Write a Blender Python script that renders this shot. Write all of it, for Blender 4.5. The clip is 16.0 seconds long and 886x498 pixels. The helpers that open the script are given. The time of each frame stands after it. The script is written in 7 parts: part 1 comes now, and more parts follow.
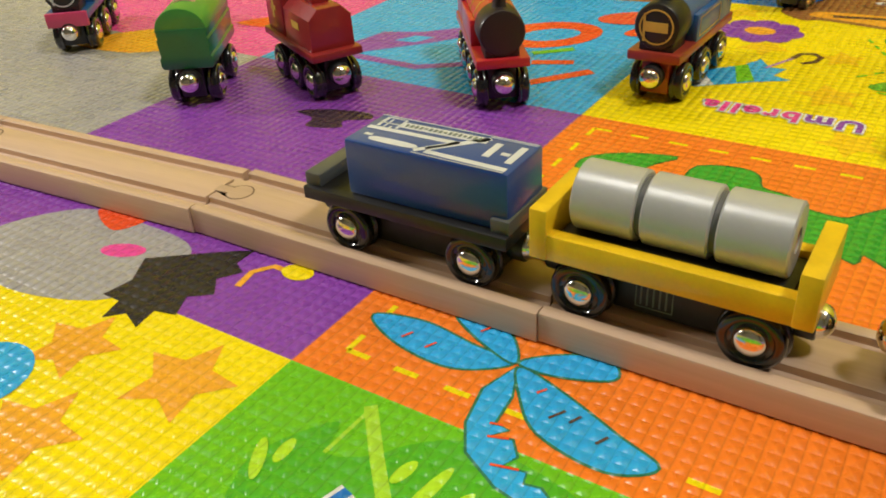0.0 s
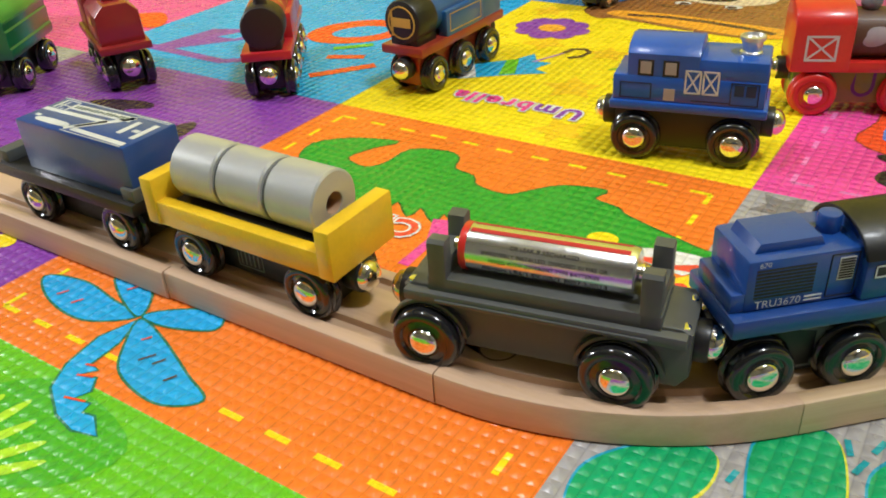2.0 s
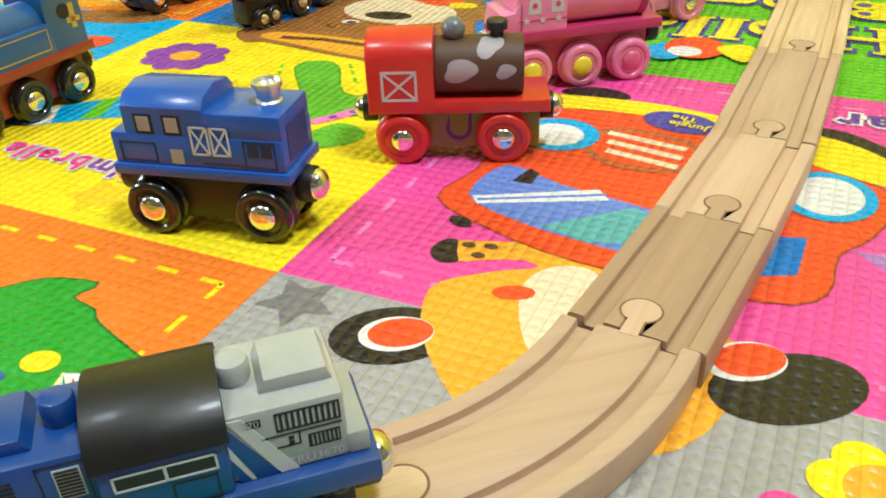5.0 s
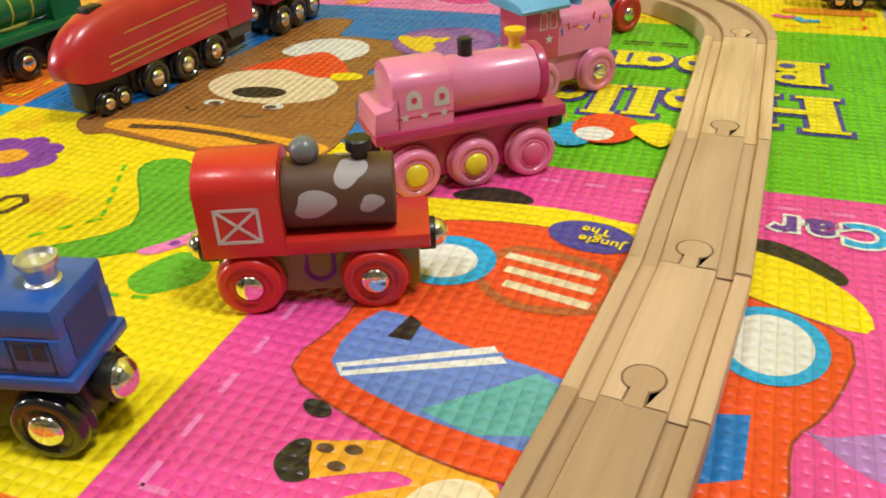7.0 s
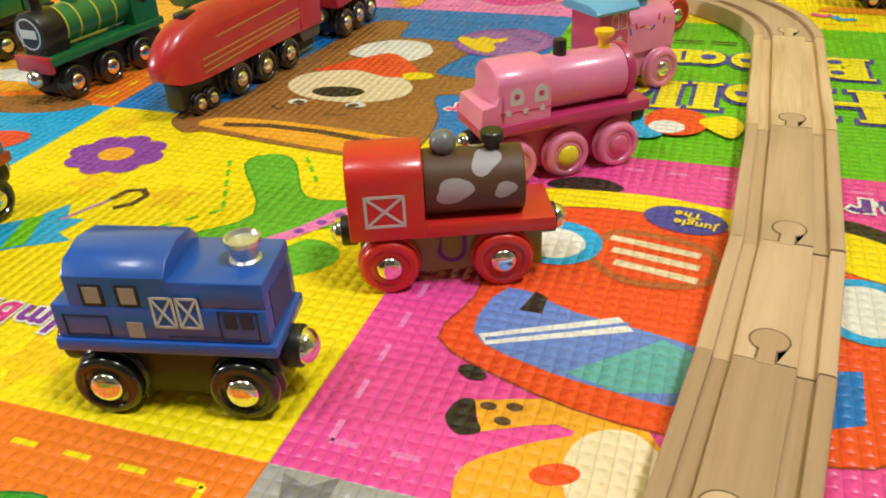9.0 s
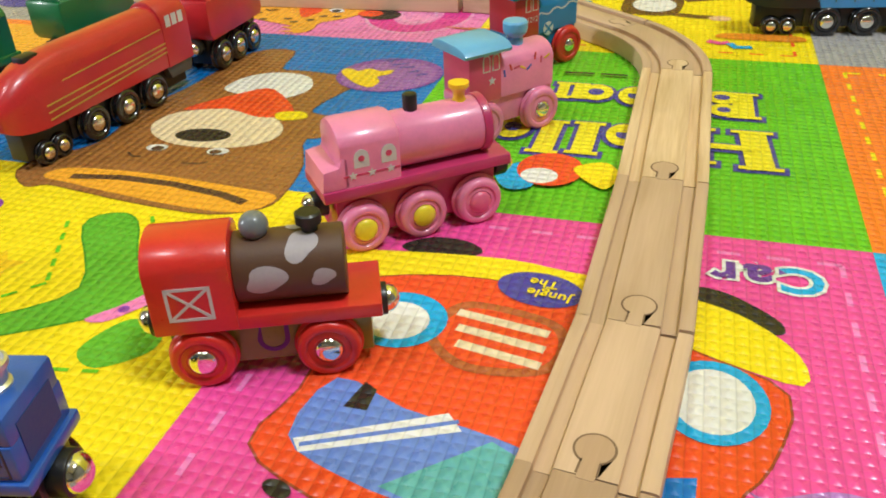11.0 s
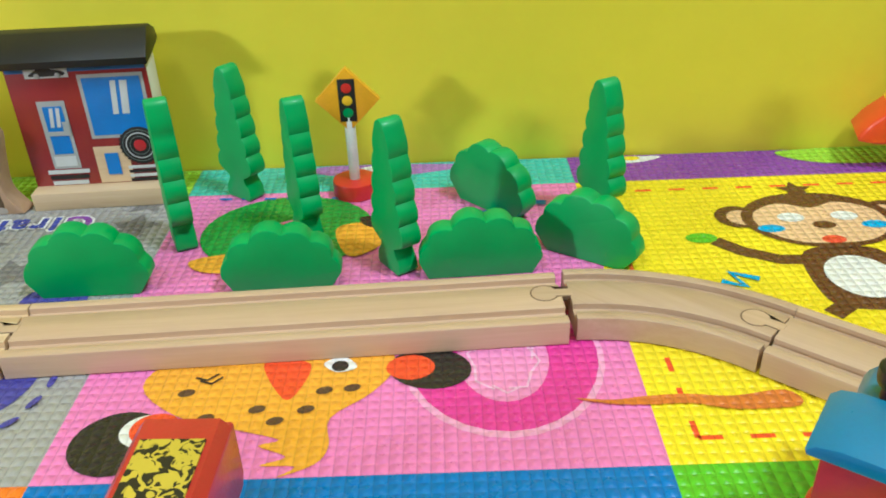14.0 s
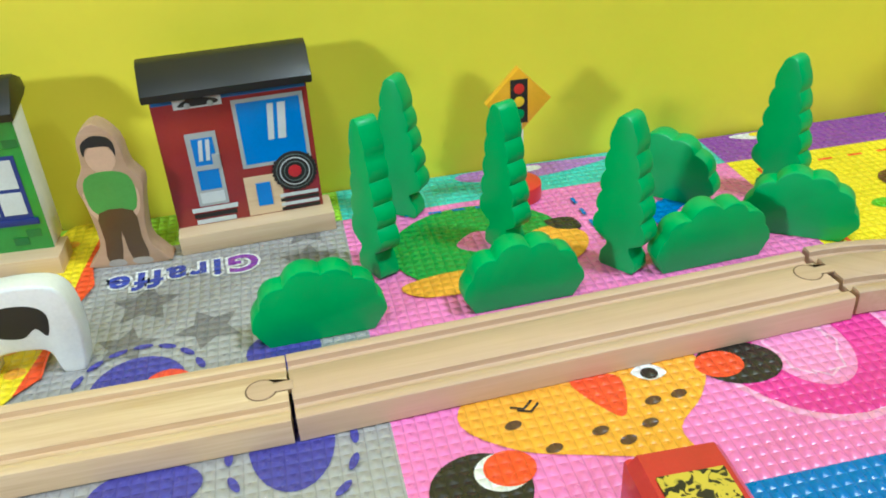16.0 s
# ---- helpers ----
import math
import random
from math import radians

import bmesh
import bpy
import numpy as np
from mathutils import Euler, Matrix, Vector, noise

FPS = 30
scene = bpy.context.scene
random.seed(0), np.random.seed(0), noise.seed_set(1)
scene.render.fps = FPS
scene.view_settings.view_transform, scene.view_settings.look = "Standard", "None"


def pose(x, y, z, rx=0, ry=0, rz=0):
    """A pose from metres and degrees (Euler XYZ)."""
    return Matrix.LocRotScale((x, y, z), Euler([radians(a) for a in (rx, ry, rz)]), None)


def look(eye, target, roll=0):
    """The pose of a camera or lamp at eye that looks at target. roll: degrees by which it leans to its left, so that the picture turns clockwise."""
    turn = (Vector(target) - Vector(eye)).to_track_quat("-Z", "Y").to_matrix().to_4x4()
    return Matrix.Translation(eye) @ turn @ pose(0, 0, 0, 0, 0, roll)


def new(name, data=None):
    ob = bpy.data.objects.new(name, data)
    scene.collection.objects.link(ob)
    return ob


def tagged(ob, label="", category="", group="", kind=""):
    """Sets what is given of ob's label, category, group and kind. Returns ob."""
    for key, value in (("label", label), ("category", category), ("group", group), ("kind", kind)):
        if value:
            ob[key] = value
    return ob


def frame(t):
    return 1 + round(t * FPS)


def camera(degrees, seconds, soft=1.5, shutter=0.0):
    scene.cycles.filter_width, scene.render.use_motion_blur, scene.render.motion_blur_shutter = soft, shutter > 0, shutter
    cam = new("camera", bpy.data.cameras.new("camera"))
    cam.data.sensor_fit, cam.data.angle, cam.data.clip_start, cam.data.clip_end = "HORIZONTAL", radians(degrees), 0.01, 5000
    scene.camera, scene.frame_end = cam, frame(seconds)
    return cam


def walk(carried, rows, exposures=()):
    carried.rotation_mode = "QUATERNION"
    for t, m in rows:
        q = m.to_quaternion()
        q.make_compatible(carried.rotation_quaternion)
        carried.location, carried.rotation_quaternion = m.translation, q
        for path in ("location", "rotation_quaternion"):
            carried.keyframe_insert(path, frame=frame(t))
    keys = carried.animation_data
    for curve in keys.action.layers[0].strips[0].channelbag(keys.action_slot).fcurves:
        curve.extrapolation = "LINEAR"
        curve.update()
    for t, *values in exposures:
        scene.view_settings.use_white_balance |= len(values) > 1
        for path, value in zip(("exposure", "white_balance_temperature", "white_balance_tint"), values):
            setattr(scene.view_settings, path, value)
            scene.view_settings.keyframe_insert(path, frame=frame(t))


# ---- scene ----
cam = camera(55.8, 16.0, soft=1.8)
ROWS = [
    (0.0, -0.0606, -0.3731, 0.1714, 58.28, 3.17, 32.53),
    (0.5, -0.0274, -0.3513, 0.1712, 58.40, 3.41, 33.42),
    (1.0, 0.0051, -0.3367, 0.1745, 58.54, 3.22, 33.27),
    (1.5, 0.0386, -0.3401, 0.1757, 58.63, 3.33, 33.56),
    (2.0, 0.0721, -0.3293, 0.1698, 58.58, 3.36, 33.33),
    (2.5, 0.0877, -0.3068, 0.1534, 58.39, 3.30, 33.40),
    (3.0, 0.1101, -0.2802, 0.1490, 58.29, 3.16, 32.82),
    (3.5, 0.1289, -0.2516, 0.1485, 58.48, 2.74, 31.41),
    (4.0, 0.1434, -0.2305, 0.1493, 58.31, 2.65, 30.33),
    (4.5, 0.1550, -0.2074, 0.1470, 58.15, 2.37, 27.72),
    (5.0, 0.1555, -0.1878, 0.1538, 58.09, 2.15, 24.99),
    (5.2, 0.1587, -0.1805, 0.1570, 58.04, 1.90, 23.94),
    (7.3, 0.1370, -0.1000, 0.1630, 58.95, 2.35, 19.30),
    (7.5, 0.1300, -0.1022, 0.1681, 59.02, 2.42, 19.09),
    (8.0, 0.1015, -0.1290, 0.1680, 59.17, 2.48, 18.79),
    (8.2, 0.0985, -0.1440, 0.1720, 59.12, 2.50, 18.85),
    (10.3, 0.1308, -0.1425, 0.1716, 58.43, 2.12, 17.36),
    (10.5, 0.1322, -0.1351, 0.1728, 58.44, 2.10, 17.09),
    (11.0, 0.1415, -0.0943, 0.1840, 58.20, 1.93, 15.66),
    (11.5, 0.1216, -0.0313, 0.2030, 58.23, 1.64, 13.47),
    (12.0, 0.0913, 0.0364, 0.2248, 58.47, 1.16, 9.17),
    (12.5, 0.0705, 0.0922, 0.2423, 59.24, 1.01, 3.68),
    (13.0, 0.0492, 0.1668, 0.2351, 59.27, 1.23, 1.11),
    (13.5, -0.0023, 0.2225, 0.2327, 59.42, 1.55, -0.10),
    (14.0, -0.0751, 0.2376, 0.2150, 59.60, 1.89, -0.72),
    (14.5, -0.1172, 0.2529, 0.2049, 59.37, 2.15, -3.36),
    (15.0, -0.2022, 0.2679, 0.2199, 58.87, 2.66, -5.14),
    (15.5, -0.2317, 0.2673, 0.2311, 59.29, 2.99, -8.15),
    (16.0, -0.2441, 0.2735, 0.2185, 58.81, 3.08, -12.22),
]
EXPOSURES = [(0.0, -0.46, 6600, 10), (1.5, -0.24, 6100, 10), (3.0, -0.16, 5800, 8), (5.0, 0.02, 5600, 4), (7.3, -0.28, 6200, 8), (10.5, -0.28, 6000, 6), (11.2, -0.25, 5900, 6), (12.5, -0.27, 6200, 4), (13.2, -0.29, 6200, 3), (14.0, -0.16, 5300, 0), (16.0, 0.0, 5100, -2)]
walk(cam, [(t, pose(x, y, z, rx, ry, rz)) for t, x, y, z, rx, ry, rz in ROWS], EXPOSURES)

# ---- light ----
world = bpy.data.worlds.new("room_air")
scene.world = world
world.use_nodes = True
world.node_tree.nodes["Background"].inputs[0].default_value = (1.0, 0.93, 0.83, 1)
world.node_tree.nodes["Background"].inputs[1].default_value = 0.004


def area_lamp(name, eye, target, size, watts, colour):
    data = bpy.data.lights.new(name, "AREA")
    data.shape, data.size, data.energy, data.color = "DISK", size, watts, colour
    ob = new(name, data)
    ob.matrix_world = look(eye, target)
    return ob


area_lamp("ceiling_lamp_light", (0.98, -0.12, 2.30), (0.1, 0.25, 0.0), 0.40, 47, (1.0, 0.985, 0.95))
area_lamp("ceiling_lamp_light", (-0.75, -0.55, 2.30), (-0.1, 0.1, 0.0), 0.40, 16, (1.0, 0.985, 0.95))
area_lamp("table_lamp_light", (-1.74, -0.49, 0.66), (-0.1, 0.66, 0.07), 0.20, 25, (1.0, 0.97, 0.92))


# ---- materials ----
def material(name, colour, rough=0.4, metal=0.0, coat=0.0, vary=0.12, scale=60.0, bump=0.0, bump_scale=400.0):
    """Painted, metal or plain surface: two scales of noise vary colour and gloss."""
    m = bpy.data.materials.new(name)
    m.use_nodes = True
    nt = m.node_tree
    b = nt.nodes["Principled BSDF"]
    b.inputs["Metallic"].default_value = metal
    b.inputs["Coat Weight"].default_value = coat
    b.inputs["Coat Roughness"].default_value = 0.12
    tc = nt.nodes.new("ShaderNodeTexCoord")
    big = nt.nodes.new("ShaderNodeTexNoise")
    big.inputs["Scale"].default_value, big.inputs["Detail"].default_value = scale, 4
    fine = nt.nodes.new("ShaderNodeTexNoise")
    fine.inputs["Scale"].default_value, fine.inputs["Detail"].default_value = scale * 12, 3
    nt.links.new(tc.outputs["Object"], big.inputs["Vector"])
    nt.links.new(tc.outputs["Object"], fine.inputs["Vector"])
    add = nt.nodes.new("ShaderNodeMath")
    add.operation = "MULTIPLY_ADD"
    add.inputs[1].default_value = 0.4
    nt.links.new(fine.outputs["Fac"], add.inputs[0])
    nt.links.new(big.outputs["Fac"], add.inputs[2])
    mapr = nt.nodes.new("ShaderNodeMapRange")
    mapr.inputs["From Min"].default_value, mapr.inputs["From Max"].default_value = 0.4, 1.0
    mapr.inputs["To Min"].default_value, mapr.inputs["To Max"].default_value = 1 - vary, 1 + vary
    nt.links.new(add.outputs[0], mapr.inputs["Value"])
    hsv = nt.nodes.new("ShaderNodeHueSaturation")
    hsv.inputs["Color"].default_value = (*colour, 1)
    nt.links.new(mapr.outputs["Result"], hsv.inputs["Value"])
    nt.links.new(hsv.outputs["Color"], b.inputs["Base Color"])
    rr = nt.nodes.new("ShaderNodeMapRange")
    rr.inputs["To Min"].default_value, rr.inputs["To Max"].default_value = max(0.03, rough - 0.1), min(1, rough + 0.12)
    nt.links.new(fine.outputs["Fac"], rr.inputs["Value"])
    nt.links.new(rr.outputs["Result"], b.inputs["Roughness"])
    if bump:
        bn = nt.nodes.new("ShaderNodeTexNoise")
        bn.inputs["Scale"].default_value, bn.inputs["Detail"].default_value = bump_scale, 4
        nt.links.new(tc.outputs["Object"], bn.inputs["Vector"])
        bp = nt.nodes.new("ShaderNodeBump")
        bp.inputs["Strength"].default_value, bp.inputs["Distance"].default_value = 1.0, bump
        nt.links.new(bn.outputs["Fac"], bp.inputs["Height"])
        nt.links.new(bp.outputs["Normal"], b.inputs["Normal"])
    return m


PAINTS = {}


def paint(name, colour, rough=0.32, coat=0.35, **kw):
    if name not in PAINTS:
        PAINTS[name] = material(name, colour, rough, coat=coat, bump=0.00006, bump_scale=900, **kw)
    return PAINTS[name]


def wood(name, light, dark, along=(8.0, 160.0, 160.0), rough=0.5):
    """Planed, unvarnished wood with the grain along the piece's own x."""
    m = bpy.data.materials.new(name)
    m.use_nodes = True
    nt = m.node_tree
    b = nt.nodes["Principled BSDF"]
    tc = nt.nodes.new("ShaderNodeTexCoord")
    info = nt.nodes.new("ShaderNodeObjectInfo")
    mp = nt.nodes.new("ShaderNodeMapping")
    mp.inputs["Scale"].default_value = along
    nt.links.new(tc.outputs["Object"], mp.inputs["Vector"])
    off = nt.nodes.new("ShaderNodeVectorMath")
    off.operation = "MULTIPLY_ADD"
    off.inputs[1].default_value = (37, 91, 53)
    nt.links.new(info.outputs["Random"], off.inputs[0])
    nt.links.new(mp.outputs["Vector"], off.inputs[2])
    grain = nt.nodes.new("ShaderNodeTexNoise")
    grain.inputs["Scale"].default_value, grain.inputs["Detail"].default_value, grain.inputs["Distortion"].default_value = 1.0, 6, 0.6
    nt.links.new(off.outputs["Vector"], grain.inputs["Vector"])
    fleck = nt.nodes.new("ShaderNodeTexNoise")
    fleck.inputs["Scale"].default_value, fleck.inputs["Detail"].default_value = 6.0, 2
    nt.links.new(off.outputs["Vector"], fleck.inputs["Vector"])
    ramp = nt.nodes.new("ShaderNodeValToRGB")
    ramp.color_ramp.elements[0].position, ramp.color_ramp.elements[0].color = 0.28, (*dark, 1)
    ramp.color_ramp.elements[1].position, ramp.color_ramp.elements[1].color = 0.72, (*light, 1)
    mix = nt.nodes.new("ShaderNodeMath")
    mix.operation = "MULTIPLY_ADD"
    mix.inputs[1].default_value = 0.30
    nt.links.new(fleck.outputs["Fac"], mix.inputs[0])
    sc = nt.nodes.new("ShaderNodeMath")
    sc.operation = "MULTIPLY"
    sc.inputs[1].default_value = 0.72
    nt.links.new(grain.outputs["Fac"], sc.inputs[0])
    nt.links.new(sc.outputs[0], mix.inputs[2])
    nt.links.new(mix.outputs[0], ramp.inputs["Fac"])
    tone = nt.nodes.new("ShaderNodeMapRange")
    tone.inputs["To Min"].default_value, tone.inputs["To Max"].default_value = 0.88, 1.08
    nt.links.new(info.outputs["Random"], tone.inputs["Value"])
    hsv = nt.nodes.new("ShaderNodeHueSaturation")
    nt.links.new(ramp.outputs["Color"], hsv.inputs["Color"])
    nt.links.new(tone.outputs["Result"], hsv.inputs["Value"])
    nt.links.new(hsv.outputs["Color"], b.inputs["Base Color"])
    b.inputs["Roughness"].default_value = rough
    bp = nt.nodes.new("ShaderNodeBump")
    bp.inputs["Strength"].default_value, bp.inputs["Distance"].default_value = 0.6, 0.00012
    nt.links.new(grain.outputs["Fac"], bp.inputs["Height"])
    nt.links.new(bp.outputs["Normal"], b.inputs["Normal"])
    return m


def math_node(nt, op, a, b=None):
    n = nt.nodes.new("ShaderNodeMath")
    n.operation = op
    for i, v in enumerate((a, b)):
        if v is None:
            continue
        if isinstance(v, (int, float)):
            n.inputs[i].default_value = v
        else:
            nt.links.new(v, n.inputs[i])
    return n.outputs[0]


VINYL = {}
PITCH = 0.0049


def vinyl(colour):
    """Printed vinyl foam, embossed all over with small four-sided pyramids."""
    key = tuple(round(c, 4) for c in colour)
    if key in VINYL:
        return VINYL[key]
    m = bpy.data.materials.new("printed_vinyl")
    m.use_nodes = True
    nt = m.node_tree
    b = nt.nodes["Principled BSDF"]
    geo = nt.nodes.new("ShaderNodeNewGeometry")
    sep = nt.nodes.new("ShaderNodeSeparateXYZ")
    wob = nt.nodes.new("ShaderNodeTexNoise")
    wob.inputs["Scale"].default_value = 30
    nt.links.new(geo.outputs["Position"], wob.inputs["Vector"])
    nudge = nt.nodes.new("ShaderNodeVectorMath")
    nudge.operation = "MULTIPLY_ADD"
    nudge.inputs[1].default_value = (0.0010, 0.0010, 0)
    nt.links.new(wob.outputs["Color"], nudge.inputs[0])
    nt.links.new(geo.outputs["Position"], nudge.inputs[2])
    nt.links.new(nudge.outputs["Vector"], sep.inputs[0])
    sides = []
    for axis in ("X", "Y"):
        u = math_node(nt, "MULTIPLY", sep.outputs[axis], 1 / PITCH)
        f = math_node(nt, "FRACT", u)
        sides.append(math_node(nt, "ABSOLUTE", math_node(nt, "SUBTRACT", f, 0.5)))
    # the ridges run clearer one way than the other, as on the mat
    edge = math_node(nt, "MAXIMUM", sides[0], math_node(nt, "MULTIPLY", sides[1], 0.46))
    facet = math_node(nt, "SUBTRACT", 0.5, edge)
    dome = math_node(nt, "MULTIPLY", *[math_node(nt, "COSINE", math_node(nt, "MULTIPLY", s, math.pi)) for s in sides])
    height = math_node(nt, "ADD", math_node(nt, "MULTIPLY", facet, 0.75), math_node(nt, "MULTIPLY", dome, 0.85))
    bp = nt.nodes.new("ShaderNodeBump")
    bp.inputs["Strength"].default_value, bp.inputs["Distance"].default_value = 1.0, 0.00080
    nt.links.new(height, bp.inputs["Height"])
    nt.links.new(bp.outputs["Normal"], b.inputs["Normal"])
    stain = nt.nodes.new("ShaderNodeTexNoise")
    stain.inputs["Scale"].default_value, stain.inputs["Detail"].default_value = 22, 5
    nt.links.new(geo.outputs["Position"], stain.inputs["Vector"])
    val = nt.nodes.new("ShaderNodeMapRange")
    val.inputs["To Min"].default_value, val.inputs["To Max"].default_value = 0.86, 1.12
    nt.links.new(stain.outputs["Fac"], val.inputs["Value"])
    # shade in the grooves that run along y, painted into the base colour
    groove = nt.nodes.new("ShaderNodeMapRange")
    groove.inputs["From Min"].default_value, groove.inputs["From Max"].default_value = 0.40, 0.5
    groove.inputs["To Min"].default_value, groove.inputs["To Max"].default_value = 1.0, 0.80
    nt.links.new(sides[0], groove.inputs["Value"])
    hsv = nt.nodes.new("ShaderNodeHueSaturation")
    hsv.inputs["Color"].default_value = (*colour, 1)
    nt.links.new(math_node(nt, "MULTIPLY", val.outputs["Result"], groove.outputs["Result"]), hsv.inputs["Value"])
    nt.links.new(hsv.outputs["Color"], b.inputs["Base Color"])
    worn = nt.nodes.new("ShaderNodeTexNoise")
    worn.inputs["Scale"].default_value, worn.inputs["Detail"].default_value = 75, 4
    nt.links.new(geo.outputs["Position"], worn.inputs["Vector"])
    gloss = nt.nodes.new("ShaderNodeMapRange")
    gloss.inputs["From Min"].default_value, gloss.inputs["From Max"].default_value = 0.34, 0.66
    gloss.inputs["To Min"].default_value, gloss.inputs["To Max"].default_value = 0.19, 0.38
    nt.links.new(worn.outputs["Fac"], gloss.inputs["Value"])
    nt.links.new(gloss.outputs["Result"], b.inputs["Roughness"])
    b.inputs["Specular IOR Level"].default_value = 0.45
    VINYL[key] = m
    return m


# print colours of the mat
ORANGE, DEEPORANGE, YELLOW, PINK = (0.95, 0.22, 0.02), (0.88, 0.09, 0.02), (0.97, 0.76, 0.005), (0.86, 0.08, 0.36)
LIGHTPINK, GREY, DARKGREY, GREEN = (0.88, 0.23, 0.56), (0.40, 0.38, 0.37), (0.22, 0.205, 0.20), (0.16, 0.56, 0.015)
LEAF, BLUE, SKY, PURPLE = (0.045, 0.38, 0.03), (0.015, 0.19, 0.60), (0.03, 0.42, 0.82), (0.27, 0.06, 0.42)
TEAL, BROWN, CREAM, BLACK = (0.12, 0.58, 0.48), (0.36, 0.15, 0.04), (0.88, 0.72, 0.48), (0.03, 0.025, 0.02)
WHITE, RED, AMBER, NAVY = (0.85, 0.83, 0.80), (0.85, 0.09, 0.04), (0.92, 0.42, 0.03), (0.08, 0.07, 0.36)
LIME, LILAC, MUD = (0.40, 0.72, 0.04), (0.45, 0.20, 0.55), (0.12, 0.06, 0.03)

BEECH = wood("beech_wood", (0.62, 0.43, 0.29), (0.51, 0.335, 0.205))
PINE = wood("pine_wood", (0.76, 0.57, 0.36), (0.52, 0.33, 0.17))
DARKBEECH = wood("brown_beech_wood", (0.52, 0.34, 0.215), (0.42, 0.265, 0.155))
PLY = wood("pale_block_wood", (0.72, 0.54, 0.34), (0.60, 0.41, 0.23))
BOARD = wood("figure_board_wood", (0.56, 0.36, 0.23), (0.46, 0.28, 0.16))
GAP = material("shadowed_joint_wood", (0.20, 0.12, 0.065), 0.8)
TYRE = material("gloss_black_plastic", (0.012, 0.012, 0.013), 0.16, coat=0.6)
MATTBLACK = material("black_wood_paint", (0.010, 0.0095, 0.0095), 0.42, coat=0.1, bump=0.00005)
CHROME = material("polished_steel", (0.86, 0.84, 0.80), 0.10, metal=1.0, vary=0.03)
SILVER = paint("silver_grey_paint", (0.42, 0.43, 0.42), 0.38)
ALU = material("brushed_silver_paint", (0.50, 0.50, 0.49), 0.36, metal=0.35, vary=0.06, bump=0.00004)
STEEL = material("dark_steel_plastic", (0.085, 0.088, 0.082), 0.42, coat=0.1, bump=0.00005)
BLUEPAINT = paint("deep_blue_paint", (0.012, 0.060, 0.27))
MIDBLUE = paint("mid_blue_paint", (0.018, 0.095, 0.44))
REDPAINT = paint("bright_red_paint", (0.62, 0.025, 0.018))
MAROON = paint("maroon_paint", (0.28, 0.018, 0.018))
CRIMSON = paint("crimson_paint", (0.50, 0.020, 0.028))
GREENPAINT = paint("bottle_green_paint", (0.015, 0.16, 0.05))
TREEGREEN = paint("tree_green_paint", (0.024, 0.375, 0.085), 0.46, 0.10)
OLIVE = paint("olive_paint", (0.20, 0.26, 0.02))
YELLOWPAINT = paint("yellow_paint", (0.86, 0.54, 0.012), 0.36)
PINKPAINT = paint("pink_paint", (0.80, 0.24, 0.42))
ROSE = paint("rose_paint", (0.62, 0.06, 0.16))
MAGENTA = paint("magenta_paint", (0.50, 0.035, 0.14))
BABYBLUE = paint("pale_blue_paint", (0.14, 0.42, 0.72))
TEALBLUE = paint("teal_blue_paint", (0.015, 0.19, 0.42))
SKYBLUE = paint("sky_blue_paint", (0.05, 0.30, 0.68))
COWBROWN = paint("brown_paint", (0.10, 0.045, 0.022), 0.5, 0.05)
WHITEPAINT = paint("white_paint", (0.78, 0.77, 0.74))
INKWHITE = paint("white_ink", (0.62, 0.63, 0.62), 0.5, 0.0)
INKGREY = paint("grey_green_ink", (0.16, 0.19, 0.17), 0.5, 0.0)
INKBLACK = paint("black_ink", (0.015, 0.014, 0.014), 0.5, 0.0)
GOLD = paint("gold_ink", (0.55, 0.36, 0.06), 0.4, 0.0)
EXPRESSRED = paint("orange_red_paint", (0.78, 0.07, 0.015))
WARMGREY = paint("warm_grey_paint", (0.40, 0.34, 0.29))
BRIGHTGREEN = paint("bright_green_paint", (0.06, 0.30, 0.05))
WINDOWBLUE = paint("window_blue_paint", (0.02, 0.20, 0.62))
LAMPGREEN = paint("lamp_green_ink", (0.02, 0.30, 0.08))
REDHUB = paint("pink_hub_paint", (0.70, 0.14, 0.26))
BUTTER = paint("yellow_hub_paint", (0.80, 0.68, 0.03))


# ---- builders: local shapes in millimetres, x forward, y left, z up ----
def finish(bm, smooth=38):
    for f in bm.faces:
        f.smooth = True
    bmesh.ops.recalc_face_normals(bm, faces=bm.faces)
    return bm


def mesh_of(name, bm, mats, smooth=38):
    finish(bm)
    bm.transform(Matrix.Scale(0.001, 4))
    me = bpy.data.meshes.new(name)
    bm.to_mesh(me)
    bm.free()
    me.set_sharp_from_angle(angle=radians(smooth))
    for mt in mats:
        me.materials.append(mt)
    return me


def part(name, bm, mat, parent, label="", at=None):
    """One mesh under a thing or a part. bm may be a bmesh or a ready mesh to share."""
    me = bm if isinstance(bm, bpy.types.Mesh) else mesh_of(name, bm, mat if isinstance(mat, (list, tuple)) else [mat])
    ob = new(name, me)
    ob.parent = parent
    if at is not None:
        ob.matrix_basis = at
    if label:
        tagged(ob, label)
    return ob


def mm(x, y, z, rx=0, ry=0, rz=0):
    return pose(x / 1000, y / 1000, z / 1000, rx, ry, rz)


def thing(name, label, category, x, y, z=0.0, heading=0.0, group="", kind="", size=1.0):
    ob = new(name)
    ob.empty_display_size = 0.02
    ob.matrix_basis = pose(x, y, z, 0, 0, heading) @ Matrix.Scale(size, 4)
    return tagged(ob, label, category, group, kind)


def join(*bms):
    out = bms[0]
    for b in bms[1:]:
        me = bpy.data.meshes.new("tmp")
        b.to_mesh(me)
        b.free()
        out.from_mesh(me)
        bpy.data.meshes.remove(me)
    return out


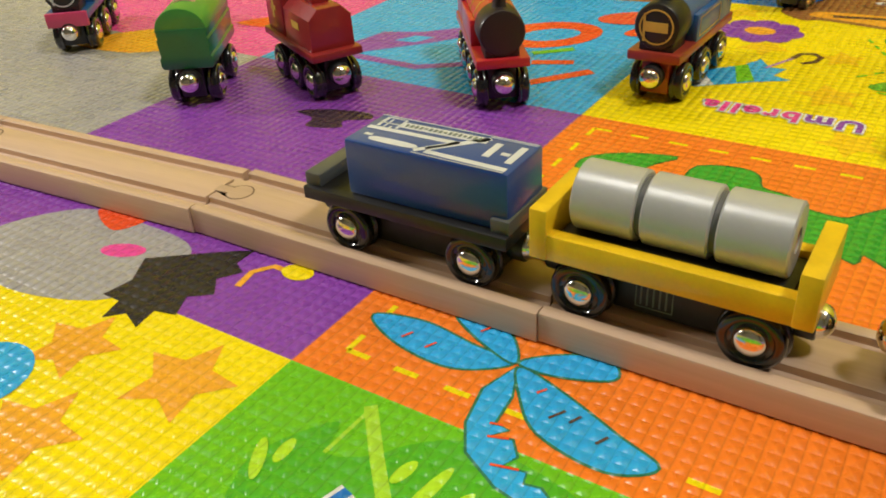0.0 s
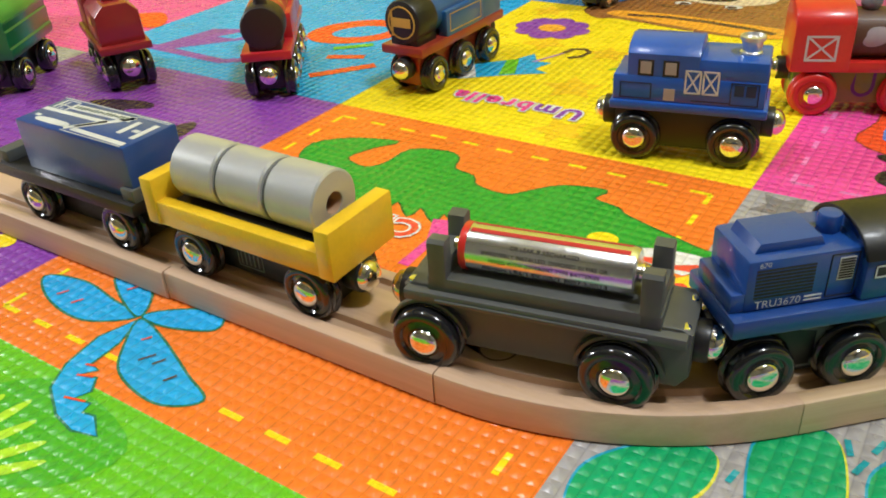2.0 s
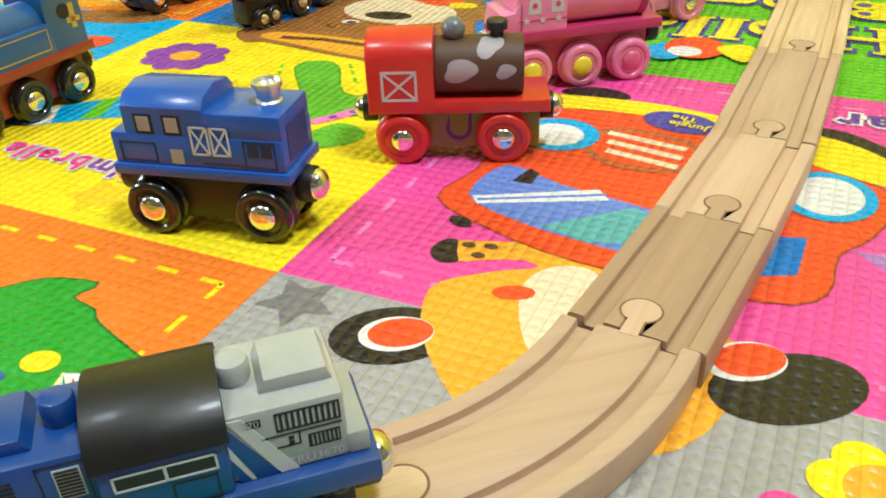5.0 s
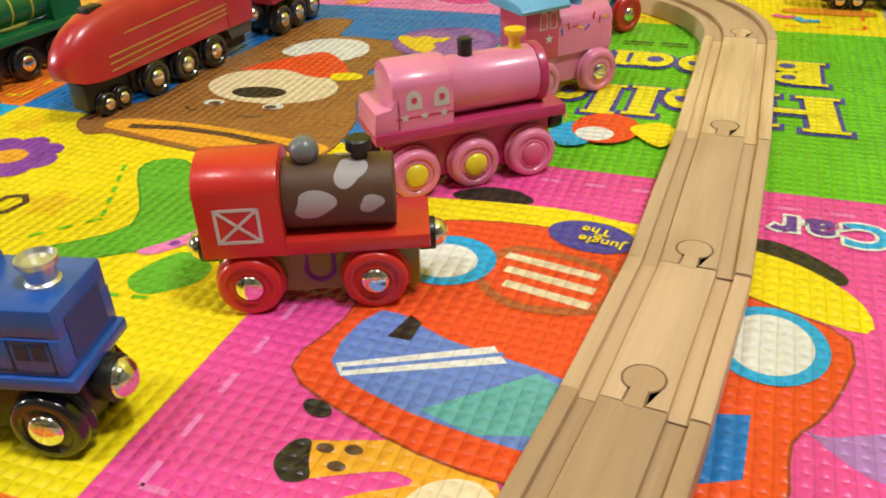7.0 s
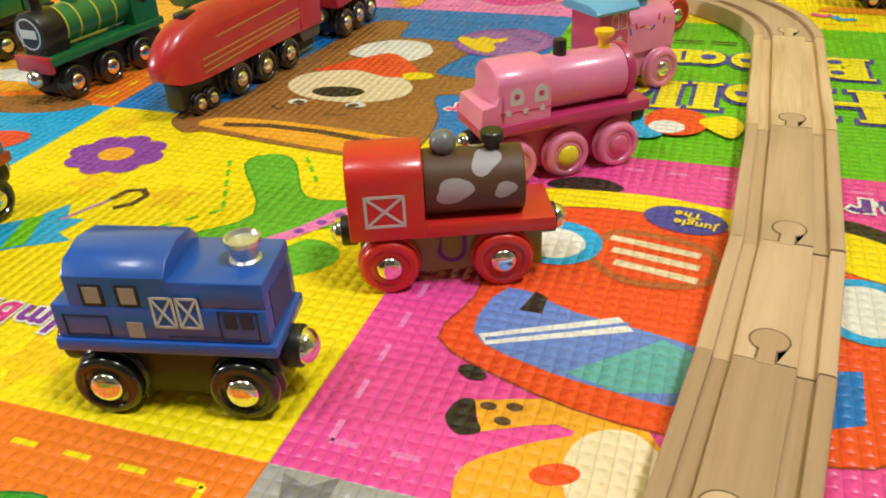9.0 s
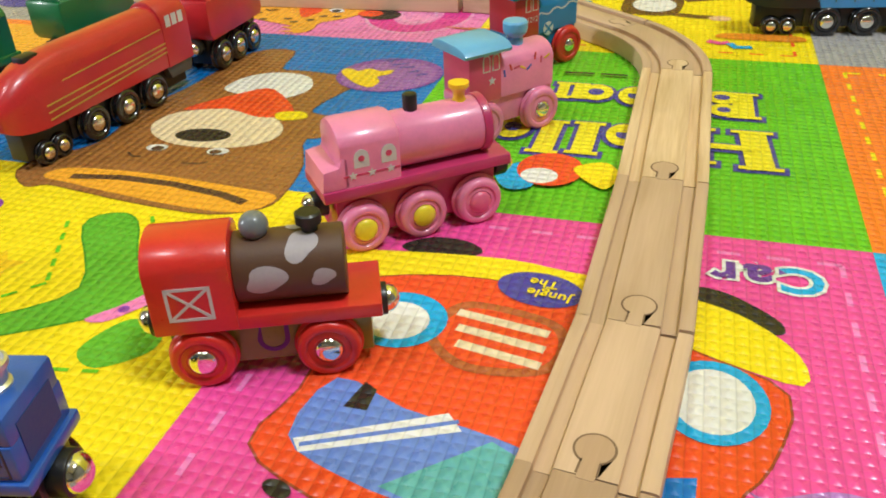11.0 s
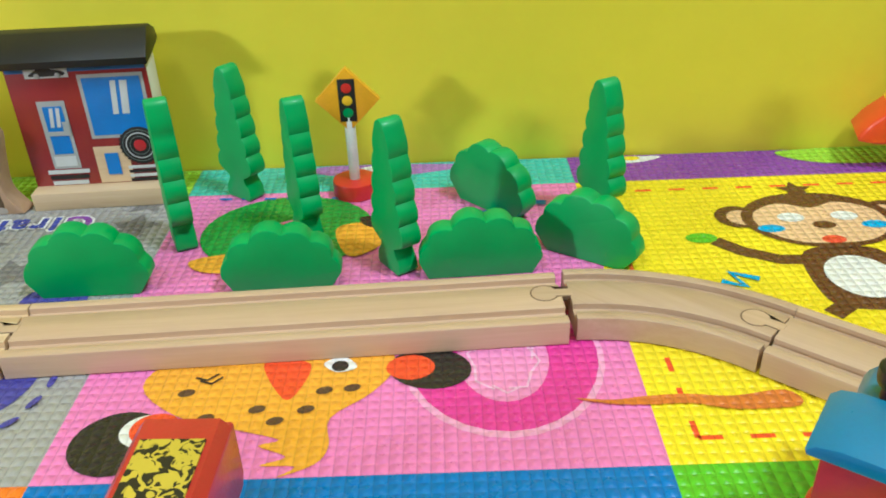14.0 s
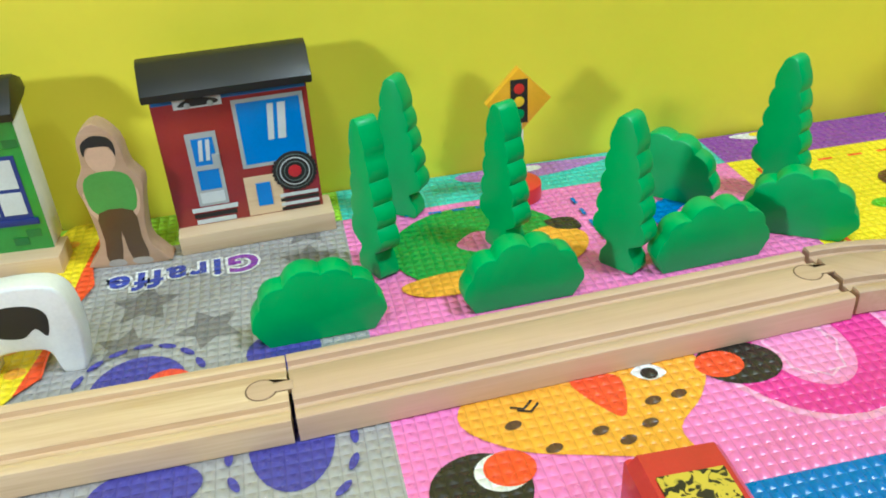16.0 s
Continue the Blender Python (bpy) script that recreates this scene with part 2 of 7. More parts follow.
def box(x0, x1, y0, y1, z0, z1, bev=0.7, seg=2):
    bm = bmesh.new()
    m = Matrix.Translation(((x0 + x1) / 2, (y0 + y1) / 2, (z0 + z1) / 2)) @ Matrix.Diagonal((abs(x1 - x0), abs(y1 - y0), abs(z1 - z0), 1))
    bmesh.ops.create_cube(bm, size=1, matrix=m)
    if bev:
        bmesh.ops.bevel(bm, geom=bm.edges[:], offset=bev, segments=seg, affect="EDGES", profile=0.5)
    return bm


AXIS = {"x": Matrix.Rotation(radians(90), 4, "Y"), "y": Matrix.Rotation(radians(-90), 4, "X"), "z": Matrix.Identity(4), "-x": Matrix.Rotation(radians(-90), 4, "Y"), "-y": Matrix.Rotation(radians(90), 4, "X")}


def lathe(profile, centre=(0, 0, 0), axis="z", n=36):
    """A profile of (radius, height) turned about an axis through centre."""
    bm = bmesh.new()
    rings = []
    for r, h in profile:
        if r < 1e-6:
            rings.append([bm.verts.new((0, 0, h))])
        else:
            rings.append([bm.verts.new((r * math.cos(2 * math.pi * i / n), r * math.sin(2 * math.pi * i / n), h)) for i in range(n)])
    for a, b in zip(rings, rings[1:]):
        for i in range(n):
            j = (i + 1) % n
            if len(a) == 1 and len(b) == 1:
                continue
            if len(a) == 1:
                bm.faces.new((a[0], b[j], b[i]))
            elif len(b) == 1:
                bm.faces.new((a[i], a[j], b[0]))
            else:
                bm.faces.new((a[i], a[j], b[j], b[i]))
    bm.transform(Matrix.Translation(centre) @ AXIS[axis])
    return bm


def rod(r, h, centre=(0, 0, 0), axis="z", bev=0.5, n=32):
    bev = min(bev, r * 0.4, h * 0.4)
    return lathe([(0, 0), (r - bev, 0), (r - bev * 0.3, bev * 0.3), (r, bev), (r, h - bev), (r - bev * 0.3, h - bev * 0.3), (r - bev, h), (0, h)], centre, axis, n)


def prism(pts, a, b, axis="y", bev=0.5, seg=2):
    """An outline pushed through from a to b; axis y: points are (x, z), axis x: (y, z), axis z: (x, y)."""
    bm = bmesh.new()
    put = {"y": lambda u, v, w: (u, w, v), "x": lambda u, v, w: (w, u, v), "z": lambda u, v, w: (u, v, w)}[axis]
    va = [bm.verts.new(put(u, v, a)) for u, v in pts]
    vb = [bm.verts.new(put(u, v, b)) for u, v in pts]
    bm.faces.new(va)
    bm.faces.new(vb[::-1])
    rim = []
    for i in range(len(pts)):
        j = (i + 1) % len(pts)
        f = bm.faces.new((va[j], va[i], vb[i], vb[j]))
    bmesh.ops.recalc_face_normals(bm, faces=bm.faces)
    if bev:
        caps = {e for e in bm.edges if (e.verts[0] in va and e.verts[1] in va) or (e.verts[0] in vb and e.verts[1] in vb)}
        bmesh.ops.bevel(bm, geom=list(caps), offset=bev, segments=seg, affect="EDGES", profile=0.5)
    return bm


def arc(cx, cy, r, a0, a1, n=10, ry=None):
    ry = r if ry is None else ry
    return [(cx + r * math.cos(radians(a0 + (a1 - a0) * i / n)), cy + ry * math.sin(radians(a0 + (a1 - a0) * i / n))) for i in range(n + 1)]


def rounded(pts, n=6):
    """A closed smooth outline through a few points."""
    out = []
    k = len(pts)
    for i in range(k):
        p0, p1, p2, p3 = (Vector(pts[(i + d) % k]) for d in (-1, 0, 1, 2))
        for j in range(n):
            t = j / n
            out.append(tuple(0.5 * ((2 * p1) + (p2 - p0) * t + (2 * p0 - 5 * p1 + 4 * p2 - p3) * t * t + (3 * p1 - p0 - 3 * p2 + p3) * t ** 3)))
    return out


def curved_patch(cx, ang, rx, rang, radius, cz, n=24):
    """A flat painted spot that lies on a boiler along x."""
    bm = bmesh.new()
    rings = []
    for k in range(1, 5):
        q = k / 4
        ring = []
        for i in range(n):
            a = 2 * math.pi * i / n
            wob = 1 + 0.18 * math.sin(2 * a + cx) + 0.1 * math.cos(3 * a)
            th = radians(ang + rang * q * wob * math.sin(a))
            ring.append(bm.verts.new((cx + rx * q * wob * math.cos(a), radius * math.cos(th), cz + radius * math.sin(th))))
        rings.append(ring)
    th = radians(ang)
    c = bm.verts.new((cx, radius * math.cos(th), cz + radius * math.sin(th)))
    for i in range(n):
        bm.faces.new((c, rings[0][i], rings[0][(i + 1) % n]))
        for a, b in zip(rings, rings[1:]):
            bm.faces.new((a[i], b[i], b[(i + 1) % n], a[(i + 1) % n]))
    return bm


def lettering(body, size, parent, mat, at, name="lettering", fat=0.0, spacing=1.0):
    """Flat letters, centred, size in millimetres of letter height about."""
    cu = bpy.data.curves.new("letters", "FONT")
    cu.body, cu.size, cu.align_x, cu.align_y, cu.offset, cu.space_character = body, size * 1.4, "CENTER", "CENTER", fat, spacing
    cu.resolution_u = 3
    tmp = new("letters", cu)
    me = bpy.data.meshes.new_from_object(tmp.evaluated_get(bpy.context.evaluated_depsgraph_get()))
    bpy.data.objects.remove(tmp)
    me.transform(Matrix.Scale(0.001, 4))
    me.materials.clear()
    me.materials.append(mat)
    ob = new(name, me)
    ob.parent = parent
    ob.matrix_basis = at
    return ob


WHEELS = {}


def wheel(parent, x, side, y, r=10.0, tyre=None, hub=None, hub_r=4.9, width=6.5):
    """A wheel with its hub cap; side is 1 for the left of the vehicle."""
    tyre, hub = tyre or TYRE, hub or CHROME
    key = (r, tyre.name, hub.name, hub_r, width)
    if key not in WHEELS:
        w = width
        body = lathe([(0, 0), (r * 0.98, 0), (r * 1.06, 0.5), (r * 1.08, 1.1), (r * 1.04, 1.9), (r * 0.985, 2.3), (r, 3.0), (r * 0.99, w - 1.3), (r * 0.93, w - 0.4), (r * 0.84, w), (r * 0.72, w - 0.15), (r * 0.66, w - 0.9), (r * 0.60, w - 0.8), (hub_r + 0.5, w - 0.4), (hub_r + 0.2, w - 0.7), (0, w - 0.7)], n=40)
        cap = lathe([(hub_r, w - 1.2), (hub_r, w - 0.5), (hub_r * 0.93, w + 0.3), (hub_r * 0.75, w + 0.95), (hub_r * 0.45, w + 1.45), (0, w + 1.65)], n=28)
        WHEELS[key] = (mesh_of("wheel", body, [tyre]), mesh_of("hub_cap", cap, [hub]))
    body, cap = WHEELS[key]
    ob = part("wheel", body, None, parent, at=mm(x, side * y, r, -90 * side, 0, 0))
    part("hub_cap", cap, None, ob, "domed hub cap")
    return ob


def magnet(parent, x, z=19, r=5.0, forward=1, holder=None, ball=None):
    """The round coupling magnet in its holder."""
    ax = "x" if forward > 0 else "-x"
    h = part("coupling", rod(r + 0.9, 6, (x - 1 * forward, 0, z), ax, 0.6), holder or MATTBLACK, parent)
    part("magnet", lathe([(r, 0), (r, 1.2), (r * 0.9, 2.6), (r * 0.62, 3.9), (r * 0.3, 4.6), (0, 4.8)], (x + 4.6 * forward, 0, z), ax, 28), ball or CHROME, h, "polished round magnet")


def side_plate(pts, y, side, thick=0.18):
    """A thin printed or applied area on a flank; points are (x, z)."""
    return prism(pts, side * y, side * (y + thick), "y", 0)


def rect(x0, x1, z0, z1):
    return [(x0, z0), (x1, z0), (x1, z1), (x0, z1)]


def frame_bars(x0, x1, z0, z1, y, side, w=0.7):
    return join(side_plate(rect(x0, x1, z0, z0 + w), y, side), side_plate(rect(x0, x1, z1 - w, z1), y, side), side_plate(rect(x0, x0 + w, z0, z1), y, side), side_plate(rect(x1 - w, x1, z0, z1), y, side))


def strip(p, q, w, y, side):
    d = (Vector(q) - Vector(p)).normalized()
    n = Vector((-d.y, d.x)) * w / 2
    return side_plate([tuple(Vector(p) + n), tuple(Vector(q) + n), tuple(Vector(q) - n), tuple(Vector(p) - n)], y, side)


def side_text(body, size, parent, mat, x, z, y, side, **kw):
    at = mm(x, side * y, z, 90, 0, 0 if side < 0 else 180)
    return lettering(body, size, parent, mat, at, **kw)

# ---- setting ----
W = 0.225


def sheet(name, x0, x1, y0, y1, z0, z1, mat, label, category):
    bm = box(x0 * 1000, x1 * 1000, y0 * 1000, y1 * 1000, z0 * 1000, z1 * 1000, 0)
    ob = new(name, mesh_of(name, bm, [mat]))
    return tagged(ob, label, category, kind="structure")


FLOORING = material("brown_floor_lino", (0.20, 0.15, 0.11), 0.45, vary=0.15, scale=6)
YELLOWWALL = material("yellow_wall_paint", (0.80, 0.70, 0.03), 0.55, vary=0.05, scale=5, bump=0.0012, bump_scale=14)
ROOMWALL = material("grey_wall_paint", (0.22, 0.21, 0.20), 0.7, vary=0.05, scale=4, bump=0.0004)
CEILING = material("white_ceiling_paint", (0.78, 0.76, 0.72), 0.8, vary=0.03, scale=4)
sheet("floor", -2.3, 2.1, -2.3, 0.83, -0.06, -0.0125, FLOORING, "dark brown smooth floor under the play mat", "floor")
wall_back = sheet("wall_back", -2.3, 2.1, 0.712, 0.83, -0.0125, 2.4, YELLOWWALL, "smooth bright yellow wall behind the mat", "wall")
sheet("wall_left", -2.4, -2.3, -2.4, 0.83, -0.06, 2.4, ROOMWALL, "plain grey room wall", "wall")
sheet("wall_right", 2.1, 2.2, -2.4, 0.83, -0.06, 2.4, ROOMWALL, "plain grey room wall", "wall")
sheet("wall_front", -2.3, 2.1, -2.4, -2.3, -0.06, 2.4, ROOMWALL, "plain grey room wall", "wall")
sheet("ceiling", -2.4, 2.2, -2.4, 0.83, 2.4, 2.48, CEILING, "plain white ceiling", "ceiling")

# lamps that give the room its light
GLASS = material("frosted_lamp_glass", (0.9, 0.88, 0.84), 0.3)
for lx, ly in ((0.98, -0.12), (-0.75, -0.55)):
    lamp = thing("ceiling_lamp", "round white ceiling lamp above the mat", "lamp", lx, ly, 2.4)
    part("canopy", rod(240, 40, (0, 0, -40), "z", 6, 40), WHITEPAINT, lamp)
lamp = thing("table_lamp", "small lamp on a thin stand beside the mat", "lamp", -1.80, -0.53, -0.0125, 35)
part("stand", join(rod(90, 16, (0, 0, 0)), rod(9, 640, (0, 0, 14))), STEEL, lamp)
part("shade", lathe([(60, 560), (125, 560), (125, 780), (60, 780)], (-60, 0, 0), "z"), WHITEPAINT, lamp)

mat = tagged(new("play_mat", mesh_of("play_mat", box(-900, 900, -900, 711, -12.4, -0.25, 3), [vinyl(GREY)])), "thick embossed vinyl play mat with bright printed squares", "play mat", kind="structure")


class Print:
    """One printed picture on the mat: flat coloured areas in metres, later ones on top."""

    made = 0

    def __init__(self, name, level=1):
        Print.made += 1
        self.name, self.bm, self.mats, self.level = name, bmesh.new(), [], level + (Print.made * 0.38) % 1.0

    def area(self, colour, pts, smooth=True, n=6, edge=None):
        pts = rounded(pts, n) if smooth else pts
        if edge:
            k, out = len(pts), []
            turn = sum(pts[i][0] * pts[(i + 1) % k][1] - pts[(i + 1) % k][0] * pts[i][1] for i in range(k))
            for i in range(k):
                d = (Vector(pts[(i + 1) % k]) - Vector(pts[i - 1])).normalized() * math.copysign(0.0009, turn)
                out.append((pts[i][0] + d.y, pts[i][1] - d.x))
            self.area(edge, out, False)
        if colour not in self.mats:
            self.mats.append(colour)
        f = self.bm.faces.new([self.bm.verts.new((x * 1000, y * 1000, 0.022 * self.level)) for x, y in pts])
        f.normal_update()
        if f.normal.z < 0:
            f.normal_flip()
        f.material_index = self.mats.index(colour)
        self.level += 1
        return self

    def oval(self, colour, x, y, rx, ry=None, turn=0, n=28):
        ry = rx if ry is None else ry
        c, s = math.cos(radians(turn)), math.sin(radians(turn))
        pts = []
        for i in range(n):
            a = 2 * math.pi * i / n
            u, v = rx * math.cos(a), ry * math.sin(a)
            pts.append((x + c * u - s * v, y + s * u + c * v))
        return self.area(colour, pts, False)

    def star(self, colour, x, y, r, turn=0, k=5, inner=0.5):
        return self.area(colour, [(x + (r if i % 2 == 0 else r * inner) * math.cos(radians(turn + 180 * i / k)), y + (r if i % 2 == 0 else r * inner) * math.sin(radians(turn + 180 * i / k))) for i in range(2 * k)], False)

    def stroke(self, colour, pts, w):
        """A brush line through points."""
        v = [Vector(p) for p in pts]
        left, right = [], []
        for i, p in enumerate(v):
            d = (v[min(i + 1, len(v) - 1)] - v[max(i - 1, 0)]).normalized()
            n = Vector((-d.y, d.x)) * w / 2
            left.append(tuple(p + n)), right.append(tuple(p - n))
        return self.area(colour, left + right[::-1], False)

    def dashes(self, colour, p, q, dash, gap, w):
        p, q = Vector(p), Vector(q)
        d = (q - p).normalized()
        t, level = 0.0, self.level
        while t + dash <= (q - p).length:
            self.level = level
            self.stroke(colour, [tuple(p + d * t), tuple(p + d * (t + dash))], w)
            t += dash + gap
        return self

    def done(self):
        me = bpy.data.meshes.new(self.name)
        self.bm.transform(Matrix.Scale(0.001, 4))
        self.bm.to_mesh(me)
        self.bm.free()
        for c in self.mats:
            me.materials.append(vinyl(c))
        ob = new(self.name, me)
        ob.parent = mat
        return ob


def mat_word(body, size, x, y, colour, turn=180, level=22, second=None, share=0.5):
    """A printed word with a white edge; words on the mat face the wall. The letters past a share of its length may take a second colour."""
    lettering(body, size, mat, vinyl(WHITE), pose(x, y, 0.000022 * level, 0, 0, turn), "printed_word", 0.13 * size, 1.2)
    ob = lettering(body, size, mat, vinyl(colour), pose(x, y, 0.000022 * (level + 3), 0, 0, turn), "printed_word", 0.045 * size, 1.2)
    if second:
        ob.data.materials.append(vinyl(second))
        xs = [v.co.x for v in ob.data.vertices]
        cut = min(xs) + share * (max(xs) - min(xs))
        for f in ob.data.polygons:
            f.material_index = 1 if f.center.x > cut else 0


# the coloured squares, row by row from the wall
SQUARES = {
    3: (LIME, LIME, TEAL, PURPLE, LILAC, PINK), 2: (YELLOW, GREY, LIGHTPINK, YELLOW, GREY, LIGHTPINK), 1: (PINK, ORANGE, BLUE, GREEN, ORANGE, SKY),
    0: (PINK, SKY, YELLOW, PINK, SKY, GREEN), -1: (GREY, PURPLE, ORANGE, GREY, YELLOW, PINK), -2: (ORANGE, YELLOW, GREEN, PURPLE, SKY, GREY), -3: (SKY, PINK, GREY, YELLOW, GREEN, ORANGE)}
for j, row in SQUARES.items():
    for i, colour in zip(range(-3, 3), row):
        p = Print("printed_square", -1)
        y0, y1 = j * W, min((j + 1) * W, 0.7105)
        p.area(colour, [(i * W, y0), ((i + 1) * W, y0), ((i + 1) * W, y1), (i * W, y1)], False)
        p.done()
        if (i, j) in ((-1, -1), (0, 0), (0, 2), (1, 1), (-2, 1)):
            q = Print("printed_stitching", 1)
            ink = {ORANGE: YELLOW, YELLOW: DEEPORANGE, PINK: LIGHTPINK}[colour]
            m = 0.013
            for a, b in (((i * W + m, y0 + m), (i * W + W - m, y0 + m)), ((i * W + m, y1 - m), (i * W + W - m, y1 - m)), ((i * W + m, y0 + m), (i * W + m, y1 - m)), ((i * W + W - m, y0 + m), (i * W + W - m, y1 - m))):
                q.level = 1
                q.dashes(ink, a, b, 0.009, 0.010, 0.0022)
            q.done()

# orange square by the bend: long green shape, palm, word
p = Print("printed_green_shape", 3)
p.area(LEAF, [(-0.165, -0.027), (-0.189, -0.034), (-0.203, -0.048), (-0.196, -0.066), (-0.174, -0.078), (-0.152, -0.080), (-0.144, -0.087), (-0.140, -0.078), (-0.130, -0.087), (-0.128, -0.078), (-0.117, -0.087), (-0.116, -0.078), (-0.105, -0.086), (-0.104, -0.078), (-0.093, -0.085), (-0.092, -0.077), (-0.080, -0.084), (-0.078, -0.076), (-0.064, -0.085), (-0.054, -0.082), (-0.046, -0.098), (-0.034, -0.118), (-0.010, -0.113), (-0.014, -0.095), (-0.022, -0.074), (-0.007, -0.076), (0.026, -0.066), (-0.006, -0.056), (-0.036, -0.046), (-0.043, -0.041), (-0.055, -0.038), (-0.053, -0.029), (-0.071, -0.033), (-0.082, -0.044), (-0.090, -0.052), (-0.106, -0.050), (-0.112, -0.043), (-0.124, -0.040), (-0.128, -0.030), (-0.137, -0.026), (-0.154, -0.032), (-0.156, -0.049), (-0.163, -0.058), (-0.177, -0.053), (-0.172, -0.038)], True, 3, (0.02, 0.17, 0.03))
p.area(PINK, [(-0.106, -0.084), (-0.090, -0.080), (-0.095, -0.099), (-0.094, -0.119), (-0.099, -0.119), (-0.099, -0.099)], False)
p.area(LEAF, [(-0.060, -0.079), (-0.067, -0.065), (-0.053, -0.050), (-0.035, -0.0568), (-0.0118, -0.0561), (0.008, -0.0572), (0.0218, -0.0601), (0.0262, -0.0653), (0.0092, -0.063), (-0.0141, -0.0625), (-0.0275, -0.0681), (-0.0199, -0.0884), (-0.014, -0.1029), (-0.0095, -0.1165), (-0.0304, -0.1204), (-0.0332, -0.1107), (-0.0374, -0.1042), (-0.0453, -0.1008), (-0.0481, -0.096), (-0.0471, -0.0897), (-0.0519, -0.0864), (-0.0542, -0.0807)], False)
p.area((0.90, 0.72, 0.04), [(-0.0281, -0.0681), (-0.0275, -0.0676), (-0.0194, -0.0884), (-0.0095, -0.1165), (-0.0102, -0.1167), (-0.0146, -0.1029)], False)
p.area(WHITE, [(-0.0275, -0.0681), (-0.0141, -0.0627), (-0.0024, -0.0618), (0.0094, -0.0634), (0.0202, -0.0667), (0.0157, -0.0696), (0.0094, -0.0707), (0.0034, -0.0702), (-0.0024, -0.0772), (-0.0077, -0.0771), (-0.0194, -0.0746)], False)
p.area(RED, [(-0.0233, -0.0684), (-0.0186, -0.0717), (-0.0123, -0.0691), (-0.0068, -0.0718), (-0.0001, -0.0681), (0.0047, -0.0695), (0.0012, -0.0737), (-0.0105, -0.0754), (-0.0194, -0.0746)], False)
p.area(RED, [(0.0082, -0.0683), (0.0136, -0.0700), (0.0195, -0.0668), (0.0247, -0.0706), (0.0156, -0.0726)], False)
p.area(WHITE, [(-0.0275, -0.0681), (-0.0221, -0.0736), (-0.0216, -0.0791), (-0.0168, -0.0805), (-0.0179, -0.0873), (-0.0104, -0.0944), (-0.0126, -0.1021), (-0.0083, -0.1066), (-0.0100, -0.1140), (-0.0140, -0.1029)], False)
p.area((0.96, 0.66, 0.02), [(-0.0118, -0.0870), (-0.0093, -0.0826), (-0.0045, -0.0807), (0.0019, -0.0733), (0.0049, -0.0701), (0.0083, -0.0721), (0.0143, -0.0696), (0.0175, -0.0782), (0.0222, -0.0813), (0.0235, -0.0847), (0.0181, -0.0884), (0.0145, -0.0842), (0.0068, -0.0877), (0.0030, -0.0927), (-0.0039, -0.0937), (-0.0077, -0.0907)], True, 3)
p.area((0.93, 0.32, 0.02), [(0.0050, -0.0815), (0.0093, -0.0769), (0.0168, -0.0786), (0.0139, -0.0845), (0.0071, -0.0861)], True, 3).oval(RED, -0.0009, -0.0844, 0.0026, 0.0020, 20).oval(BLACK, -0.0059, -0.0860, 0.0010, 0.0008)
p.oval(YELLOW, -0.0379, -0.0669, 0.0062, 0.0050, 10)
for x, y in ((-0.0453, -0.0825), (-0.0402, -0.0957)):
    p.oval((0.30, 0.62, 0.80), x + 0.0006, y - 0.0002, 0.0052, 0.0040, 20).oval(WHITE, x, y, 0.0046, 0.0038, 20).oval(BLACK, x + 0.0018, y + 0.0006, 0.0019, 0.0022, 20)
p.stroke((0.05, 0.12, 0.55), [(-0.0504, -0.0769), (-0.0462, -0.0760), (-0.0421, -0.0765)], 0.0022)
p.done()
mat_word("Crocodile", 13, -0.150, -0.096, RED)
p = Print("printed_palm", 3)
p.area(SKY, [(-0.161, -0.192), (-0.177, -0.203), (-0.200, -0.201), (-0.216, -0.192), (-0.198, -0.187), (-0.177, -0.190)], edge=(0.03, 0.20, 0.10))
p.area(SKY, [(-0.159, -0.193), (-0.163, -0.207), (-0.160, -0.222), (-0.154, -0.232), (-0.141, -0.239), (-0.131, -0.241), (-0.122, -0.239), (-0.130, -0.234), (-0.135, -0.235), (-0.136, -0.231), (-0.143, -0.232), (-0.141, -0.227), (-0.145, -0.222), (-0.152, -0.224), (-0.148, -0.219), (-0.153, -0.218), (-0.154, -0.206)], False, 3, (0.03, 0.20, 0.10))
p.area(SKY, [(-0.158, -0.193), (-0.142, -0.197), (-0.120, -0.206), (-0.106, -0.212), (-0.118, -0.220), (-0.140, -0.216), (-0.152, -0.204)], edge=(0.03, 0.20, 0.10))
p.area(SKY, [(-0.161, -0.192), (-0.178, -0.186), (-0.190, -0.178), (-0.175, -0.176), (-0.165, -0.183)], edge=(0.03, 0.20, 0.10))
p.area(SKY, [(-0.159, -0.191), (-0.150, -0.182), (-0.136, -0.176), (-0.130, -0.184), (-0.146, -0.191)], edge=(0.03, 0.20, 0.10))
for (x0, y0), (x1, y1) in (((-0.152, -0.224), (-0.146, -0.222)), ((-0.154, -0.219), (-0.150, -0.218)), ((-0.146, -0.233), (-0.138, -0.231)), ((-0.148, -0.201), (-0.146, -0.198)), ((-0.140, -0.209), (-0.137, -0.204)), ((-0.134, -0.208), (-0.132, -0.204)), ((-0.124, -0.212), (-0.122, -0.208)), ((-0.190, -0.199), (-0.188, -0.195)), ((-0.200, -0.198), (-0.198, -0.194)), ((-0.178, -0.183), (-0.176, -0.179))):
    p.stroke(DEEPORANGE if x0 < -0.143 else MUD, [(x0, y0), (x1, y1)], 0.0009)
p.done()
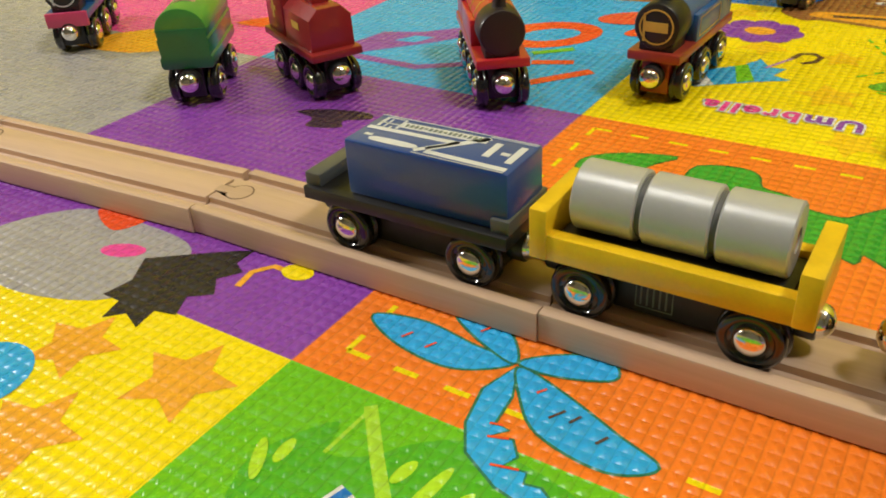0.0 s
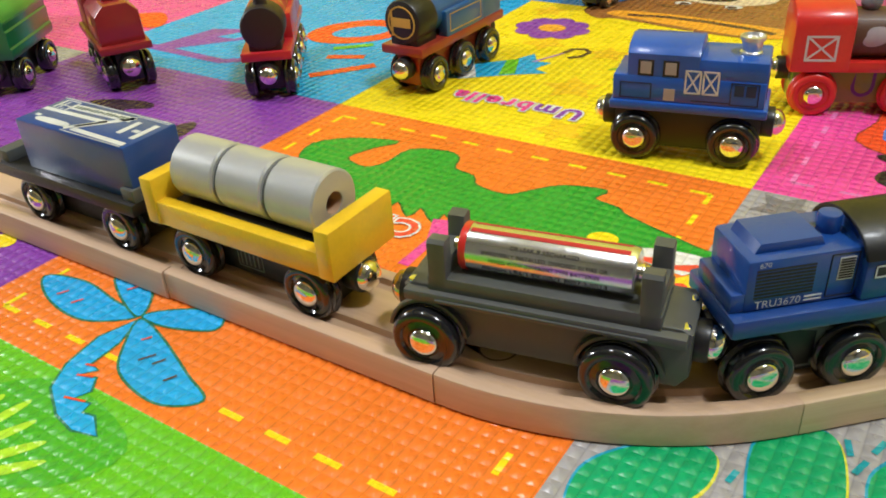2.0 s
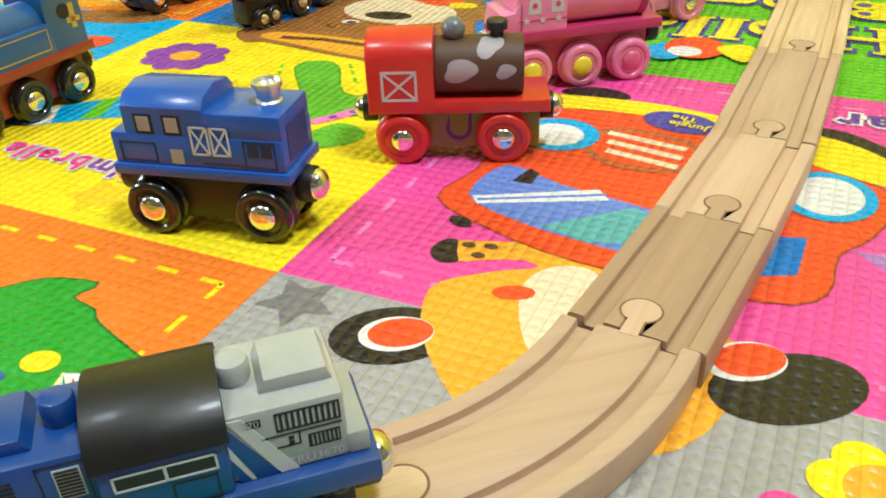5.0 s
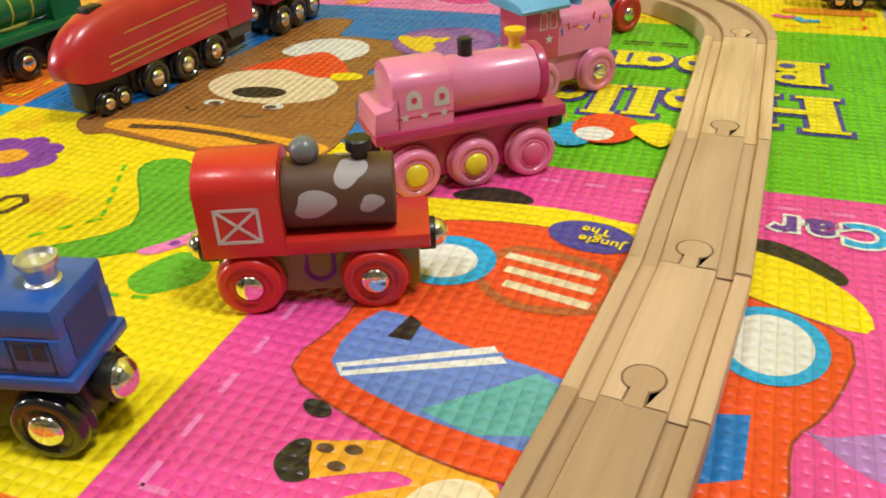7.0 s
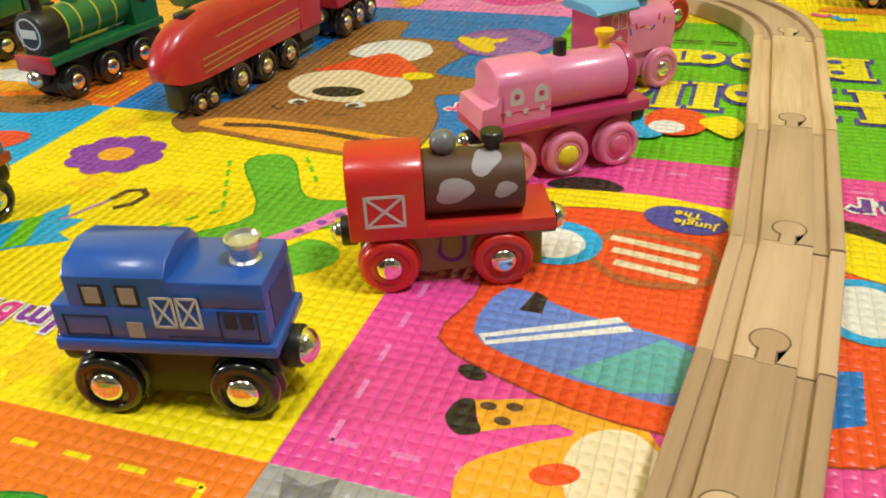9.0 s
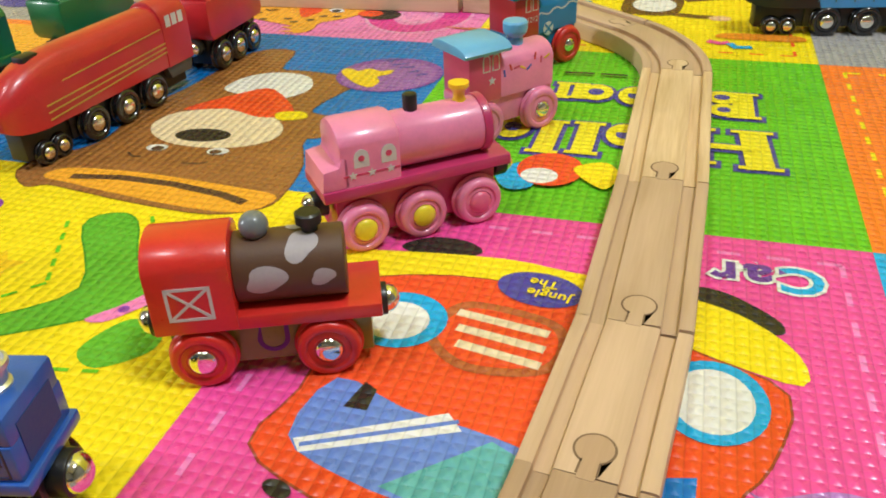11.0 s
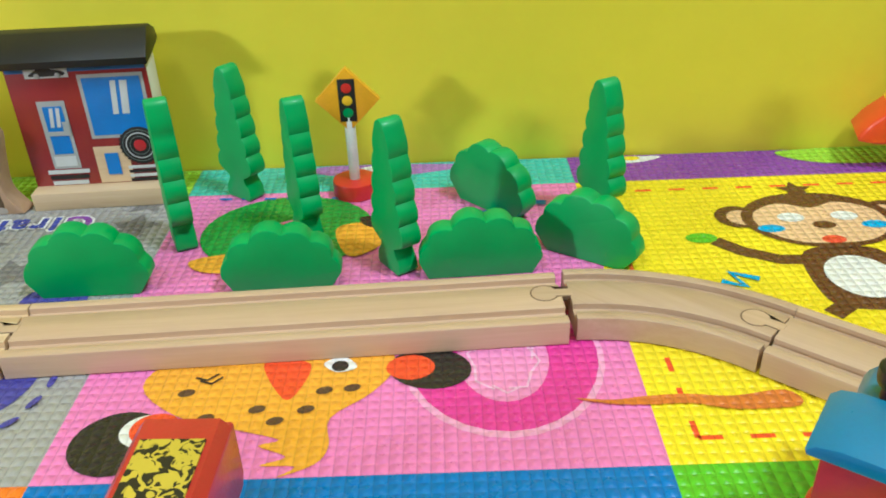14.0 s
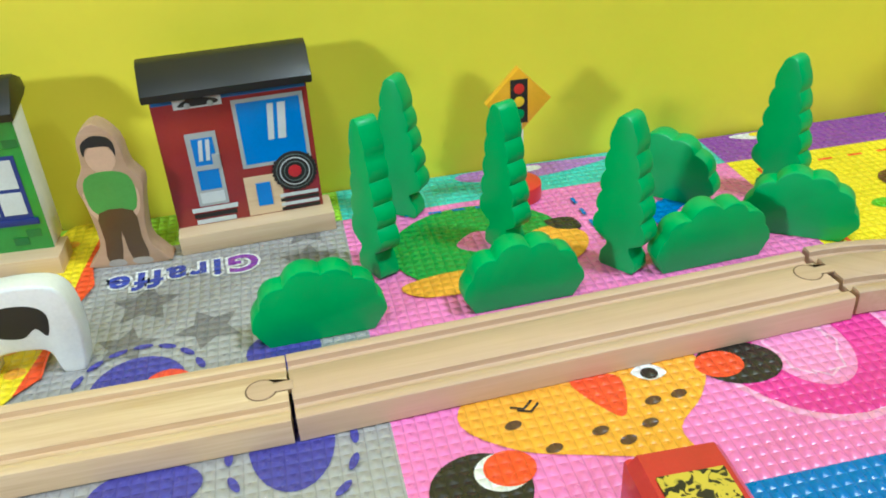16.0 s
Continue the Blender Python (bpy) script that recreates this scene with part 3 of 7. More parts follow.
# purple, yellow and green squares in front
p = Print("printed_dark_shape", 3)
p.area(GREY, [(-0.38, -0.19), (-0.341, -0.186), (-0.310, -0.190), (-0.300, -0.210), (-0.315, -0.235), (-0.360, -0.245), (-0.40, -0.225)])
p.area(BLACK, [(-0.300, -0.190), (-0.290, -0.183), (-0.284, -0.180), (-0.284, -0.190), (-0.277, -0.194), (-0.283, -0.202), (-0.276, -0.210), (-0.284, -0.216), (-0.279, -0.226), (-0.288, -0.228), (-0.286, -0.238), (-0.296, -0.234), (-0.302, -0.240), (-0.305, -0.230), (-0.314, -0.230), (-0.312, -0.218), (-0.320, -0.205)], False)
p.oval(PINK, -0.333, -0.205, 0.010, 0.005, 20)
p.area(DEEPORANGE, [(-0.372, -0.186), (-0.345, -0.178), (-0.350, -0.196)])
p.stroke(AMBER, [(-0.272, -0.202), (-0.274, -0.192), (-0.269, -0.185), (-0.258, -0.185)], 0.003)
p.oval(YELLOW, -0.258, -0.184, 0.007, 0.005)
p.done()
p = Print("printed_stars", 3)
for x, y, r in ((-0.250, -0.250, 0.020), (-0.297, -0.255, 0.018), (-0.274, -0.290, 0.020), (-0.345, -0.280, 0.022)):
    p.star(AMBER, x, y, r, 20)
p.oval(SKY, -0.312, -0.282, 0.018)
p.done()
p = Print("printed_leaves", 3)
FROND = (0.09, 0.46, 0.02)
p.area(FROND, [(-0.206, -0.268), (-0.202, -0.252), (-0.193, -0.240), (-0.188, -0.252), (-0.176, -0.246), (-0.170, -0.238), (-0.157, -0.229), (-0.133, -0.229), (-0.109, -0.238), (-0.116, -0.258), (-0.148, -0.274), (-0.190, -0.290)], True, 3)
p.stroke(LIME, [(-0.189, -0.230), (-0.175, -0.246), (-0.160, -0.262), (-0.150, -0.280)], 0.0042).stroke(LIME, [(-0.188, -0.231), (-0.189, -0.252)], 0.0014)
for x0, y0, x1, y1 in ((-0.154, -0.239, -0.157, -0.260), (-0.144, -0.244, -0.152, -0.264), (-0.133, -0.248, -0.146, -0.266), (-0.126, -0.253, -0.142, -0.270), (-0.164, -0.242, -0.166, -0.252), (-0.200, -0.252, -0.199, -0.262), (-0.208, -0.256, -0.200, -0.270)):
    p.oval((0.46, 0.78, 0.03), (x0 + x1) / 2, (y0 + y1) / 2, math.hypot(x1 - x0, y1 - y0) / 2, 0.0021, math.degrees(math.atan2(y1 - y0, x1 - x0)))
for wide, colour in ((0.0062, WHITE), (0.0034, BLUE)):
    for x0, y0, x1, y1 in ((-0.174, -0.260, -0.178, -0.274), (-0.165, -0.264, -0.170, -0.278), (-0.157, -0.264, -0.163, -0.280), (-0.148, -0.262, -0.152, -0.280), (-0.180, -0.272, -0.155, -0.274)):
        p.stroke(colour, [(x0, y0), (x1, y1)], wide)
p.done()
# yellow square: word, flower, umbrella, green arms
mat_word("Umbrella", 12.5, -0.136, 0.040, PURPLE, second=(0.80, 0.04, 0.30), share=0.36)
p = Print("printed_flower", 3)
for k in range(8):
    p.oval(PURPLE, -0.180 + 0.018 * math.cos(k * math.pi / 4), 0.169 + 0.015 * math.sin(k * math.pi / 4), 0.0085)
p.oval(PURPLE, -0.180, 0.169, 0.016).oval(AMBER, -0.180, 0.169, 0.0095, 0.008)
p.done()
p = Print("printed_umbrella", 3)
p.area(SKY, [(-0.205, 0.056), (-0.190, 0.088), (-0.172, 0.104), (-0.166, 0.118), (-0.158, 0.106), (-0.149, 0.107), (-0.153, 0.094), (-0.143, 0.090), (-0.160, 0.080), (-0.185, 0.062)], False)
p.area(GREEN, [(-0.176, 0.101), (-0.170, 0.106), (-0.160, 0.082), (-0.168, 0.076)], False)
p.area(WHITE, [(-0.197, 0.074), (-0.190, 0.086), (-0.178, 0.068), (-0.186, 0.062)], False)
p.stroke(LILAC, [(-0.160, 0.104), (-0.150, 0.126)], 0.002)
p.stroke(MUD, [(-0.150, 0.126), (-0.148, 0.135), (-0.141, 0.138), (-0.136, 0.133), (-0.138, 0.124), (-0.144, 0.119)], 0.0034)
p.done()
p = Print("printed_green_arms", 3)
p.area((0.14, 0.48, 0.03), [(-0.108, 0.174), (-0.100, 0.187), (-0.086, 0.182), (-0.064, 0.150), (-0.040, 0.150), (-0.030, 0.135), (-0.048, 0.124), (-0.064, 0.112), (-0.094, 0.094), (-0.104, 0.100), (-0.078, 0.130)], True, 4, (0.05, 0.30, 0.02))
p.area((0.14, 0.48, 0.03), [(-0.054, 0.096), (-0.046, 0.116), (-0.030, 0.112), (-0.028, 0.100), (-0.042, 0.088)])
p.dashes(GREEN, (-0.118, 0.176), (-0.094, 0.130), 0.006, 0.005, 0.0018).dashes(GREEN, (-0.094, 0.130), (-0.118, 0.104), 0.006, 0.005, 0.0018)
p.dashes(GREEN, (-0.082, 0.188), (-0.060, 0.158), 0.006, 0.005, 0.0018).dashes(GREEN, (-0.100, 0.090), (-0.066, 0.082), 0.006, 0.005, 0.0018).dashes(GREEN, (-0.056, 0.084), (-0.030, 0.088), 0.006, 0.005, 0.0018)
p.area(LIGHTPINK, [(-0.063, 0.112), (-0.054, 0.124), (-0.044, 0.142), (-0.036, 0.146), (-0.038, 0.136), (-0.047, 0.122), (-0.055, 0.112)])
for x, y in ((-0.052, 0.121), (-0.046, 0.130), (-0.041, 0.138)):
    p.oval(PURPLE, x, y, 0.0022)
p.done()
p = Print("printed_patches", 2)
for x, y, r in ((-0.17, 0.14, 0.016), (-0.12, 0.075, 0.018), (-0.20, 0.205, 0.014), (-0.125, 0.135, 0.014), (-0.04, 0.03, 0.02), (-0.10, 0.02, 0.016)):
    p.level = 1.6
    p.star((0.93, 0.60, 0.01), x, y, r, x * 900)
p.done()
# pink square: the printed car and word
p = Print("printed_car", 3)
p.area(BLACK, [(0.038, 0.188), (0.048, 0.198), (0.064, 0.198), (0.072, 0.190), (0.056, 0.182)], True).area(BLACK, [(0.157, 0.184), (0.170, 0.182), (0.187, 0.168), (0.184, 0.160), (0.157, 0.172)], True)
p.area(YELLOW, [(0.012, 0.178), (0.035, 0.184), (0.082, 0.188), (0.110, 0.184), (0.130, 0.182), (0.160, 0.175), (0.178, 0.166), (0.192, 0.150), (0.192, 0.134), (0.165, 0.142), (0.110, 0.164), (0.060, 0.166), (0.020, 0.158)], True, 3)
p.area(DEEPORANGE, [(0.028, 0.068), (0.033, 0.095), (0.030, 0.125), (0.020, 0.155), (0.065, 0.171), (0.110, 0.166), (0.160, 0.143), (0.187, 0.128), (0.180, 0.095), (0.170, 0.078), (0.168, 0.053), (0.150, 0.042), (0.092, 0.043), (0.055, 0.053)], True, 3, (0.35, 0.06, 0.02))
p.area(BLUE, [(0.148, 0.083), (0.160, 0.086), (0.159, 0.061), (0.148, 0.056)], False)
p.area((0.16, 0.26, 0.68), [(0.038, 0.074), (0.043, 0.103), (0.069, 0.094), (0.100, 0.088), (0.115, 0.080), (0.110, 0.056), (0.088, 0.056), (0.060, 0.062)], True, 3)
p.area((0.14, 0.45, 0.45), [(0.072, 0.061), (0.100, 0.086), (0.112, 0.080), (0.112, 0.062), (0.090, 0.056)], False)
p.area(WHITE, [(0.040, 0.073), (0.084, 0.095), (0.090, 0.088), (0.044, 0.068)], False)
p.stroke((0.16, 0.26, 0.68), [(0.043, 0.071), (0.088, 0.092)], 0.0018)
p.area(BLACK, [(0.050, 0.090), (0.053, 0.103), (0.058, 0.100), (0.058, 0.090)], False)
p.area((0.50, 0.13, 0.04), [(0.066, 0.130), (0.068, 0.148), (0.080, 0.156), (0.112, 0.148), (0.112, 0.122), (0.084, 0.116)], True).area(DEEPORANGE, [(0.070, 0.131), (0.072, 0.146), (0.082, 0.152), (0.109, 0.145), (0.109, 0.125), (0.085, 0.120)], True)
for k in range(3):
    p.stroke(CREAM, [(0.073 + 0.002 * k, 0.148 - 0.009 * k), (0.108, 0.142 - 0.009 * k)], 0.0042)
p.oval(SKY, 0.053, 0.139, 0.018, 0.017).oval(WHITE, 0.052, 0.138, 0.0125, 0.0115).oval(SKY, 0.164, 0.120, 0.0175, 0.020).oval(WHITE, 0.164, 0.120, 0.013, 0.0155)
p.oval(NAVY, 0.100, 0.169, 0.017, 0.011, -10)
p.oval(BLACK, 0.044, 0.053, 0.005, 0.003, -20)
p.done()
for body, x, y in (("The", 0.101, 0.1725), ("Jungle", 0.104, 0.1650)):
    lettering(body, 5.0, mat, vinyl(YELLOW), pose(x, y, 0.0012, 0, 0, 172), "printed_word", 0.16, 1.05)
mat_word("Car", 17, 0.184, 0.197, SKY, second=(0.16, 0.05, 0.34), share=0.36)
p = Print("printed_pieces", 3)
p.area(LILAC, [(0.170, 0.089), (0.178, 0.083), (0.198, 0.090), (0.212, 0.086), (0.205, 0.070), (0.192, 0.070), (0.182, 0.076)], True)
p.area(AMBER, [(0.050, 0.040), (0.075, 0.049), (0.094, 0.050), (0.108, 0.032), (0.130, 0.030), (0.150, 0.010), (0.140, -0.030), (0.100, -0.045), (0.066, -0.020), (0.052, 0.010), (0.066, 0.026), (0.080, 0.036)], True, 4)
p.area(CREAM, [(0.080, 0.018), (0.084, 0.036), (0.100, 0.038), (0.116, 0.010), (0.096, -0.010)], True)
p.area(AMBER, [(0.0481, 0.0411), (0.0632, 0.0452), (0.0745, 0.0472), (0.0893, 0.0452), (0.0935, 0.0439), (0.0835, 0.0403), (0.0677, 0.035), (0.0538, 0.0283)], False).area(BLACK, [(0.0434, 0.0393), (0.0481, 0.0411), (0.051, 0.034), (0.0538, 0.0283), (0.0477, 0.0257), (0.0421, 0.0313)], True)
p.oval(DEEPORANGE, 0.078, 0.018, 0.007, 0.004, 20)
for x, y in [(0.0532, 0.0395), (0.0609, 0.0411), (0.0589, 0.0343)]:
    p.oval(MUD, x, y, 0.0026, 0.0018)
p.done()
# grey square inside the bend
p = Print("printed_dark_rings", 3)
p.oval(BLACK, 0.052, -0.016, 0.019, 0.014, 30).oval(WHITE, 0.053, -0.015, 0.0115, 0.0085, 30).oval(DEEPORANGE, 0.054, -0.014, 0.0100, 0.0070, 30)
p.oval(BLACK, 0.162, 0.004, 0.022, 0.014, 35).oval(WHITE, 0.150, 0.011, 0.012, 0.0085, 35).oval(DEEPORANGE, 0.151, 0.012, 0.0105, 0.0072, 35)
for x, y in ((0.016, -0.012), (0.020, -0.052), (0.058, -0.062), (0.190, -0.06), (0.205, -0.015)):
    p.star(DARKGREY, x, y, 0.014, x * 4000)
for k in range(6):
    p.oval(YELLOW, 0.186 + 0.010 * math.cos(k * math.pi / 3), -0.026 + 0.010 * math.sin(k * math.pi / 3), 0.007)
p.oval(AMBER, 0.186, -0.026, 0.009)
for k in range(6):
    p.oval(PINK, 0.170 + 0.009 * math.cos(k * math.pi / 3), -0.048 + 0.009 * math.sin(k * math.pi / 3), 0.006)
p.oval(SKY, 0.170, -0.048, 0.006)
p.done()
p = Print("printed_jungle_leaves", 3)
JUNGLE = (0.02, 0.40, 0.14)
for blade in ([(0.072, -0.149), (0.076, -0.135), (0.083, -0.116), (0.090, -0.108), (0.100, -0.108), (0.107, -0.112), (0.111, -0.127), (0.106, -0.150), (0.096, -0.172), (0.080, -0.176)], [(0.043, -0.149), (0.050, -0.138), (0.060, -0.134), (0.066, -0.146), (0.068, -0.166), (0.060, -0.186), (0.050, -0.178)], [(0.006, -0.180), (0.014, -0.166), (0.028, -0.156), (0.036, -0.158), (0.036, -0.172), (0.024, -0.190), (0.010, -0.196)], [(0.118, -0.150), (0.122, -0.132), (0.134, -0.120), (0.146, -0.128), (0.146, -0.150), (0.134, -0.168)]):
    p.area((0.75, 0.72, 0.05), [(x + 0.0008, y - 0.0006) for x, y in blade], True, 5)
    p.area((0.03, 0.36, 0.52), [(x - 0.0008, y + 0.0005) for x, y in blade], True, 5)
    p.area(JUNGLE, blade, True, 5)
for x0, y0, x1, y1 in ((0.064, -0.134, 0.066, -0.140), (0.073, -0.130, 0.071, -0.136), (0.070, -0.140, 0.068, -0.146), (0.042, -0.160, 0.041, -0.165), (0.076, -0.120, 0.074, -0.125), (0.097, -0.101, 0.101, -0.102), (0.106, -0.104, 0.110, -0.109), (0.112, -0.113, 0.113, -0.118)):
    p.stroke((0.03, 0.36, 0.40), [(x0, y0), (x1, y1)], 0.0018)
p.done()
mat_word("Ice", 22, 0.126, -0.078, BLUE, 165)
# light blue square: big drawn letters
p = Print("printed_big_letters", 3)
p.area(PURPLE, [(-0.415, 0.030), (-0.400, 0.028), (-0.360, 0.070), (-0.338, 0.100), (-0.355, 0.108), (-0.380, 0.085), (-0.405, 0.075)], False).area(SKY, [(-0.388, 0.062), (-0.372, 0.064), (-0.366, 0.078), (-0.380, 0.076)], False)
p.stroke(PURPLE, [(-0.420, 0.028), (-0.345, 0.025), (-0.300, 0.055)], 0.008)
p.oval(DEEPORANGE, -0.300, 0.112, 0.036, 0.026, 40).oval(SKY, -0.298, 0.112, 0.020, 0.012, 40)
p.stroke(DEEPORANGE, [(-0.272, 0.028), (-0.246, 0.060)], 0.008).stroke(DEEPORANGE, [(-0.285, 0.060), (-0.262, 0.070)], 0.007)
p.stroke(GREEN, [(-0.292, 0.075), (-0.272, 0.092)], 0.006).oval(DEEPORANGE, -0.245, 0.140, 0.014, 0.008, 50)
p.oval(RED, -0.262, 0.165, 0.024, 0.014, 30)
p.done()
p = Print("printed_smudge", 3)
p.area((0.06, 0.03, 0.05), [(-0.366, -0.060), (-0.350, -0.050), (-0.328, -0.046), (-0.322, -0.052), (-0.334, -0.060), (-0.330, -0.068), (-0.348, -0.074), (-0.352, -0.064)], True, 4).area((0.06, 0.03, 0.05), [(-0.290, -0.070), (-0.283, -0.056), (-0.276, -0.060), (-0.274, -0.074), (-0.284, -0.078)], True)
p.area(AMBER, [(-0.60, -0.03), (-0.56, 0.02), (-0.51, 0.005), (-0.54, -0.03)], True).area(DEEPORANGE, [(-0.52, 0.05), (-0.48, 0.09), (-0.45, 0.06)], True)
p.done()
# blue square: large brown shape
p = Print("printed_brown_shape", 3)
p.area(BROWN, [(-0.178, 0.216), (-0.174, 0.236), (-0.163, 0.244), (-0.156, 0.262), (-0.160, 0.300), (-0.150, 0.345), (-0.142, 0.408), (-0.114, 0.416), (-0.108, 0.382), (-0.088, 0.380), (-0.050, 0.370), (-0.058, 0.334), (-0.058, 0.316), (-0.030, 0.312), (-0.012, 0.306), (-0.018, 0.288), (-0.047, 0.282), (-0.036, 0.252), (-0.032, 0.222), (-0.036, 0.206), (-0.058, 0.196), (-0.095, 0.198), (-0.130, 0.203), (-0.152, 0.206), (-0.162, 0.202)], True, 3, (0.20, 0.08, 0.02))
p.area(AMBER, [(-0.160, 0.213), (-0.154, 0.224), (-0.120, 0.227), (-0.094, 0.226), (-0.060, 0.223), (-0.034, 0.218), (-0.042, 0.201), (-0.070, 0.199), (-0.110, 0.204), (-0.140, 0.209)], True)
p.stroke(MUD, [(-0.146, 0.216), (-0.120, 0.220), (-0.090, 0.219), (-0.060, 0.214), (-0.046, 0.209)], 0.0052)
p.stroke(MUD, [(-0.134, 0.247), (-0.128, 0.243), (-0.124, 0.244)], 0.0016).stroke(MUD, [(-0.098, 0.241), (-0.090, 0.242), (-0.085, 0.245)], 0.0016).stroke((0.30, 0.16, 0.06), [(-0.092, 0.286), (-0.080, 0.288), (-0.073, 0.282), (-0.072, 0.276)], 0.0014)
p.area(CREAM, [(-0.142, 0.287), (-0.133, 0.304), (-0.103, 0.313), (-0.078, 0.306), (-0.064, 0.290), (-0.066, 0.274), (-0.085, 0.262), (-0.114, 0.261), (-0.134, 0.271)], True, 4)
p.oval(BLACK, -0.105, 0.275, 0.016, 0.0085, 5)
p.area(WHITE, [(-0.128, 0.342), (-0.124, 0.362), (-0.108, 0.374), (-0.084, 0.371), (-0.074, 0.350), (-0.087, 0.331), (-0.112, 0.334)], True, 4)
p.area(DEEPORANGE, [(-0.136, 0.306), (-0.112, 0.338), (-0.096, 0.346), (-0.068, 0.314), (-0.085, 0.304), (-0.110, 0.312)], True, 3)
p.area(YELLOW, [(-0.078, 0.312), (-0.064, 0.316), (-0.058, 0.308), (-0.072, 0.302)], True)
p.oval((0.26, 0.08, 0.40), -0.034, 0.384, 0.034, 0.030, 20).oval((0.36, 0.14, 0.46), -0.034, 0.382, 0.030, 0.0265, 20)
for a, b in (((-0.0469, 0.4079), (-0.0338, 0.4136)), ((-0.041, 0.4053), (-0.0402, 0.4115)), ((-0.0377, 0.4003), (-0.0279, 0.4063)), ((-0.0319, 0.3973), (-0.0221, 0.3993)), ((-0.0232, 0.3897), (-0.0167, 0.3934)), ((-0.0167, 0.385), (-0.0102, 0.3887))):
    p.stroke(NAVY, [a, b], 0.0022)
p.area((0.95, 0.66, 0.02), [(-0.066, 0.382), (-0.064, 0.390), (-0.056, 0.386), (-0.050, 0.392), (-0.042, 0.388), (-0.034, 0.392), (-0.034, 0.384), (-0.040, 0.378), (-0.036, 0.370), (-0.038, 0.360), (-0.046, 0.362), (-0.054, 0.368)], True, 3)
p.oval(WHITE, -0.121, 0.255, 0.006, 0.004, 10).oval(WHITE, -0.086, 0.257, 0.006, 0.004, 10).oval(MUD, -0.120, 0.254, 0.0034, 0.0026, 10).oval(MUD, -0.087, 0.256, 0.0034, 0.0026, 10)
p.done()
mat_word("Bear", 15, -0.012, 0.268, BLUE, 188, second=(0.80, 0.04, 0.30), share=0.30)
p = Print("printed_orange_band", 2)
p.area(AMBER, [(-0.43, 0.235), (-0.30, 0.235), (-0.26, 0.30), (-0.28, 0.42), (-0.43, 0.42)], True).area(BROWN, [(-0.36, 0.200), (-0.28, 0.232), (-0.24, 0.226), (-0.27, 0.205)], True).area(WHITE, [(-0.36, 0.25), (-0.33, 0.27), (-0.30, 0.25)], True)
p.done()
# green square: broad title letters as plain bars, bird-coloured ovals
p = Print("printed_title", 3)
TITLE = (0.93, 0.80, 0.02)


def title_letters(p):
    """Broad slab letters, upside down to the wall: capitals H and B, and l, l, o, e, a, r; dark blue first, then yellow on it."""
    stems = [(0.0788, 0.0798, 0.289, 0.331, 0.0108), (0.0985, 0.0990, 0.291, 0.332, 0.0108), (0.1850, 0.1818, 0.290, 0.336, 0.0135), (0.1550, 0.1545, 0.292, 0.336, 0.0120), (0.1785, 0.1780, 0.352, 0.3895, 0.0115), (0.0865, 0.0865, 0.364, 0.3885, 0.0070), (0.0775, 0.0770, 0.363, 0.3885, 0.0065)]
    rings = [(0.0590, 0.3175, 0.0100, 0.0145), (0.1180, 0.3180, 0.0095, 0.0140), (0.0965, 0.3755, 0.0100, 0.0125), (0.1195, 0.3740, 0.0100, 0.0140), (0.1680, 0.3615, 0.0080, 0.0090), (0.1670, 0.3800, 0.0095, 0.0095)]
    for grow, ink in ((0.0024, NAVY), (0.0, TITLE)):
        for x0, x1, y0, y1, w in stems:
            p.stroke(ink, [(x0, y0 - grow), (x1, y1 + grow)], w + 2 * grow)
            for x, y in ((x0, y0 + 0.0018), (x1, y1 - 0.0018)):
                p.stroke(ink, [(x - w * 0.78 - grow, y), (x + w * 0.78 + grow, y)], 0.0036 + 2 * grow)
        p.stroke(ink, [(0.155, 0.3135), (0.184, 0.3130)], 0.0062 + 2 * grow)
        p.stroke(ink, [(0.0775, 0.3665), (0.0690, 0.3680)], 0.0060 + 2 * grow)
        for x, y, rx, ry in rings:
            p.oval(ink, x, y, rx + grow, ry + grow)
    for x, y, rx, ry in rings:
        p.oval(NAVY, x, y, rx * 0.46, ry * 0.40)
    for x, y in ((0.1180, 0.3215), (0.1195, 0.3775)):
        p.stroke(TITLE, [(x - 0.008, y), (x + 0.008, y)], 0.0030)


title_letters(p)
p.area(SKY, [(0.062, 0.262), (0.074, 0.275), (0.082, 0.252), (0.070, 0.246)], True).oval(DEEPORANGE, 0.087, 0.270, 0.016, 0.018).oval(WHITE, 0.083, 0.262, 0.009, 0.008).area(YELLOW, [(0.098, 0.272), (0.112, 0.282), (0.120, 0.270), (0.114, 0.254)], True)
p.stroke(BLACK, [(0.074, 0.404), (0.092, 0.405)], 0.0030).stroke(BLACK, [(0.096, 0.405), (0.112, 0.405)], 0.0030)
p.area(YELLOW, [(0.034, 0.380), (0.042, 0.386), (0.046, 0.378)], True).stroke(BLACK, [(0.034, 0.394), (0.042, 0.390)], 0.005).oval(WHITE, 0.028, 0.384, 0.006, 0.004)
p.done()
# pink square by the far straight
p = Print("printed_amber_shape", 3)
p.oval((0.93, 0.40, 0.66), -0.054, 0.516, 0.042, 0.050).oval((0.80, 0.05, 0.36), -0.054, 0.517, 0.0395, 0.0475).oval((0.90, 0.30, 0.60), -0.054, 0.514, 0.019, 0.028)
for k in range(9):
    a = 2.4 * k
    p.stroke((0.94, 0.52, 0.74), [(-0.054 + 0.012 * math.cos(a), 0.512 + 0.018 * math.sin(a)), (-0.054 + 0.015 * math.cos(a + 0.5), 0.512 + 0.021 * math.sin(a + 0.5)), (-0.054 + 0.012 * math.cos(a + 1.0), 0.512 + 0.020 * math.sin(a + 1.0))], 0.0011)
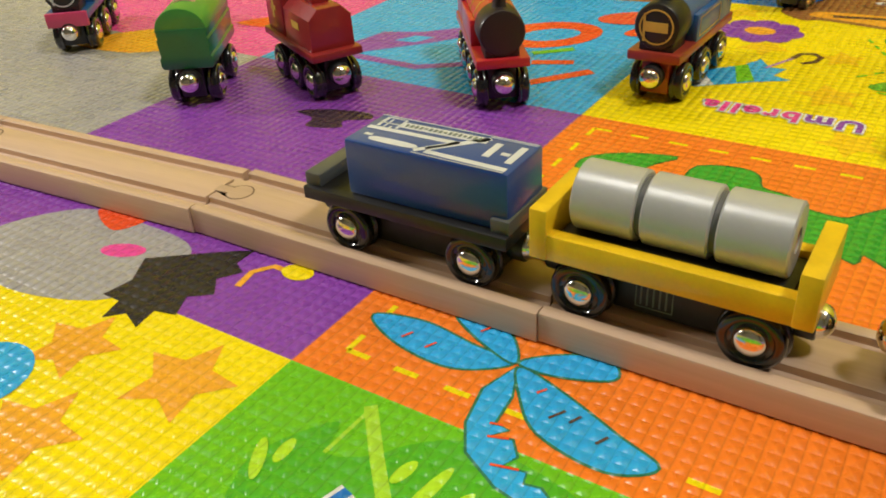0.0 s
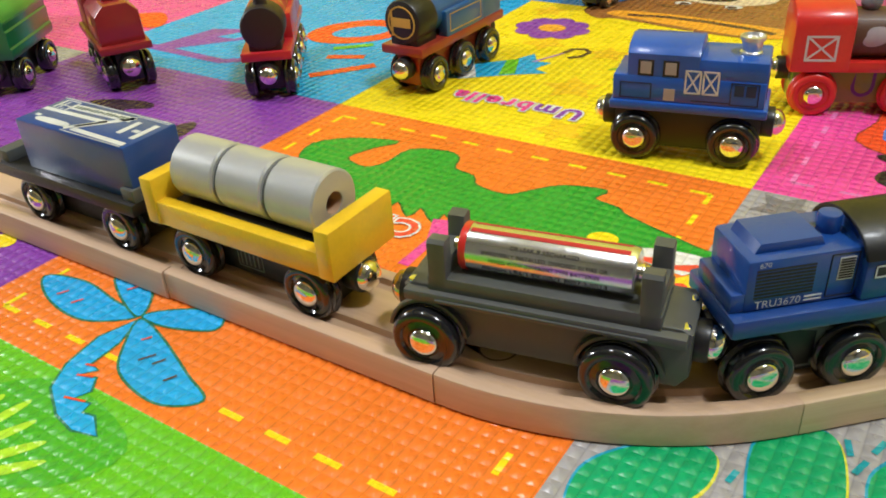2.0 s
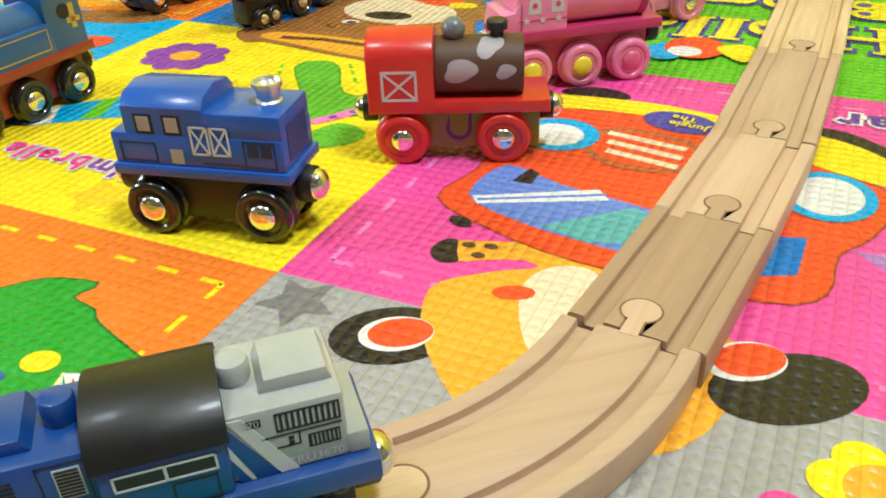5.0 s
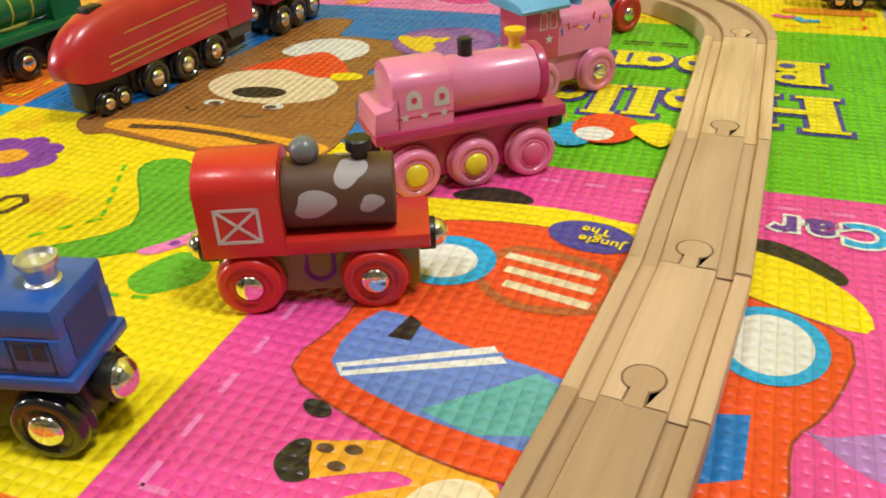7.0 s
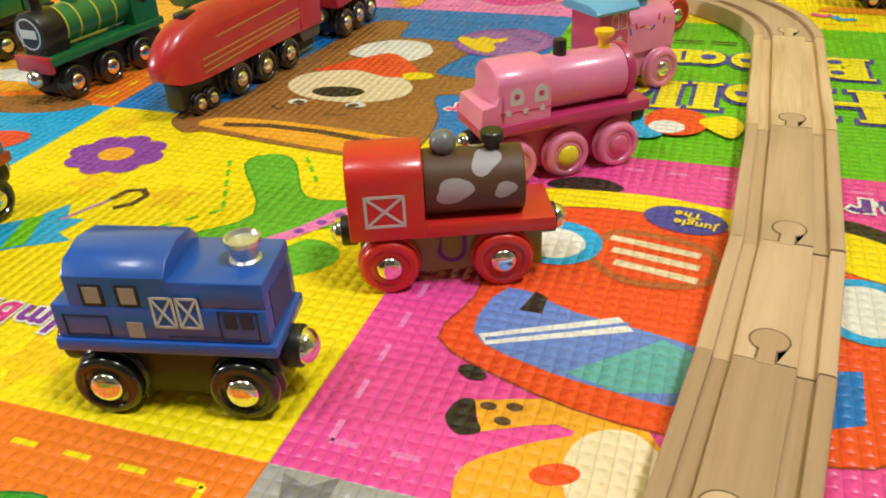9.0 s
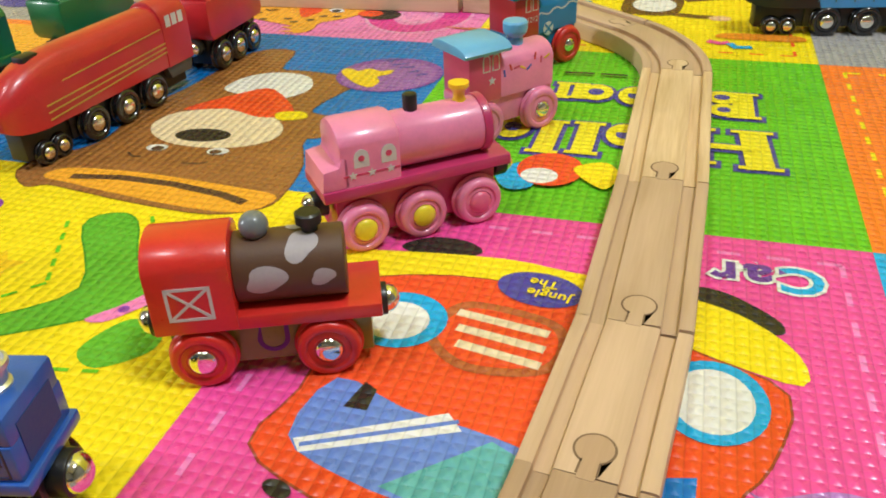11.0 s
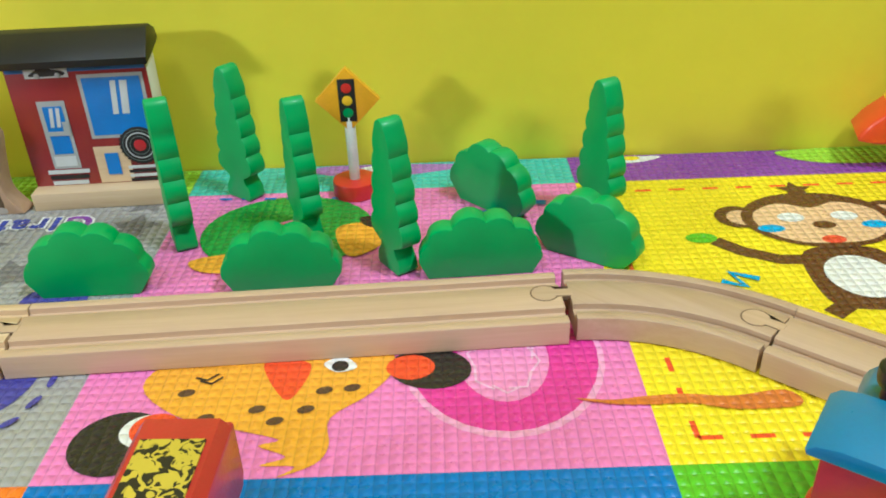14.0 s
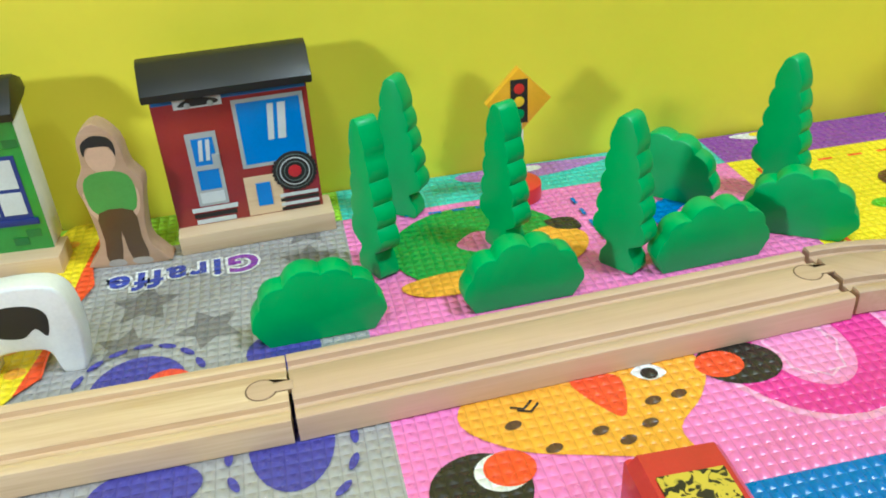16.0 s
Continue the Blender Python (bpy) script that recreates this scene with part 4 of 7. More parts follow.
p.area(AMBER, [(-0.200, 0.502), (-0.190, 0.520), (-0.150, 0.540), (-0.110, 0.530), (-0.098, 0.512), (-0.107, 0.494), (-0.122, 0.480), (-0.121, 0.465), (-0.125, 0.456), (-0.138, 0.450), (-0.132, 0.455), (-0.145, 0.456), (-0.136, 0.460), (-0.147, 0.466), (-0.140, 0.469), (-0.157, 0.475), (-0.182, 0.484)], True, 4)
p.area(DEEPORANGE, [(-0.153, 0.515), (-0.134, 0.514), (-0.136, 0.497), (-0.142, 0.492)], True)
p.oval(BLACK, -0.084, 0.508, 0.017, 0.013, -10).oval(DEEPORANGE, -0.092, 0.509, 0.010, 0.008).oval(BLACK, -0.200, 0.470, 0.018, 0.017).oval(WHITE, -0.191, 0.476, 0.010, 0.009).oval(DEEPORANGE, -0.188, 0.477, 0.0095, 0.0085)
for x, y in ((-0.170, 0.482), (-0.151, 0.486), (-0.143, 0.479), (-0.126, 0.496), (-0.115, 0.497), (-0.132, 0.485), (-0.181, 0.497)):
    p.oval(MUD, x, y, 0.0034, 0.0022, 15)
p.area(WHITE, [(-0.128, 0.513), (-0.120, 0.517), (-0.114, 0.510), (-0.122, 0.507)], True).oval(BLACK, -0.121, 0.511, 0.0035)
for dx in (0.0, 0.0022):
    p.stroke(BLACK, [(-0.1795 + dx, 0.5065 - dx), (-0.1745 + dx, 0.5045 - dx), (-0.1705 + dx, 0.5085 - dx)], 0.0011)
p.area((0.70, 0.20, 0.03), [(-0.028, 0.486), (-0.014, 0.4845), (-0.001, 0.486), (0.015, 0.4865), (0.032, 0.4845), (0.053, 0.487), (0.056, 0.478), (0.032, 0.477), (0.016, 0.481), (0.000, 0.481), (-0.014, 0.482)], True, 4)
p.oval((0.05, 0.36, 0.05), -0.160, 0.628, 0.046, 0.040).area(LIGHTPINK, [(-0.172, 0.628), (-0.160, 0.640), (-0.148, 0.632), (-0.156, 0.618)], True).area(AMBER, [(-0.205, 0.600), (-0.180, 0.606), (-0.158, 0.602), (-0.162, 0.588), (-0.195, 0.588)], True)
p.area(AMBER, [(-0.134, 0.628), (-0.118, 0.634), (-0.106, 0.622), (-0.112, 0.606), (-0.126, 0.600)], True).area(BLACK, [(-0.122, 0.640), (-0.108, 0.640), (-0.106, 0.628), (-0.118, 0.630)], True)
p.oval(BLUE, -0.050, 0.622, 0.018, 0.022).area(LIGHTPINK, [(-0.060, 0.618), (-0.045, 0.634), (-0.040, 0.618)], True).stroke(BLUE, [(-0.044, 0.655), (-0.02, 0.650)], 0.005)
p.dashes(BLUE, (-0.205, 0.668), (-0.130, 0.664), 0.007, 0.006, 0.002).dashes(BLUE, (-0.100, 0.66), (-0.098, 0.60), 0.007, 0.006, 0.002)
p.done()
# yellow square behind the bend: brown and cream round shapes
APE, FACE = (0.14, 0.055, 0.02), (0.86, 0.55, 0.30)
p = Print("printed_round_shape", 3)
p.area(APE, [(0.100, 0.590), (0.136, 0.590), (0.138, 0.556), (0.130, 0.540), (0.104, 0.540), (0.094, 0.552)], True).stroke(APE, [(0.130, 0.545), (0.150, 0.540), (0.162, 0.540)], 0.009).stroke(APE, [(0.104, 0.545), (0.092, 0.536)], 0.009).oval(FACE, 0.166, 0.538, 0.008, 0.006)
p.stroke(APE, [(0.100, 0.582), (0.086, 0.583), (0.070, 0.592), (0.060, 0.603)], 0.009).stroke(APE, [(0.140, 0.582), (0.160, 0.590), (0.178, 0.600)], 0.009)
p.oval(FACE, 0.184, 0.606, 0.009, 0.008).oval(GREEN, 0.054, 0.606, 0.008, 0.005).oval(WHITE, 0.118, 0.566, 0.0165, 0.0185)
p.oval(APE, 0.079, 0.627, 0.012, 0.012).oval(APE, 0.160, 0.628, 0.012, 0.012).oval(FACE, 0.081, 0.626, 0.008, 0.008).oval(FACE, 0.158, 0.627, 0.008, 0.008)
p.oval(APE, 0.120, 0.622, 0.040, 0.030).area(FACE, [(0.088, 0.612), (0.088, 0.630), (0.104, 0.640), (0.120, 0.634), (0.136, 0.640), (0.152, 0.630), (0.152, 0.612), (0.136, 0.598), (0.104, 0.598)], True, 4)
p.star(APE, 0.120, 0.656, 0.010, 90).oval(SKY, 0.092, 0.613, 0.007, 0.004).oval(SKY, 0.146, 0.614, 0.007, 0.004).oval(RED, 0.119, 0.600, 0.006, 0.004)
p.oval(WHITE, 0.106, 0.624, 0.007, 0.005).oval(WHITE, 0.134, 0.624, 0.007, 0.005).oval(APE, 0.120, 0.615, 0.006, 0.004)
p.stroke(SKY, [(0.052, 0.565), (0.062, 0.560), (0.058, 0.572), (0.070, 0.566)], 0.004).stroke(PINK, [(0.158, 0.484), (0.166, 0.480), (0.172, 0.483)], 0.006).stroke(SKY, [(0.172, 0.481), (0.176, 0.473), (0.186, 0.475)], 0.006)
p.area((0.88, 0.30, 0.02), [(0.165, 0.492), (0.195, 0.490), (0.219, 0.492), (0.217, 0.502), (0.190, 0.504), (0.168, 0.502)], True)
p.done()
p = Print("printed_purple_dots", 3)
random.seed(7)
for k in range(60):
    p.oval((NAVY, PURPLE, WHITE)[k % 3], 0.245 + random.uniform(-0.03, 0.03), 0.628 + random.uniform(-0.025, 0.025), 0.0035)
p.done()
# grey square before the houses
p = Print("printed_grey_stars", 3)
for x, y, r in ((-0.324, 0.622, 0.017), (-0.294, 0.594, 0.016), (-0.245, 0.668, 0.014), (-0.330, 0.590, 0.014), (-0.246, 0.640, 0.015), (-0.270, 0.462, 0.016), (-0.34, 0.47, 0.016), (-0.40, 0.60, 0.015)):
    p.star(DARKGREY, x, y, r, 18 + x * 900)
p.oval(NAVY, -0.322, 0.558, 0.020, 0.022).oval(RED, -0.310, 0.558, 0.010, 0.010).oval(NAVY, -0.262, 0.512, 0.016, 0.026).oval(NAVY, -0.262, 0.568, 0.016, 0.014).oval(NAVY, -0.314, 0.50, 0.020, 0.012).oval(NAVY, -0.400, 0.50, 0.024, 0.02)
for k in range(16):
    a = 2 * math.pi * k / 16
    p.oval(NAVY, -0.322 + 0.027 * math.cos(a), 0.558 + 0.029 * math.sin(a), 0.0042, 0.0016, math.degrees(a) + 90)
    p.oval(NAVY, -0.262 + 0.023 * math.cos(a), 0.508 + 0.036 * math.sin(a), 0.0042, 0.0016, math.degrees(a) + 90)
p.area(YELLOW, [(-0.372, 0.709), (-0.352, 0.708), (-0.358, 0.660), (-0.362, 0.610), (-0.372, 0.566), (-0.400, 0.540), (-0.41, 0.60), (-0.385, 0.66)], True, 4)
p.area(DEEPORANGE, [(-0.352, 0.708), (-0.345, 0.700), (-0.349, 0.690), (-0.347, 0.675), (-0.353, 0.662), (-0.350, 0.645), (-0.357, 0.625), (-0.354, 0.605), (-0.362, 0.592), (-0.362, 0.576), (-0.372, 0.566), (-0.362, 0.612), (-0.358, 0.660)], False)
for x, y in ((-0.366, 0.600), (-0.374, 0.582), (-0.370, 0.622), (-0.366, 0.650), (-0.380, 0.600), (-0.368, 0.690)):
    p.oval(AMBER, x, y, 0.0045, 0.0038)
p.done()
mat_word("Giraffe", 15.5, -0.307, 0.645, PURPLE, 183, second=(0.06, 0.08, 0.42), share=0.24)
p = Print("printed_wall_strip", 3)
p.area(WHITE, [(0.020, 0.708), (0.030, 0.700), (0.046, 0.701), (0.056, 0.708)], True).oval(YELLOW, 0.038, 0.706, 0.006, 0.003).area(LILAC, [(-0.150, 0.709), (-0.10, 0.709), (-0.06, 0.704), (-0.11, 0.692), (-0.15, 0.698)], True).oval(WHITE, -0.115, 0.704, 0.012, 0.004).area(LIME, [(0.13, 0.709), (0.22, 0.709), (0.21, 0.69), (0.15, 0.69)], True)
p.done()

# ---- wooden railway ----
def profile():
    """Half a track's cross-section: edge, rail, groove, middle."""
    half = [(0, 12), (8.6, 12), (9.0, 11.7), (9.2, 9.2), (9.5, 9.0), (14.3, 9.0), (14.6, 9.2), (14.8, 11.7), (15.2, 12), (18.9, 12), (19.7, 11.6), (20, 10.8), (20, 0.9), (19.4, 0.2), (18.8, 0)]
    return [(y, z) for y, z in half] + [(-y, z) for y, z in half[::-1] if y > 0]


def swept(length, turn, n):
    """A track along local x; turn in degrees to the left over its length."""
    bm = bmesh.new()
    pts = profile()
    rings = []
    for i in range(n + 1):
        s = length * i / n
        if turn:
            r = length / radians(turn)
            a = s / r
            cx, cy, h = r * math.sin(a), r * (1 - math.cos(a)), a
        else:
            cx, cy, h = s, 0, 0
        rings.append([bm.verts.new((cx - y * math.sin(h), cy + y * math.cos(h), z)) for y, z in pts])
    for a, b in zip(rings, rings[1:]):
        for i in range(len(pts)):
            j = (i + 1) % len(pts)
            bm.faces.new((a[i], a[j], b[j], b[i]))
    bm.faces.new(rings[0])
    bm.faces.new(rings[-1][::-1])
    return bm


def track(x, y, heading, length, turn=0.0, stuff=None, peg=1, label=""):
    """A piece with its round peg, let into the next piece's socket (peg 1: at the end, -1: at the start, 0: none)."""
    stuff = stuff or BEECH
    ob = thing("track_piece", label or ("curved beech toy track with two grooves, on the mat" if turn else "straight beech toy track with two grooves, on the mat"), "toy track", x, y, 0, heading, "wooden railway")
    part("rail_board", swept(length - 0.5, turn, 16 if turn else 1), stuff, ob)
    if peg:
        if peg > 0 and turn:
            r = length / radians(turn)
            ex, ey, h = r * math.sin(radians(turn)), r * (1 - math.cos(radians(turn))), turn
        elif peg > 0:
            ex, ey, h = length, 0, 0
        else:
            ex, ey, h = 0, 0, 180
        neck = [(-1.5, -2.6), (6.2, -2.4)] + arc(10.6, 0, 5.6, -150, 150, 18) + [(6.2, 2.4), (-1.5, 2.6)]
        wide = [(0.3, -3.3), (6.0, -3.1)] + arc(10.6, 0, 6.3, -152, 152, 18) + [(6.0, 3.1), (0.3, 3.3)]
        at = mm(ex, ey, 0, 0, 0, h)
        part("socket_gap", prism(wide, 10.0, 12.06, "z", 0), GAP, ob, "dark gap round the peg", at)
        part("peg", prism(neck, 10.0, 12.22, "z", 0.1, 1), stuff, ob, "round wooden joining peg", at)
    return ob


R = 114.0
Q = math.radians(45) * R
track(-0.640, -0.186, 4.5, 160, stuff=BEECH)
track(-0.4805, -0.1735, 4.0, 163)
track(-0.317, -0.1610, 0.5, 158)
track(-0.159, -0.1588, 0.3, 117)
track(-0.042, -0.1580, 0.0, Q, 45)
track(0.0384, -0.1248, 44.5, 58.5, stuff=PINE, label="short straight pine track with brown flecks")
track(0.0800, -0.0836, 41.0, math.radians(45) * 117, 45)
track(0.1212, -0.0030, 83.0, 71.5, stuff=DARKBEECH, label="straight brownish beech toy track with two grooves")
track(0.1298, 0.0680, 84.5, 72.3)
track(0.1367, 0.1402, 88.2, 110)
track(0.1401, 0.2502, 89.8, 142, stuff=PINE, label="straight pale pine toy track with cloudy grain")
track(0.1405, 0.3925, 91.0, Q, 45)
track(0.1055, 0.4724, 139.5, 61.3, label="short straight beech track, on the mat")
track(0.0586, 0.5124, 137.0, Q, 45)
track(-0.0265, 0.5405, 182.7, 234)
track(-0.2610, 0.5292, 180.5, 162, stuff=PINE, peg=0, label="straight pale pine toy track with fine grain")
track(-0.4240, 0.5278, 180.0, 200, stuff=PINE, label="straight pale pine toy track with fine grain")

# ---- the train on the track ----
RAIL = 0.009


def diesel():
    ob = thing("diesel_locomotive", "blue and silver wooden toy diesel with black arched roof, on track", "toy train", 0.0546, -0.1118, RAIL, 43.2, "train on the track", size=0.97)
    ch = part("chassis", box(-38, 38, -7.0, 7.0, 4.5, 25, 0.8), MATTBLACK, ob)
    for s in (1, -1):
        link = join(strip((-18, 20), (-2, 17), 1.2, 7.0, s), strip((2, 17), (18, 21), 1.2, 7.0, s), strip((-12, 7), (-12, 20), 2.6, 7.02, s), strip((16, 7), (16, 20), 2.6, 7.02, s), strip((-36, 22), (37, 22), 0.7, 7.03, s), strip((-20, 6.5), (22, 6.5), 0.7, 7.03, s))
        for x, z in ((-12, 20), (16, 20), (-12, 8), (16, 8), (35, 19), (31, 19)):
            link = join(link, lathe([(1.1, 7.05), (2.1, 7.05), (2.1, 7.3), (1.1, 7.3)], (x, 0, z), "y" if s > 0 else "-y", 14))
        part("linkage", link, INKGREY, ch, "printed grey rods and springs")
        for x in (-31.5, -3.5, 24.5):
            wheel(ob, x, s, 7.2)
    part("deck", box(-43, 43, -14, 14, 25, 31, 1.0), BLUEPAINT, ob)
    rear = part("rear_hood", join(box(-39, -6, -10.5, 10.5, 31, 47, 1.2), box(-42.5, -38, -10.0, 10.0, 31, 37, 0.8)), BLUEPAINT, ob)
    part("roof_hatch", prism([(-36, 46.8), (-16, 46.8), (-17.5, 49.8), (-34.5, 49.8)], -7, 7, "y", 0.4), BLUEPAINT, rear)
    part("exhaust", rod(3.2, 6, (-11.5, 0, 46.5), "z", 1.0), BLUEPAINT, rear)
    cab = part("cab", box(-7, 15.5, -13, 13, 31, 43.5, 0.9), BLUEPAINT, ob)
    out = arc(0, 42.2, 14.0, 170, 10, 16, 10.0)
    inn = arc(0, 42.2, 12.8, 10, 170, 16, 8.7)
    part("cab_end", prism(arc(0, 42.2, 12.9, 180, 0, 16, 8.8), -6.4, 15, "x", 0.2), BLUEPAINT, cab)
    part("roof", prism(out + inn, -7.8, 16.2, "x", 0.3), MATTBLACK, cab, "satin black arched roof")
    nose = part("front_hood", join(box(15, 37.5, -11, 11, 31, 47, 1.0), box(37, 41.5, -11, 11, 31, 36.4, 0.7)), SILVER, ob, "silver grey hood")
    part("roof_hatch", prism([(22.5, 46.8), (36.5, 46.8), (35.5, 50.0), (24, 50.0)], -6.5, 6.5, "y", 0.4), SILVER, nose)
    part("exhaust", rod(3.4, 5.6, (18.8, 0, 46.5), "z", 1.4), SILVER, nose)
    for s in (1, -1):
        lou = side_plate(rect(-36.5, -20, 35.2, 35.7), 10.5, s)
        for k in range(1, 9):
            lou = join(lou, side_plate(rect(-36.5, -20, 35.2 + 1.05 * k, 35.7 + 1.05 * k), 10.5, s))
        part("louvres", lou, INKBLACK, rear, "black printed louvre lines")
        vent = part("door_vent", side_plate(rect(-13.5, -9, 37.5, 44.5), 10.5, s), INKWHITE, rear, "pale printed vent")
        slit = side_plate(rect(-13.2, -9.3, 38.0, 38.4), 10.7, s)
        for k in range(1, 8):
            slit = join(slit, side_plate(rect(-13.2, -9.3, 38.0 + 0.82 * k, 38.4 + 0.82 * k), 10.7, s))
        part("vent_slits", slit, INKBLACK, vent)
        part("door_line", frame_bars(-16, -8, 32.5, 45.8, 10.5, s, 0.25), INKBLACK, rear)
        side_text("TRU3670", 2.4, rear, INKWHITE, -29.5, 33.2, 10.72, s)
        side_text("670", 1.6, rear, INKWHITE, -34.5, 45.6, 10.72, s)
        part("number_bars", join(side_plate(rect(-22, -17, 33.6, 34.0), 10.5, s), side_plate(rect(-22, -17, 32.4, 32.8), 10.5, s)), INKWHITE, rear)
        win = part("cab_window", side_plate(rect(-4.5, 13.5, 38.2, 42.0), 13.0, s), INKBLACK, cab, "black window with pale frame")
        part("window_frame", join(frame_bars(-4.5, 13.5, 38.2, 42.0, 13.15, s, 0.45), side_plate(rect(4.2, 4.8, 38.2, 42.0), 13.15, s)), INKWHITE, win)
        part("cab_box", frame_bars(5, 13, 31.2, 37, 13.0, s, 0.3), INKBLACK, cab)
        stripe = part("stripe", join(side_plate([(15.3, 41.4), (15.3, 45.8), (23.8, 31.2), (19.6, 31.2)], 11.0, s), side_plate([(15.3, 34.0), (15.3, 37.7), (18.4, 31.2), (16.6, 31.2)], 11.0, s)), BLUEPAINT, nose, "blue diagonal stripe")
        part("stripe", join(side_plate([(15.3, 38.0), (15.3, 41.2), (19.4, 31.2), (18.6, 31.2)], 11.0, s), side_plate([(16, 46.2), (18.8, 46.2), (27.5, 31.2), (24, 31.2)], 11.0, s)), INKWHITE, nose, "white diagonal stripe")
        gr = frame_bars(24.5, 36.5, 41.1, 45.5, 11.0, s, 0.35)
        for k in range(10):
            gr = join(gr, side_plate(rect(25.3 + 1.1 * k, 25.8 + 1.1 * k, 41.5, 45.1), 11.0, s))
        for k in range(7):
            gr = join(gr, side_plate(rect(30.2 + 0.8 * k, 30.6 + 0.8 * k, 36, 38.6), 11.0, s))
        gr = join(gr, frame_bars(30, 36, 35.7, 38.9, 11.0, s, 0.25), strip((21.5, 40.2), (36.5, 40.2), 0.3, 11.0, s), strip((24, 37.3), (28.5, 37.3), 0.3, 11.0, s), strip((28.5, 37.3), (28.5, 40.2), 0.3, 11.0, s), side_plate(rect(26.4, 27.4, 37.6, 38.3), 11.0, s), side_plate(rect(26.4, 27.4, 38.7, 39.4), 11.0, s), side_plate(rect(18.2, 22.0, 43.5, 45.2), 11.0, s))
        part("grille", gr, INKBLACK, nose, "black printed grille lines")
        side_text("670", 1.5, nose, INKWHITE, 20.1, 44.3, 11.22, s)
        side_text("TRU3670", 2.0, nose, INKWHITE, 31.0, 33.2, 11.2, s)
    magnet(ob, 39, 18.5, 5.2)
    magnet(ob, -39, 18.5, 5.2, -1)


def battery_wagon():
    ob = thing("battery_wagon", "dark grey toy wagon carrying a metal battery cell, on the track", "toy train", -0.0170, -0.1535, RAIL, 11.0, "train on the track")
    hull = [(-41, 12), (-38, 8), (38, 8), (41, 12), (41, 26), (38, 27.5), (-38, 27.5), (-41, 26)]
    body = part("body", prism(hull, -9.4, 9.4, "y", 0.9), STEEL, ob)
    part("ledge", box(-40, 40, -12.5, 12.5, 23.0, 26.5, 0.7), STEEL, body)
    part("cradle", prism([(-33, 26), (33, 26), (33, 31), (-33, 31)], -10.5, 10.5, "y", 0.7), STEEL, body)
    for s in (1, -1):
        for x in (-33.5, 22.5):
            wheel(ob, x, s, 9.0, r=10.5, hub_r=4.6)
        for x in (-33.5, 22.5):
            part("wheel_arch", prism([(x + u, v) for u, v in arc(0, 10.5, 12.6, 8, 172, 14)] + [(x + u, v) for u, v in arc(0, 10.5, 11.4, 172, 8, 14)], s * 9.2, s * 11.6, "y", 0.2), STEEL, body)
        part("side_rib", box(-30, 30, s * 12.3, s * 13.1, 24.0, 24.9, 0.2), STEEL, body)
    for x0, x1 in ((-32.5, -27), (27, 32.5)):
        e = part("end_clip", prism([(-10.5, 26), (10.5, 26), (10.5, 42), (9.5, 43), (5.5, 42.5), (5.0, 36), (-5.0, 36), (-5.5, 42.5), (-9.5, 43), (-10.5, 42)], x0, x1, "x", 0.5), STEEL, ob)
        part("contact_spring", lathe([(0, 0), (2.6, 0), (2.6, 1), (1.6, 1.2), (1.6, 2.2), (0, 2.2)], (x1 - 0.4 if x0 < 0 else x0 + 0.4, 0, 36.5), "x" if x0 < 0 else "-x", 18), CHROME, e)
    for x in (-38.5, 38.5):
        for y in (-7, 7):
            part("screw", rod(1.7, 1.0, (x, y, 26.3), "z", 0.3, 16), CHROME, body, "small steel screw")
    cell = thing("battery_cell", "shiny silver battery with a red end band and printed label", "battery", -0.0170, -0.1535, RAIL, 11.0)
    wrap = material("silver_label_foil", (0.74, 0.75, 0.78), 0.20, metal=0.95, vary=0.05)
    can = part("can", lathe([(0, -25), (6.2, -25), (6.9, -24.4), (6.9, 23.8), (6.3, 24.6), (0, 24.6)], (0, 0, 36.8), "x", 40), wrap, cell, "mirror bright metal can")
    part("tip", rod(2.6, 2.0, (24.4, 0, 36.8), "x", 0.5), CHROME, cell)
    part("end_band", lathe([(6.95, -24.6), (7.05, -24.4), (7.05, -22.6), (6.95, -22.5)], (0, 0, 36.8), "x", 40), REDPAINT, cell, "red end band")
    for ang, a1, colour, nm in ((100, 112, CRIMSON, "dark red"), (68, 80, CRIMSON, "dark red")):
        pts = arc(0, 36.8, 7.0, ang, a1, 8) + arc(0, 36.8, 6.85, a1, ang, 8)
        part("label_band", prism(pts, -22, 22.5, "x", 0), colour, can, nm + " printed band")
    for s in (1, -1):
        for words, size, up in (("OR LEAK IF RECHARGED", 1.25, 40), ("IMPROPERLY INSTALLED, DISPOSED IN FIRE OR", 1.2, 20), ("MIXED WITH DIFFERENT TYPE BATTERIES", 1.2, 2), ("Alkaline LR6/1.5V GB/T 8897.2-2013", 1.7, -20)):
            lettering(words, size, can, INKBLACK, mm(0, s * 7.06 * math.cos(radians(up)), 36.8 + 7.06 * math.sin(radians(up)), 90 - up, 0, 0 if s < 0 else 180))
    magnet(ob, 40, 18.5, 5.2)
    magnet(ob, -40, 18.5, 5.2, -1, ball=material("brass_ball", (0.70, 0.56, 0.34), 0.15, metal=1.0))


